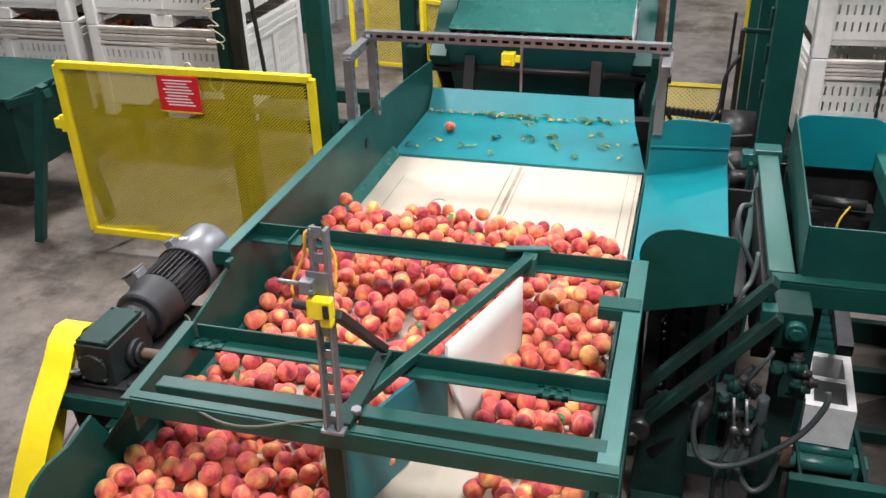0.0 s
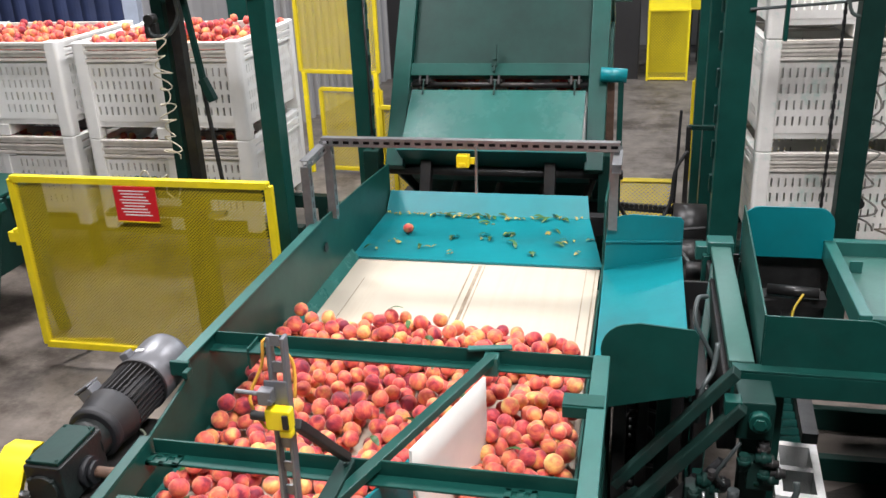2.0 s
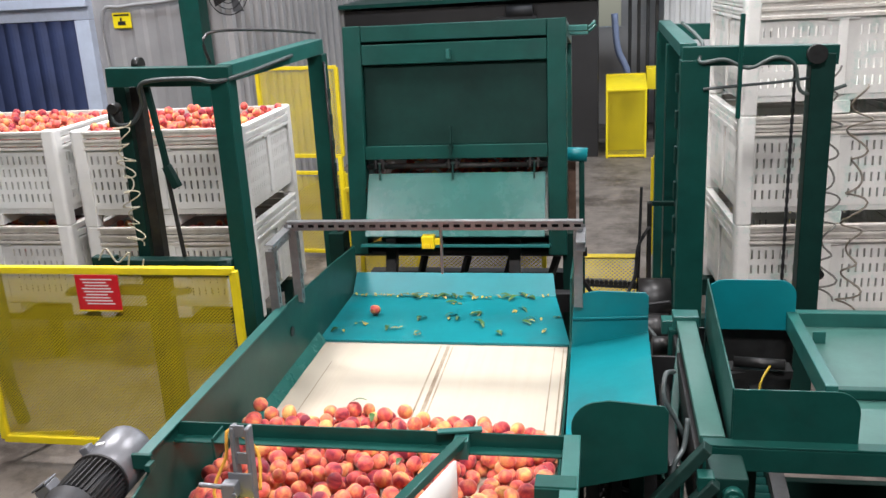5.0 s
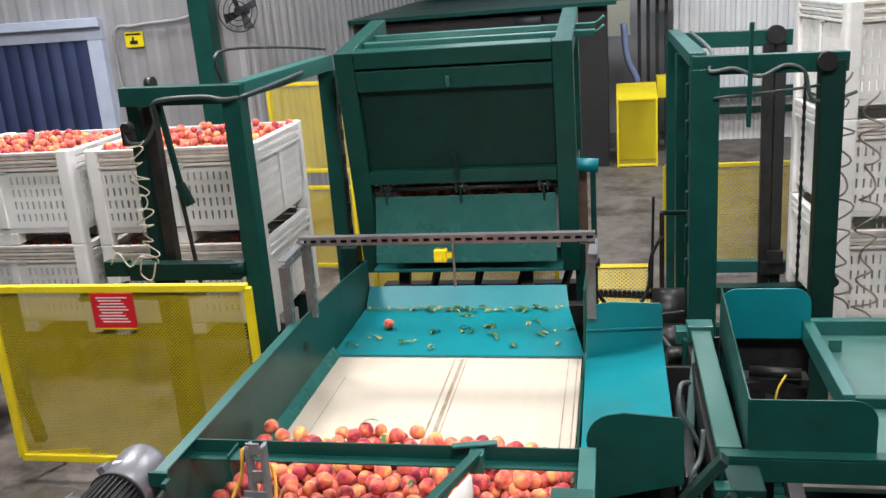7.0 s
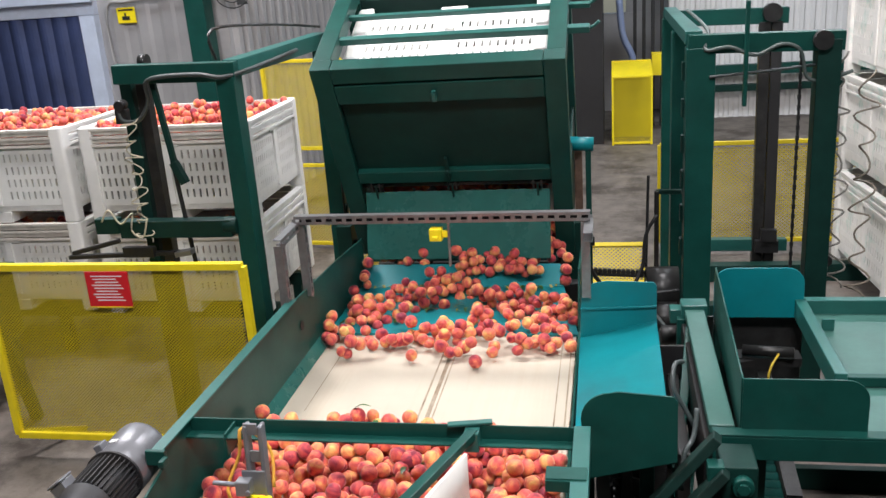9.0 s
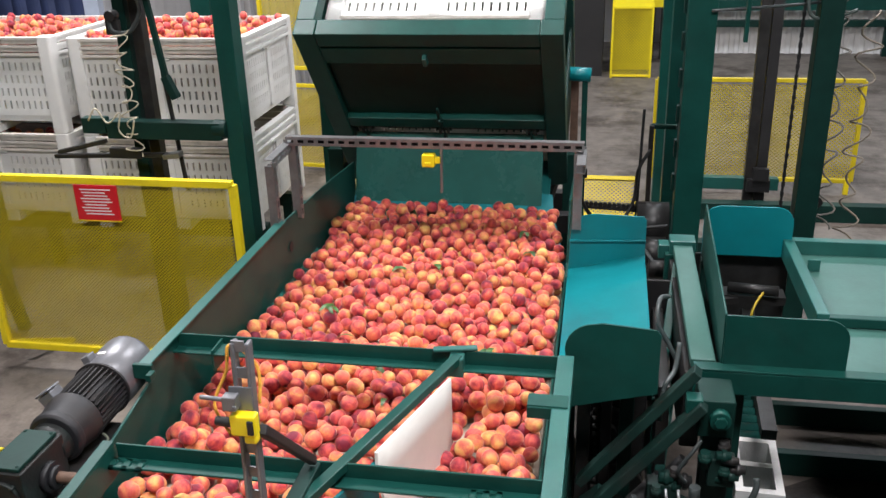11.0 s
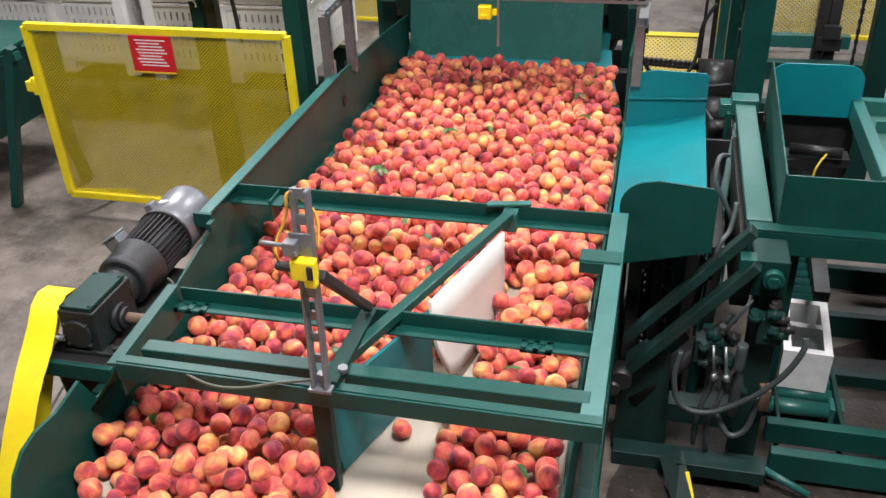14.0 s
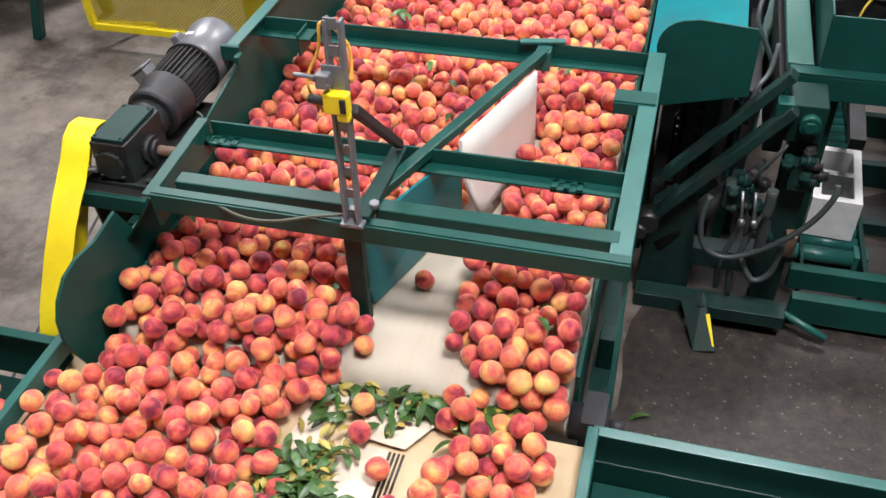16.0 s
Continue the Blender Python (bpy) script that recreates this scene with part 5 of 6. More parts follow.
mesh_panel("mesh_guard", "yellow mesh guard panel behind the racks", 0.42, 0.12, 2.08, 0.98, pose(0, 7.75, 0))
mesh_panel("mesh_guard", "tall yellow mesh guard panel by the infeed", -0.4, 1.0, 0.40, 1.82, pose(-2.80, 8.0, 0, 0, 0, -6))
mesh_panel("mesh_guard", "yellow mesh guard panel below the tall one", -0.2, 0.05, 0.42, 0.83, pose(-2.82, 8.02, 0, 0, 0, -6))
mesh_panel("mesh_guard", "low yellow mesh guard panel behind the tipper", -1.0, 0.05, 0.45, 0.62, pose(-0.9, 6.6, 0))
mesh_panel("mesh_guard", "low yellow mesh guard on the floor", -0.26, 0.04, 0.27, 0.36, pose(0.0, 6.9, 0, -35))
mesh_panel("mesh_guard", "yellow mesh guard panel beside the bins", -0.4, 0.1, 0.3, 0.9, pose(-1.75, 6.9, 0, 0, 0, -20))


def cage(x0, y0, x1, y1, h):
    g = thing("mesh_cage", "yellow mesh machine cage standing on the floor", "cage")
    for x in (x0, x1):
        for y in (y0, y1):
            bar_part("post", (x, y, 0), (x, y, h + (0.14 if y == y1 else 0)), 0.03, 0.03, YELLOW, g)
    for x in (x0, x1):
        bar_part("rail", (x, y0, h), (x, y1, h + 0.14), 0.03, 0.03, YELLOW, g)
    for y, z in ((y0, h), (y1, h + 0.14), (y0, 0.03)):
        bar_part("rail", (x0, y, z), (x1, y, z), 0.03, 0.03, YELLOW, g)
    a = made(lambda bm: mesh_sheet(bm, x0, 0.02, x1 - 0.03, h, 0.04, 0.02, 0.0075), "mesh", YELLOW_M, g)
    a.matrix_local = pose(0, y0, 0)
    made(lambda bm: bm_sheet(bm, [(x0, y0, h), (x1, y0, h), (x1, y1, h + 0.14), (x0, y1, h + 0.14)], 0.004), "top", YELLOW, g)
    made(lambda bm: bm_sheet(bm, [(x0, y1 - 0.01, 0), (x1, y1 - 0.01, 0), (x1, y1 - 0.01, h + 0.1), (x0, y1 - 0.01, h + 0.1)], 0.004), "back", YELLOW, g)
    return g


cage(0.045, 12.5, 0.565, 13.1, 0.94)
box_part("box", (0.60, 13.2, 0.85, 0.95, 13.5, 1.15), YELLOW, thing("yellow_box", "small yellow switch box on a wall bracket", "box"))

dm = thing("far_machine", "large dark machine with a glossy green roof", "machine")
box_part("body", (-4.0, 12.6, 0.0, -0.08, 14.6, 2.14), mat("dark_sheet", (0.018, 0.017, 0.018), 0.5, vary=0.3, scale=2), dm)
made(lambda bm: bm_sheet(bm, [(-4.2, 12.4, 2.22), (0.05, 12.4, 2.26), (0.05, 15.5, 2.42), (-4.2, 15.5, 2.38)], 0.05), "roof", GREEN, dm, "glossy green sheet roof")
made(lambda bm: (bm_cyl(bm, (-1.3, 12.5, 2.05), (-0.95, 12.5, 2.05), 0.09), bm_box(bm, -1.45, 12.45, 1.90, -0.9, 12.6, 1.98)), "motor", MOTOR, dm)
for k in range(2, 6):
    bar_part("pipe", (0.12 + 0.13 * k, 13.9, 0.0), (0.12 + 0.13 * k, 13.9, 2.6), 0.05, 0.05, GREASE if k % 2 else BLACK, dm)
bar_part("duct", (-0.1, 13.8, 2.35), (1.0, 13.8, 2.35), 0.3, 0.25, BLACK, dm)
tube_part("hose", smooth_path([(0.15, 13.6, 1.9), (0.2, 13.55, 1.4), (0.35, 13.55, 1.0), (0.3, 13.6, 0.3)]), 0.05, mat("blue_pipe", (0.2, 0.25, 0.4), 0.4), dm)
# low dark band and rail along the far wall
made_rail = thing("wall_rail", "green steel rail along the far wall", "rail")
bar_part("rail", (0.9, 14.2, 0.75), (8.5, 14.2, 0.75), 0.1, 0.16, GREEN, made_rail)
bar_part("rail", (0.9, 14.2, 0.48), (8.5, 14.2, 0.48), 0.1, 0.10, GREEN_D, made_rail)
for x in (1.1, 4.0, 8.0):
    bar_part("post", (x, 14.2, 0), (x, 14.2, 0.8), 0.08, 0.08, GREEN_D, made_rail)

# doorway with strip curtain
setting(box_part("door_frame", (-8.4, 9.40, 2.30, -5.62, 9.50, 2.52), FRAME_W), "pale blue door frame")
setting(box_part("door_lintel", (-8.4, 9.33, 2.44, -5.60, 9.398, 2.54), FRAME_W), "pale blue lintel board over the doorway")
setting(box_part("door_frame_2", (-5.80, 9.38, 0.0, -5.62, 9.50, 2.295), FRAME_W), "pale blue door frame")
for k in range(14):
    x = -5.82 - 0.18 * k
    fold = 0.02 + 0.025 * ((k * 7) % 5) / 4
    strip = made(lambda bm: bm_plate(bm, [(x - 0.19 + 0.19 * u / 6, 9.44 - fold * math.sin(math.pi * u / 6)) for u in range(7)] + [(x - 0.19 + 0.19 * u / 6, 9.446 - fold * math.sin(math.pi * u / 6)) for u in range(6, -1, -1)], "z", 0.0, 2.3), "curtain_strip", BLUE, None)
    tagged(strip, "dark blue plastic curtain strip in the doorway", "curtain", "curtain strips")
pil = setting(bar_part("pillar", (-4.28, 9.25, 0.0), (-4.35, 9.25, CEIL), 0.22, 0.22, GREEN), "green painted steel column")
tri = thing("wall_sign", "small yellow hazard sign on the wall", "sign", (-5.27, 9.46, 2.27))
box_part("plate", (-0.11, 0, -0.085, 0.11, 0.01, 0.085), YELLOW, tri)
made(lambda bm: (bm_box(bm, -0.05, -0.004, -0.05, 0.04, 0.0, -0.01), bm_box(bm, -0.02, -0.004, -0.01, 0.0, 0.0, 0.03), bm_box(bm, -0.09, -0.004, 0.05, 0.09, 0.0, 0.065)), "pictogram", BLACK, tri)
tagged(tube_part("wall_conduit", smooth_path([(-5.45, 9.44, 1.2), (-5.5, 9.44, 2.3), (-5.2, 9.44, 2.42), (-4.5, 9.44, 2.5), (-4.45, 9.44, 2.9)]), 0.02, WALLP), "grey conduit fixed along the wall", "conduit")
fan = thing("wall_fan", "round black wall fan in a wire cage", "fan", (-3.92, 9.3, 2.50))
for r in (0.22, 0.16, 0.10, 0.04):
    tube_part("ring", [(r * math.cos(a), -0.02, r * math.sin(a)) for a in np.linspace(0, 2 * math.pi, 25)], 0.006, BLACK, fan, n=5)
for k in range(4):
    made(lambda bm: bm_sheet(bm, [(0.02, 0.03, 0.0), (0.19, 0.0, 0.03), (0.19, 0.05, 0.13), (0.02, 0.06, 0.05)], 0.004), "blade", MOTOR, fan).matrix_local = pose(0, 0.02, 0, 0, 90 * k, 0)
made(lambda bm: bm_cyl(bm, (0, 0.0, 0), (0, 0.2, 0), 0.05), "hub", MOTOR, fan)

# small uprights, chain and cables between the tipper and the right rack
rod = thing("lever_stand", "thin black control rod on a small stand", "control")
bar_part("rod", (0.21, 5.6, 0.0), (0.236, 5.6, 1.24), 0.018, 0.018, BLACK, rod)
bar_part("post", (0.29, 5.65, 0.0), (0.29, 5.65, 1.13), 0.03, 0.05, GREASE, rod)
bar_part("arm", (0.29, 5.65, 1.12), (0.44, 5.60, 1.13), 0.03, 0.03, GREEN_D, rod)
tube_part("cable", smooth_path([(0.29, 5.6, 0.98), (0.22, 5.58, 0.85), (0.20, 5.56, 0.65), (0.12, 5.5, 0.5)]), 0.012, BLACK, rod)
made(lambda bm: (bm_cyl(bm, (0.22, 5.5, 0.52), (0.42, 5.5, 0.52), 0.14, 20), bm_cyl(bm, (0.24, 5.3, 0.4), (0.4, 5.3, 0.4), 0.1, 16), bm_box(bm, 0.2, 5.3, 0.0, 0.44, 5.7, 0.4)), "drive", GREASE, rod, "greasy chain drive")
chn = thing("drive_chain", "black roller chain running to the rack", "chain")
for k in range(20):
    made(lambda bm: bm_cyl(bm, (-0.19 + 0.03 * k, 5.58, 0.615 - 0.0015 * k), (-0.19 + 0.03 * k, 5.62, 0.615 - 0.0015 * k), 0.015, 8), "link", GREASE, chn)
bar_part("guide", (-0.2, 5.6, 0.59), (0.4, 5.6, 0.56), 0.03, 0.02, BLACK, chn)
for pts, m_ in (([(-0.15, 4.9, 0.98), (-0.1, 5.0, 0.80), (0.0, 5.1, 0.66), (0.2, 5.2, 0.60), (0.4, 5.2, 0.62)], BLACK), ([(0.0, 4.6, 0.5), (0.15, 4.7, 0.7), (0.3, 4.6, 0.6), (0.34, 4.4, 0.3)], HOSE)):
    tagged(tube_part("loose_cable", smooth_path(pts), 0.012, m_), "loose cable hanging between machine and rack", "cable")
link = thing("link_frame", "dark green strut frame under the flat beam", "frame")
for a, b in (((0.26, 3.3, 0.55), (0.36, 3.95, 0.90)), ((0.24, 3.5, 0.45), (0.38, 4.1, 0.80)), ((0.24, 3.1, 0.0), (0.28, 3.4, 0.62)), ((0.33, 4.1, 0.0), (0.33, 4.1, 0.9)), ((0.26, 3.0, 0.3), (0.38, 3.9, 0.45))):
    bar_part("strut", a, b, 0.04, 0.05, GREEN, link)
made(lambda bm: [bm_cyl(bm, (0.25, 4.35 + 0.1 * k, 0.7 - 0.06 * k), (0.34, 4.35 + 0.1 * k, 0.7 - 0.06 * k), 0.05, 14) for k in range(3)], "gear", GREASE, link)

# writing on the red sign, too small to read
made(lambda bm: [bm_box(bm, -0.09 + 0.01 * (k % 3), -0.0065, 0.072 - 0.017 * k, 0.09 - 0.012 * ((k * 7) % 4), -0.0042, 0.078 - 0.017 * k) for k in range(9)], "lettering", WHITE, sign_plate, "white lettering in bars")
made(lambda bm: bm_box(bm, -0.125, -0.0062, -0.104, 0.125, -0.0042, -0.097), "border", YELLOW, sign_plate)

# far wall piece beside the bright opening
setting(box_part("wall_north_3", (-0.2, 15.4, 0.0, 1.0, 15.6, 1.6), WALLP, None, "", 0), "grey wall under the bright opening")
setting(box_part("wall_north_4", (0.28, 15.4, 1.602, 1.0, 15.6, CEIL), WALLP, None, "", 0), "grey wall beside the bright opening")
setting(box_part("wall_north_5", (-4.2, 15.6, 2.7, 0.28, 15.8, CEIL), WALLP, None, "", 0), "grey wall over the bright opening")

# black rails added behind the tipper to darken the view there
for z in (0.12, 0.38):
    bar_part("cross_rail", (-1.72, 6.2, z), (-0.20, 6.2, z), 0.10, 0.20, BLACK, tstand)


# ---- peaches ----
def peach_material():
    m = bpy.data.materials.new("peach_skin")
    m.use_nodes = True
    nt = m.node_tree
    N, L = nt.nodes, nt.links
    b = N["Principled BSDF"]
    oi, geo, tc = N.new("ShaderNodeObjectInfo"), N.new("ShaderNodeNewGeometry"), N.new("ShaderNodeTexCoord")
    add = N.new("ShaderNodeMath")
    add.operation = "ADD"
    L.new(oi.outputs["Random"], add.inputs[0])
    L.new(geo.outputs["Random Per Island"], add.inputs[1])
    fr = N.new("ShaderNodeMath")
    fr.operation = "FRACT"
    L.new(add.outputs[0], fr.inputs[0])
    off = N.new("ShaderNodeVectorMath")
    off.operation = "MULTIPLY_ADD"
    com = N.new("ShaderNodeCombineXYZ")
    for k in range(3):
        L.new(fr.outputs[0], com.inputs[k])
    L.new(com.outputs[0], off.inputs[0])
    off.inputs[1].default_value = (37, 91, 53)
    L.new(tc.outputs["Object"], off.inputs[2])
    n = N.new("ShaderNodeTexNoise")
    n.inputs["Scale"].default_value, n.inputs["Detail"].default_value, n.inputs["Roughness"].default_value, n.inputs["Distortion"].default_value = 17, 3.5, 0.55, 0.5
    L.new(off.outputs[0], n.inputs["Vector"])
    # each fruit has its own blush
    mr = N.new("ShaderNodeMapRange")
    mr.inputs[3].default_value, mr.inputs[4].default_value = -0.10, 0.105
    L.new(fr.outputs[0], mr.inputs[0])
    s = N.new("ShaderNodeMath")
    L.new(n.outputs["Fac"], s.inputs[0])
    L.new(mr.outputs[0], s.inputs[1])
    ramp = N.new("ShaderNodeValToRGB")
    e = ramp.color_ramp.elements
    e[0].position, e[0].color = 0.31, (0.19, 0.018, 0.040, 1)
    e[1].position, e[1].color = 0.78, (0.78, 0.56, 0.17, 1)
    for p, c in ((0.39, (0.41, 0.042, 0.056)), (0.48, (0.61, 0.100, 0.080)), (0.57, (0.71, 0.195, 0.098)), (0.66, (0.77, 0.36, 0.12))):
        el = e.new(p)
        el.color = (*c, 1)
    L.new(s.outputs[0], ramp.inputs[0])
    n2 = N.new("ShaderNodeTexNoise")
    n2.inputs["Scale"].default_value, n2.inputs["Detail"].default_value = 150, 3
    L.new(off.outputs[0], n2.inputs["Vector"])
    r2 = N.new("ShaderNodeMapRange")
    r2.inputs[3].default_value, r2.inputs[4].default_value = 0.78, 1.22
    L.new(n2.outputs["Fac"], r2.inputs[0])
    hs = N.new("ShaderNodeHueSaturation")
    L.new(r2.outputs[0], hs.inputs["Value"])
    L.new(ramp.outputs[0], hs.inputs["Color"])
    L.new(hs.outputs[0], b.inputs["Base Color"])
    b.inputs["Roughness"].default_value = 0.62
    b.inputs["Sheen Weight"].default_value, b.inputs["Sheen Roughness"].default_value = 0.42, 0.45
    b.inputs["Sheen Tint"].default_value = (1.0, 0.75, 0.65, 1)
    b.inputs["Specular IOR Level"].default_value = 0.3
    bp = N.new("ShaderNodeBump")
    bp.inputs["Strength"].default_value, bp.inputs["Distance"].default_value = 0.12, 0.002
    L.new(n2.outputs["Fac"], bp.inputs["Height"])
    L.new(bp.outputs[0], b.inputs["Normal"])
    return m


PEACH = peach_material()
LEAF = mat("peach_leaf", (0.045, 0.115, 0.022), 0.42, vary=0.4, scale=20, rand=0.4)
LEAF_Y = mat("dry_leaf", (0.36, 0.29, 0.06), 0.5, vary=0.35, scale=25, rand=0.4, dirt=(0.35, 0.12, 0.03), dirt_amt=0.7)
PR = 0.0315


def peach_points(seed, nu=14, nv=10):
    """A round fruit with a cleft down one side, a stem dimple and a slight point."""
    rg = random.Random(seed)
    ob, tilt, dep = rg.uniform(0.90, 1.0), rg.uniform(-0.07, 0.07), rg.uniform(0.06, 0.10)
    vs = [(0, 0, 0.80 * ob)]
    for i in range(1, nv):
        th = math.pi * i / nv
        for k in range(nu):
            ph = 2 * math.pi * k / nu
            r = 1.0 - dep * math.exp(-(min(ph, 2 * math.pi - ph) / 0.30) ** 2) * math.sin(th) ** 0.5
            r -= 0.20 * math.exp(-(th / 0.42) ** 2)
            r += 0.04 * math.exp(-((math.pi - th) / 0.3) ** 2)
            x, y, z = r * math.sin(th) * math.cos(ph), r * math.sin(th) * math.sin(ph), r * math.cos(th) * ob
            vs.append((x + tilt * z, y, z))
    vs.append((0, 0, -1.03 * ob))
    fs = []
    for k in range(nu):
        fs.append((0, 1 + k, 1 + (k + 1) % nu))
        for i in range(nv - 2):
            a, b = 1 + i * nu + k, 1 + i * nu + (k + 1) % nu
            fs.append((a, a + nu, b + nu, b))
        z = len(vs) - 1
        fs.append((z, 1 + (nv - 2) * nu + (k + 1) % nu, 1 + (nv - 2) * nu + k))
    return np.array(vs) * PR, fs


PEACH_SHAPES = [peach_points(s) for s in range(6)]
PEACH_SMALL = [peach_points(s, 9, 6) for s in range(4)]


def peach_mesh(vs, fs, name="peach"):
    me = bpy.data.meshes.new(name)
    me.from_pydata([tuple(v) for v in vs], [], fs)
    me.polygons.foreach_set("use_smooth", [True] * len(me.polygons))
    me.materials.append(PEACH)
    return me


PEACH_MESH = [peach_mesh(*s) for s in PEACH_SHAPES]


def pile(rg, n, inside, base, tries=7, ok=None):
    """Drop n fruits one by one; each takes the lowest of some spots and rolls down until it rests. Returns x, y, z, radius rows."""
    P = np.zeros((n, 4))
    k = 0
    ring = [(math.cos(a), math.sin(a)) for a in np.linspace(0, 2 * math.pi, 9)[:8]]

    def rest(x, y, r, near):
        z = base(x, y) + r
        if len(near):
            d2 = (near[:, 0] - x) ** 2 + (near[:, 1] - y) ** 2
            R = near[:, 3] + r
            hit = d2 < R * R
            if hit.any():
                z = max(z, float((near[hit, 2] + np.sqrt(R[hit] ** 2 - d2[hit])).max()))
        return z

    for i in range(n):
        r = PR * (0.86 + 0.26 * rg.random())
        best = None
        for _ in range(tries):
            x, y = inside(rg)
            near = P[:k][(abs(P[:k, 0] - x) < 0.09) & (abs(P[:k, 1] - y) < 0.09)]
            z = rest(x, y, r, near)
            if best is None or z - base(x, y) < best[2] - base(best[0], best[1]):
                best = (x, y, z)
        x, y, z = best
        if ok:
            near = P[:k][(abs(P[:k, 0] - x) < 0.16) & (abs(P[:k, 1] - y) < 0.16)]
            step = 0.014
            for _ in range(16):
                if z - base(x, y) - r < 0.002:
                    break
                low = min(((rest(x + c * step, y + q * step, r, near), x + c * step, y + q * step) for c, q in ring if ok(x + c * step, y + q * step)), default=(9, 0, 0))
                if low[0] < z - 1e-4:
                    z, x, y = low
                else:
                    step *= 0.5
                    if step < 0.003:
                        break
        P[k] = (x, y, z, r)
        k += 1
    return P


def within(x0, x1, y0, y1, ok):
    return lambda x, y: x0 <= x <= x1 and y0 <= y <= y1 and ok(x, y)


def div_x(y):
    """The divider's line across the belt."""
    return -0.46 - (2.63 - y) * 0.34


def area(x0, x1, y0, y1, ok):
    def pick(rg):
        while True:
            x, y = rg.uniform(x0, x1), rg.uniform(y0, y1)
            if ok(x, y):
                return x, y
    return pick


SLOW, FAST = 0.027, 0.0325      # the belt's pace before and after 8 s, metres a second


def gone(t):
    """How far a fruit at t still lies behind its place at the end."""
    return FAST * (16.0 - max(t, 8.0)) + SLOW * max(0.0, 8.0 - t)


def div_edge(y):
    return div_x(min(2.63, max(1.66, y)))


def spill_edge(y):
    """Past the divider's end the fruit spreads sideways."""
    return div_edge(y) + 0.75 * max(0.0, min(0.3, 1.66 - y))


def left_limit(y):
    """The free edge of the fruit that keeps to the left."""
    return -0.87 + (spill_edge(y) - 0.045 + 0.87) * max(0.0, min(1.0, (y - 1.42) / 0.10))


def ok_left(x, y):
    return x < spill_edge(y) - 0.045 and not (y < 1.50 and x > -0.87 + 0.05 * math.sin(y * 19) + 0.5 * max(0.0, y - 1.40))


def ok_right(x, y):
    if y < 1.46:
        return x > -0.44 + 0.05 * math.sin(y * 17) - 0.30 * (1.40 - y)
    if y < 1.66:
        return x > -0.46 + 0.05 * math.sin(y * 23) + 0.35 * max(0.0, 1.56 - y)
    return x > (-0.50 + 0.12 * max(0.0, y - 2.0) if y < 2.63 else div_x(y)) + 0.02 * math.sin(y * 13)


def bed(x, y):
    """What the fruit lies on: the belt, then the crossing conveyor below its end."""
    return BELT_Z + 0.002 if y > 1.47 else BELT_Z - 0.07 * min(1.0, (1.47 - y) / 0.08)


rgA = random.Random(11)
BACK = 2.95           # the first load ends here, at the clip's end


def back_edge(x):
    return BACK - 0.07 * (x + 0.9) ** 2 * 2 - 0.05 * (x + 1.5) + 0.025 * math.sin(x * 11)


def spread(rg, n, box, ok, base, tries):
    return pile(rg, n, area(*box, ok), base, tries, within(*box, ok))


pA = np.vstack([
    spread(rgA, 150, (XL - 0.045, -0.46, 0.82, 1.27), ok_left, bed, 12),
    spread(rgA, 74, (XL + 0.04, -0.46, 1.275, 1.48), ok_left, bed, 12),
    spread(rgA, 430, (XL + 0.04, -0.46, 1.485, 2.63), ok_left, bed, 12),
    spread(rgA, 62, (-0.62, XR - 0.035, 0.92, 1.45), ok_right, bed, 12),
    spread(rgA, 178, (-0.60, XR - 0.035, 1.455, 2.63), ok_right, bed, 12),
    spread(rgA, 210, (XL + 0.04, XR - 0.03, 2.635, 3.06), lambda x, y: y < back_edge(x), bed, 12)])
rgT = random.Random(17)
pT2 = spread(rgT, 330, (-2.7, -1.635, 0.70, 1.13), lambda x, y: True, lambda x, y: TRAY + 0.004, 8)


def spin(rg):
    return Euler((rg.uniform(-0.9, 0.9) if rg.random() < 0.6 else rg.uniform(-3.1, 3.1), rg.uniform(-0.9, 0.9), rg.uniform(0, 6.28)))


def heap_object(name, rows, label, seed, small=False):
    """Many fruits in one mesh."""
    rg = random.Random(seed)
    V, F, o = [], [], 0
    shapes = PEACH_SMALL if small else PEACH_SHAPES
    for x, y, z, r in rows:
        vs, fs = shapes[rg.randrange(len(shapes))]
        R = np.array(spin(rg).to_matrix())
        V.append(vs @ R.T * (r / PR) + (x, y, z))
        F += [tuple(i + o for i in f) for f in fs]
        o += len(vs)
    ob = new(name, peach_mesh(np.vstack(V), F, name))
    return tagged(ob, label, "peaches", "", "stuff")


def single(x, y, z, r, rg, group, label):
    o = new("peach", PEACH_MESH[rg.randrange(len(PEACH_MESH))])
    o.scale = (r / PR,) * 3
    o.matrix_world = Matrix.LocRotScale((x, y, z), spin(rg), (r / PR,) * 3)
    return tagged(o, label, "peach", group)


def cells(rows, size):
    """Groups of fruit that lie side by side."""
    out = {}
    for row in rows:
        out.setdefault((int((row[0] + 5) / size), int((row[1] + 5) / size)), []).append(row)
    return [np.array(v) for v in out.values()]


def clump(rows, seed, label):
    """Some fruit that moves as one rigid piece; its origin is its middle."""
    c = rows[:, :3].mean(axis=0)
    q = rows.copy()
    q[:, :3] -= c
    o = heap_object("peach_heap", q, label, seed)
    o.matrix_world = Matrix.Translation(c)
    return o, tuple(float(v) for v in c)


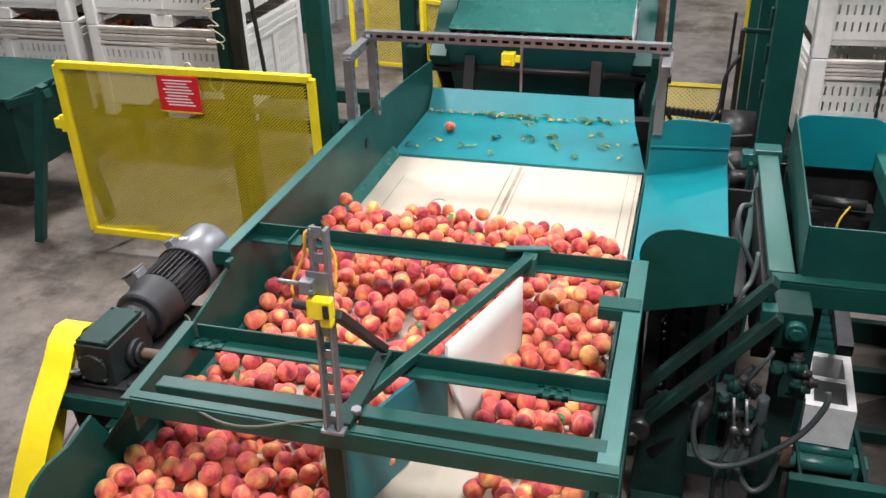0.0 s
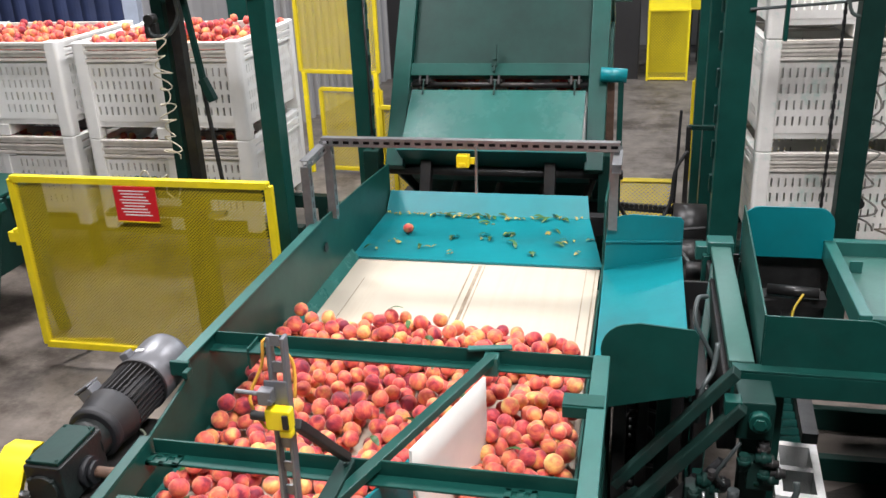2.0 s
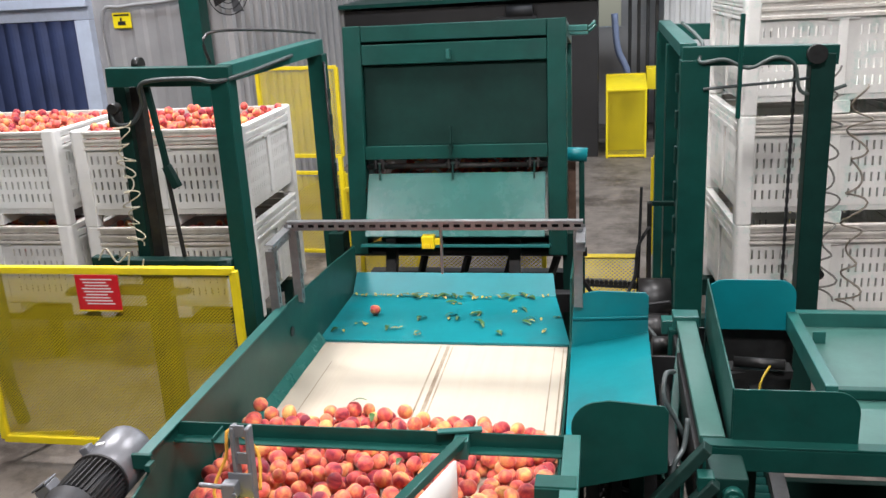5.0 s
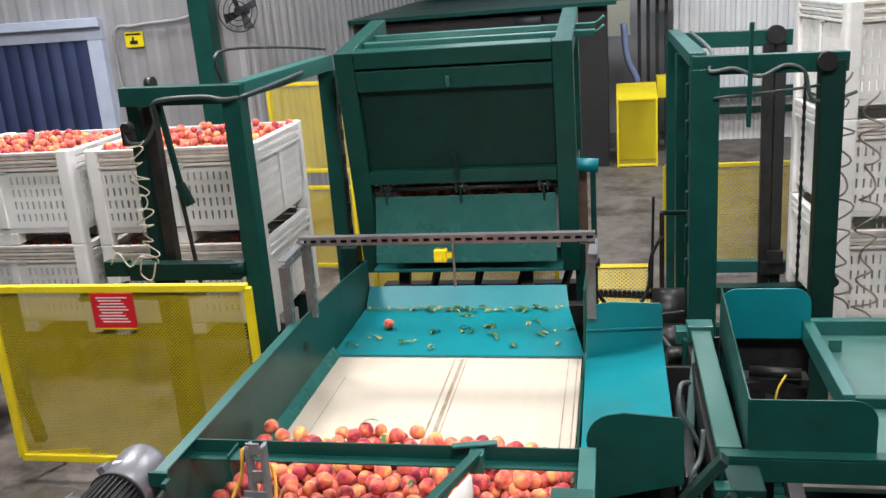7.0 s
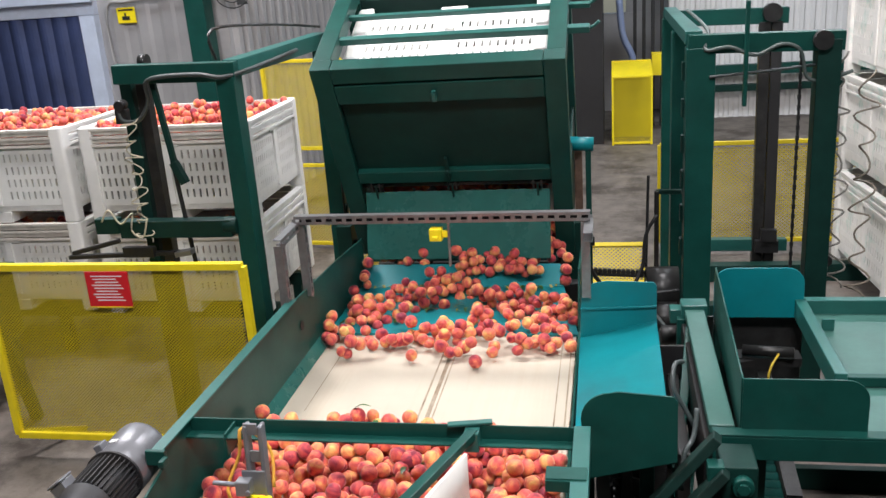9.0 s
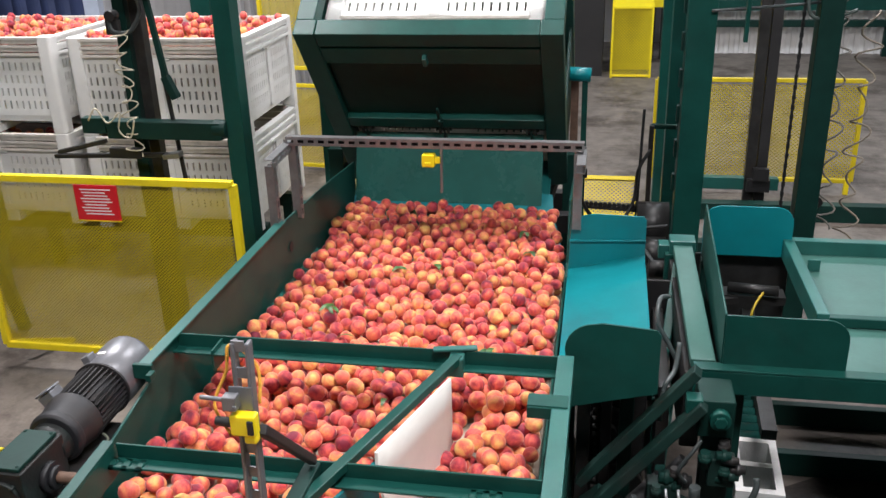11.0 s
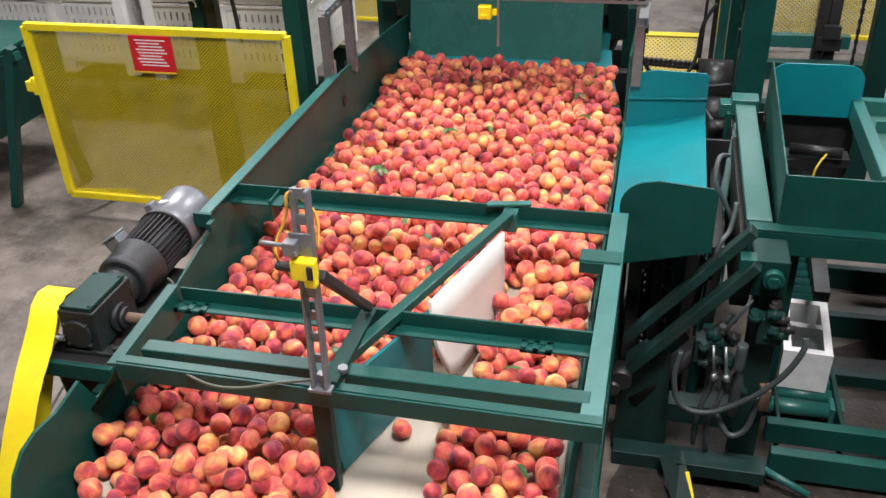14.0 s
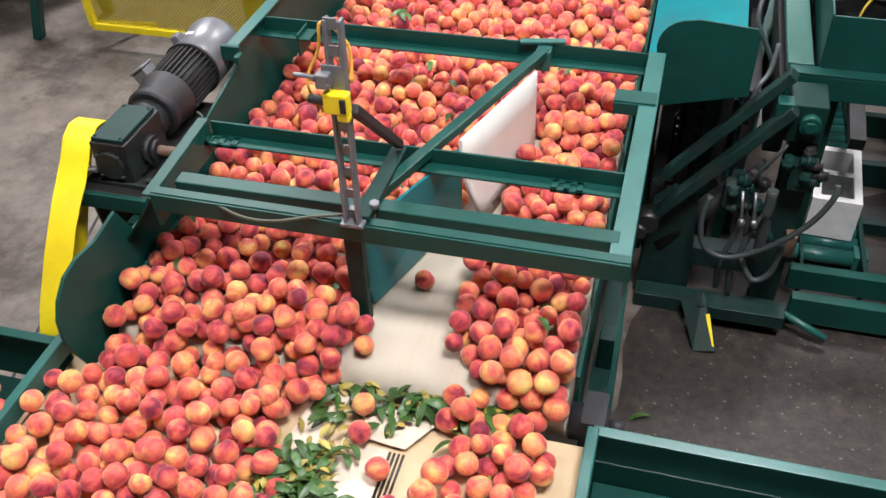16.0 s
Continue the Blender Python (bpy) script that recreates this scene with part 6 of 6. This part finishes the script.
# fruit on the belt: the nearest singly, the rest in clumps
rgS = random.Random(5)
order = np.argsort(pA[:, 1] - 0.8 * pA[:, 2])
ON_BELT = []
for i in order[:225]:
    x, y, z, r = (float(v) for v in pA[i])
    ON_BELT.append((single(x, y, z, r, rgS, "peaches on the belt", "ripe red and yellow peach lying on the belt"), x, y, z))
for k, rows in enumerate(cells(pA[order[225:]], 0.2)):
    o, c = clump(rows, 100 + k, "ripe red and yellow peaches heaped on the belt")
    ON_BELT.append((o, *c))
heap_object("peach_heap", pT2, "ripe peaches on the sorting conveyor beyond its rail", 7)

# fruit in the full bins
rgB = random.Random(21)
for i in range(0, 3):
    c = c0 - ax * (i * 1.33) + ay * (0.06 * i)
    for k in (1, 0):
        n = 330 if k else 150
        q = pile(rgB, n, area(-0.54, 0.54, -0.54, 0.54, lambda x, y: k == 1 or y < -0.1), lambda x, y: 0.60 + 0.02 * math.cos(x * 2) * math.cos(y * 2) if k else 0.58, 3)
        h = heap_object("peach_heap", q, "ripe peaches filling a white bin", 30 + i * 2 + k, True)
        h.matrix_world = pose(c.x, c.y, BASE_L + k * BHL + BHL - 0.74 - 0.05 * (k == 0), 0, 0, BIN_ROT - 1 * (i == 1)) @ DEEP
        # plain box below the fruit; its dark brown stands for shade inside the bin
        floor_ = box_part("fruit_bed", (-0.555, -0.555, 0.37, 0.555, 0.555, 0.60), RUST_SHADE, None)
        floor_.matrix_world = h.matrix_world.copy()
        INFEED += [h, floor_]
        tagged(floor_, "plain brown block standing for shaded peaches inside a bin", "peaches", "", "stuff")

# the bin in the tipper and the fruit that it pours out
tip_bin = build_bin("white vented plastic bin clamped in the tipper", "")
BIN_IN = pose((TX0 + TX1) / 2, LY + 0.105 + BH, 0.66, 90)


def ease_lin(rows, t):
    for (a, u), (b, v) in zip(rows, rows[1:]):
        if t <= b:
            return u + (v - u) * max(0.0, (t - a)) / (b - a)
    return rows[-1][1]


def chute_base(x, y):
    return BELT_Z + 0.002 if y < 4.24 else 0.75 + 0.02 * (y - 4.24) + 0.8 * max(0.0, y - 4.9)


def drift(y, t):
    """Fruit on the belt rides on; what lies on the chute hardly follows."""
    return gone(t) * min(1.0, max(0.0, (4.82 - y) / 0.6))


rgP = random.Random(8)
pB = np.vstack([spread(rgP, 785, (XL + 0.04, XR - 0.03, 2.82, 4.45), lambda x, y: y > back_edge(x) + 0.01 and x < XR - 0.03 - 0.11 * max(0, y - 4.1) / 0.7, chute_base, 12),
                spread(rgP, 138, (XL + 0.04, -0.27, 4.46, 4.89), lambda x, y: True, chute_base, 12)])
pB = pB[np.argsort(pB[:, 1] - np.array([back_edge(v) for v in pB[:, 0]]) + 0.1 * np.random.RandomState(2).rand(len(pB)))]
POURED = []


def pour(o, x, y, z, u):
    home = Vector((min(TX1 - 0.28, max(TX0 + 0.28, x)), LY + 0.20 + 0.40 * rgP.random() * (0.4 + 0.6 * u), 0.16 + 0.85 * u * rgP.random() + 0.05 * rgP.random()))
    POURED.append((o, home, (x, y, z), 8.34 + 1.95 * u ** 0.98 + 0.08 * rgP.random(), rgP.uniform(-0.05, 0.05)))


lead = np.concatenate([np.arange(0, 60, 1), np.arange(60, 100, 2)])
for i in lead[:75]:
    x, y, z, r = (float(v) for v in pB[i])
    pour(single(x, y, z, r, rgP, "poured peaches", "ripe red and yellow peach poured from the tipped bin"), x, y, z, i / len(pB))
others = pB[[i for i in range(len(pB)) if i not in set(lead[:75].tolist())]]
for k, rows in enumerate(cells(others, 0.17)):
    o, c = clump(rows, 400 + k, "ripe red and yellow peaches poured from the tipped bin")
    pour(o, *c, (c[1] - back_edge(c[0]) + 0.03) / 2.1)

# one fruit alone beside the divider
lone = single(-0.657, 1.80, BELT_Z + PR, PR, rgS, "peaches on the belt", "ripe peach alone on the bare part of the belt")

# one fruit left on the chute
stray = single(-1.27, 4.58, 0.752 + PR, PR * 0.98, rgP, "poured peaches", "single ripe peach resting on the teal chute")

# three fruits that roll off the heap onto the bare cardboard at the end
ROLLED = [(single(ex, ey, TRAY + 0.026 + PR, PR, rgS, "peaches on the belt", "ripe peach rolled off the heap onto torn cardboard"), sx, sy, ex, ey)
          for sx, sy, ex, ey in ((-0.95, 1.40, -0.698, 1.352), (-1.02, 1.30, -0.679, 1.262), (-0.93, 1.30, -0.599, 1.167))]

# ---- leaves ----
def leaf_mesh(L_, W, bend, material):
    bm = bmesh.new()
    n = 5
    rows = []
    for i in range(n + 1):
        t = i / n
        w = W * math.sin(math.pi * min(0.97, t * 0.9 + 0.05)) ** 0.8
        z = bend * math.sin(math.pi * t)
        rows.append([bm.verts.new((L_ * (t - 0.5), -w, z + w * 0.22)), bm.verts.new((L_ * (t - 0.5), 0, z)), bm.verts.new((L_ * (t - 0.5), w, z + w * 0.22))])
    for a, b in zip(rows, rows[1:]):
        for k in range(2):
            bm.faces.new((a[k], b[k], b[k + 1], a[k + 1])).smooth = True
    me = bpy.data.meshes.new("leaf")
    bm.to_mesh(me)
    bm.free()
    me.materials.append(material)
    return me


LEAVES = [leaf_mesh(0.080, 0.0115, 0.012, LEAF), leaf_mesh(0.056, 0.0115, 0.010, LEAF), leaf_mesh(0.045, 0.009, 0.006, LEAF_Y), leaf_mesh(0.026, 0.008, 0.004, LEAF_Y)]


def leaf(x, y, z, rg, kind=None, group="fallen leaves", tilt=16):
    k = rg.randrange(4) if kind is None else kind
    o = new("leaf", LEAVES[k])
    o.matrix_world = pose(x, y, z + 0.004, rg.uniform(-tilt, tilt), rg.uniform(-tilt, tilt) * 0.75, rg.uniform(0, 360))
    return tagged(o, "fresh green peach leaf lying loose" if k < 2 else "yellowed dry scrap of peach leaf", "leaf", group)


rgL = random.Random(9)
for k in range(56):
    u = k / 55
    leaf(-1.47 + 1.15 * u + rgL.uniform(-0.02, 0.02), 4.885 + rgL.uniform(-0.025, 0.02) - 0.03 * math.sin(u * 3), 0.762 + rgL.uniform(0, 0.006), rgL, 2 + (rgL.random() < 0.5) if u < 0.12 or rgL.random() < 0.7 else 0)
for x, y, n in ((-0.82, 4.56, 5), (-0.98, 4.31, 3), (-0.57, 4.33, 2), (-0.37, 4.52, 4), (-1.31, 4.44, 4), (-1.12, 4.40, 3), (-0.70, 4.62, 3), (-0.47, 4.66, 3), (-1.02, 4.55, 2), (-0.30, 4.40, 2), (-1.4, 4.34, 2), (-0.85, 4.75, 3), (-0.63, 4.48, 2), (-0.25, 4.6, 2)):
    for k in range(n):
        leaf(x + rgL.uniform(-0.04, 0.04), y + rgL.uniform(-0.035, 0.035), 0.754, rgL)
RIDERS = []
for i in rgL.sample(range(len(pA)), 34):
    x, y, z, r = pA[i]
    if y > 1.5:
        RIDERS.append((leaf(x + 0.02, y, z + r * 0.95, rgL, rgL.randrange(2), "leaves among the peaches"), 0))
for i in rgL.sample(range(len(pB)), 24):
    if pB[i, 2] > BELT_Z + 0.07 and pB[i, 1] < 4.5:
        for k in range(2):
            RIDERS.append((leaf(pB[i, 0] + 0.02 * k, pB[i, 1], pB[i, 2] + pB[i, 3] * 0.95, rgL, rgL.randrange(2), "leaves among the peaches"), 1))
for k in range(80):
    x, y = rgL.uniform(-0.82, -0.30), 1.43 - abs(rgL.gauss(0, 0.05))
    leaf(x, y, TRAY + 0.022 + rgL.uniform(0, 0.025), rgL, rgL.choice((0, 1, 1, 2, 3, 3)), "leaves swept to the belt's end", 38)
for k in range(60):
    x, y = rgL.gauss(-0.765, 0.055), rgL.gauss(1.11, 0.085)
    leaf(x - 0.2 * (1.2 - y), y, TRAY + 0.022 + rgL.uniform(0, 0.045), rgL, rgL.choice((0, 0, 1, 1, 2, 2, 3)), "leaves swept to the belt's end", 38)
for x, y in ((-0.02, 2.05), (0.0, 1.95), (0.03, 1.85), (-0.03, 1.7), (0.02, 1.72), (0.7, 2.3)):
    leaf(x * 1.3 + 0.05, y, 0.002, rgL, 0)


def leaf_litter(places, rg):
    """The lower layers of the swept leaves, in one mesh."""
    V, F, M = [], [], []
    for x, y, z in places:
        k = rg.choice((0, 0, 1, 1, 2, 2, 3))
        m = pose(x, y, z, rg.uniform(-38, 38), rg.uniform(-28, 28), rg.uniform(0, 360))
        o = len(V)
        V += [tuple(m @ v.co) for v in LEAVES[k].vertices]
        F += [tuple(i + o for i in p.vertices) for p in LEAVES[k].polygons]
        M += [k // 2] * len(LEAVES[k].polygons)
    me = bpy.data.meshes.new("leaf_litter")
    me.from_pydata(V, [], F)
    me.materials.append(LEAF)
    me.materials.append(LEAF_Y)
    me.polygons.foreach_set("material_index", M)
    me.polygons.foreach_set("use_smooth", [True] * len(F))
    return tagged(new("leaf_litter", me), "green and yellowed leaves swept together on cardboard", "leaves", "", "stuff")


swept = [(rgL.uniform(-0.82, -0.30), 1.43 - abs(rgL.gauss(0, 0.055)), TRAY + 0.024 + rgL.uniform(0, 0.022)) for k in range(70)]
swept += [(rgL.gauss(-0.785, 0.055), rgL.gauss(1.10, 0.085), TRAY + 0.024 + rgL.uniform(0, 0.03)) for k in range(120)]
leaf_litter(swept, rgL)
# paper cup rim on the floor
tagged(made(lambda bm: bm_tube(bm, [(0.035 + 0.035 * math.cos(a), 1.75 + 0.035 * math.sin(a), 0.02) for a in np.linspace(0, 6.28, 20)], 0.005, 6), "paper_cup", WHITE, None), "white paper cup rim on the floor", "cup")


# ---- moving things ----
TIP = [(0.0, 40), (1.5, 54), (3.0, 66.5), (4.0, 73.5), (6.4, 94.5), (7.2, 100.5), (8.4, 110), (8.7, 114), (9.6, 124), (10.4, 131), (16.0, 131)]
FLAP = [(0.0, 20), (3.0, 22), (6.4, 24), (8.0, 28), (8.4, 30), (8.7, 35), (9.4, 50), (10.4, 57), (16.0, 57)]
LIFT = [(0.0, 1.02), (6.3, 1.14), (7.2, 1.18), (8.4, 1.24), (8.7, 1.27), (10.8, 1.37), (12.5, 1.42), (16.0, 1.46)]
FEED = [(0.0, -0.63), (1.75, -0.315), (3.4, -0.02), (3.7, 0.0), (6.0, 0.0), (16.0, 0.0)]
LEAVE = [(0.0, 0.0), (4.2, 0.0), (4.8, 0.08), (6.4, 0.53), (7.2, 0.72), (8.4, 0.94), (8.7, 1.0), (10.6, 1.7), (11.6, 2.0), (16.0, 2.0)]


def cradle(t):
    return pose(*PIV, ease_lin(TIP, t) - 90)


def on_belt(x, y, z, t):
    """A fruit's place at t: it rides the belt, keeps to its side of the divider and drops at the end."""
    v = y + gone(t)
    if x < left_limit(y) + 0.06:
        x = XL + (x - XL) * (left_limit(v) - XL) / (left_limit(y) - XL)
    x += max(0.0, XL + 0.04 - x) * max(0.0, min(1.0, (v - 1.22) / 0.06))
    return Vector((x, v, z - bed(x, y) + bed(x, v)))


def motions():
    walk(tipper, [(t, cradle(t)) for t, a in TIP])
    walk(flap, [(t, pose(0, LY + 0.03, 0.47, -a)) for t, a in FLAP])
    walk(tip_bin, [(t, cradle(t) @ BIN_IN) for t, a in TIP])
    walk(lift_l, [(t, pose(0, 0, z)) for t, z in LIFT])
    for b, p in EMPTY:
        walk(b, [(t, pose(p.x + d, p.y + 0.07 * d, p.z, 0, 0, ROT_R)) for t, d in LEAVE])
    for o, x, y, z in ON_BELT:
        turn = o.matrix_world.to_3x3().normalized().to_4x4()
        rows = []
        for t in (0.0, 2.0, 4.0, 6.0, 8.0, 10.0, 11.0, 12.0, 13.0, 14.0, 15.0, 16.0):
            p = on_belt(x, y, z, t)
            roll = Matrix.Rotation(max(0.0, 1.47 - p.y) * 9, 4, "X")
            rows.append((t, Matrix.Translation(p) @ roll @ turn))
        walk(o, rows)
    for o in INFEED:
        m = o.matrix_world.copy()
        turn = m.to_3x3().normalized().to_4x4()
        walk(o, [(t, Matrix.Translation(m.translation + Vector((d, 0.0, 0.0))) @ turn) for t, d in FEED])
    lm = lone.matrix_world.to_3x3().normalized().to_4x4()
    walk(lone, [(t, pose(max(-0.657, div_x(1.80 + gone(t)) + 0.06), 1.80 + gone(t), BELT_Z + PR) @ lm) for t in (0.0, 4.0, 8.0, 12.0, 14.0, 16.0)])
    for o, sx, sy, ex, ey in ROLLED:
        turn = o.matrix_world.to_3x3().normalized().to_4x4()
        rows = []
        for t in (0.0, 4.0, 8.0, 12.0, 14.0, 15.0, 15.4):
            rows.append((t, Matrix.Translation(on_belt(sx, sy, bed(sx, sy) + PR + 0.07, t)) @ turn))
        for t, u, deg in ((15.6, 0.4, 60), (15.8, 0.78, 120), (16.0, 1.0, 170)):
            p = rows[6][1].translation.lerp(Vector((ex, ey, TRAY + 0.026 + PR)), u)
            rows.append((t, Matrix.Translation(p) @ Matrix.Rotation(radians(deg), 4, "Y") @ turn))
        walk(o, rows)
    for o, late in RIDERS:
        m = o.matrix_world.copy()
        if late:
            rows = [(0.0, cradle(0.0) @ pose(m.translation.x, LY + 0.4, 0.4)), (8.4, cradle(8.4) @ pose(m.translation.x, LY + 0.3, 0.3)), (9.8, Matrix.Translation((m.translation.x, 4.9, 0.95)))]
            rows += [(t, Matrix.Translation((0, drift(m.translation.y, t), 0)) @ m) for t in (10.4, 11.0, 16.0)]
        else:
            p0 = m.translation.copy()
            rows = [(t, Matrix.Translation(on_belt(*p0, t) - p0) @ m) for t in (0.0, 4.0, 8.0, 12.0, 16.0)]
        walk(o, rows)
    for o, home, (x, y, z), start, dx in POURED:
        turn = o.matrix_world.to_3x3().normalized().to_4x4()
        rows = []
        for t, a in TIP:
            if t < start - 0.5:
                rows.append((t, Matrix.Translation(cradle(t) @ home) @ Matrix.Rotation(radians(a - 90), 4, "X") @ turn))
        last = rows[-1][1].translation
        gap = cradle(start) @ Vector((min(TX1 - 0.17, max(TX0 + 0.17, x)), LY + 0.02, 0.045))
        rows.append((start - 0.25, Matrix.Translation(gap.lerp(last, 0.35)) @ turn))
        rows.append((start, Matrix.Translation(gap) @ turn))
        land_y = min(gap.y - 0.22, max(y + drift(y, start + 0.24), 4.62 + dx * 3))
        land = Vector((x, land_y, max(z, chute_base(x, land_y) + PR)))
        mid = gap.lerp(land, 0.5) + Vector((0, 0, 0.03))
        rows.append((start + 0.12, Matrix.Translation(mid) @ Matrix.Rotation(0.5, 4, "X") @ turn))
        rows.append((start + 0.24, Matrix.Translation(land) @ Matrix.Rotation(1.0, 4, "X") @ turn))
        dist = max(0.0, land_y - (y + drift(y, start + 0.24)))
        stop = min(10.6, start + 0.30 + dist * 0.55)
        rows.append(((start + 0.24 + stop) / 2, Matrix.Translation(land.lerp(Vector((x, y + drift(y, stop), z)), 0.5)) @ Matrix.Rotation(0.5, 4, "X") @ turn))
        for t in (stop, max(stop + 0.3, 11.2), 16.0):
            rows.append((t, Matrix.Translation((x, y + drift(y, t), z)) @ turn))
        walk(o, rows)
    sm = stray.matrix_world.to_3x3().normalized().to_4x4()
    walk(stray, [(0.0, pose(-1.27, 4.58, 0.787) @ sm), (8.6, pose(-1.27, 4.58, 0.787) @ sm), (9.1, pose(-1.26, 4.3, 0.78, 60) @ sm), (9.7, pose(-1.25, 3.42, 0.80, 100) @ sm), (10.4, pose(-1.25, 3.40, 0.80, 100) @ sm), (16.0, pose(-1.25, 3.21, 0.80, 100) @ sm)])


motions()
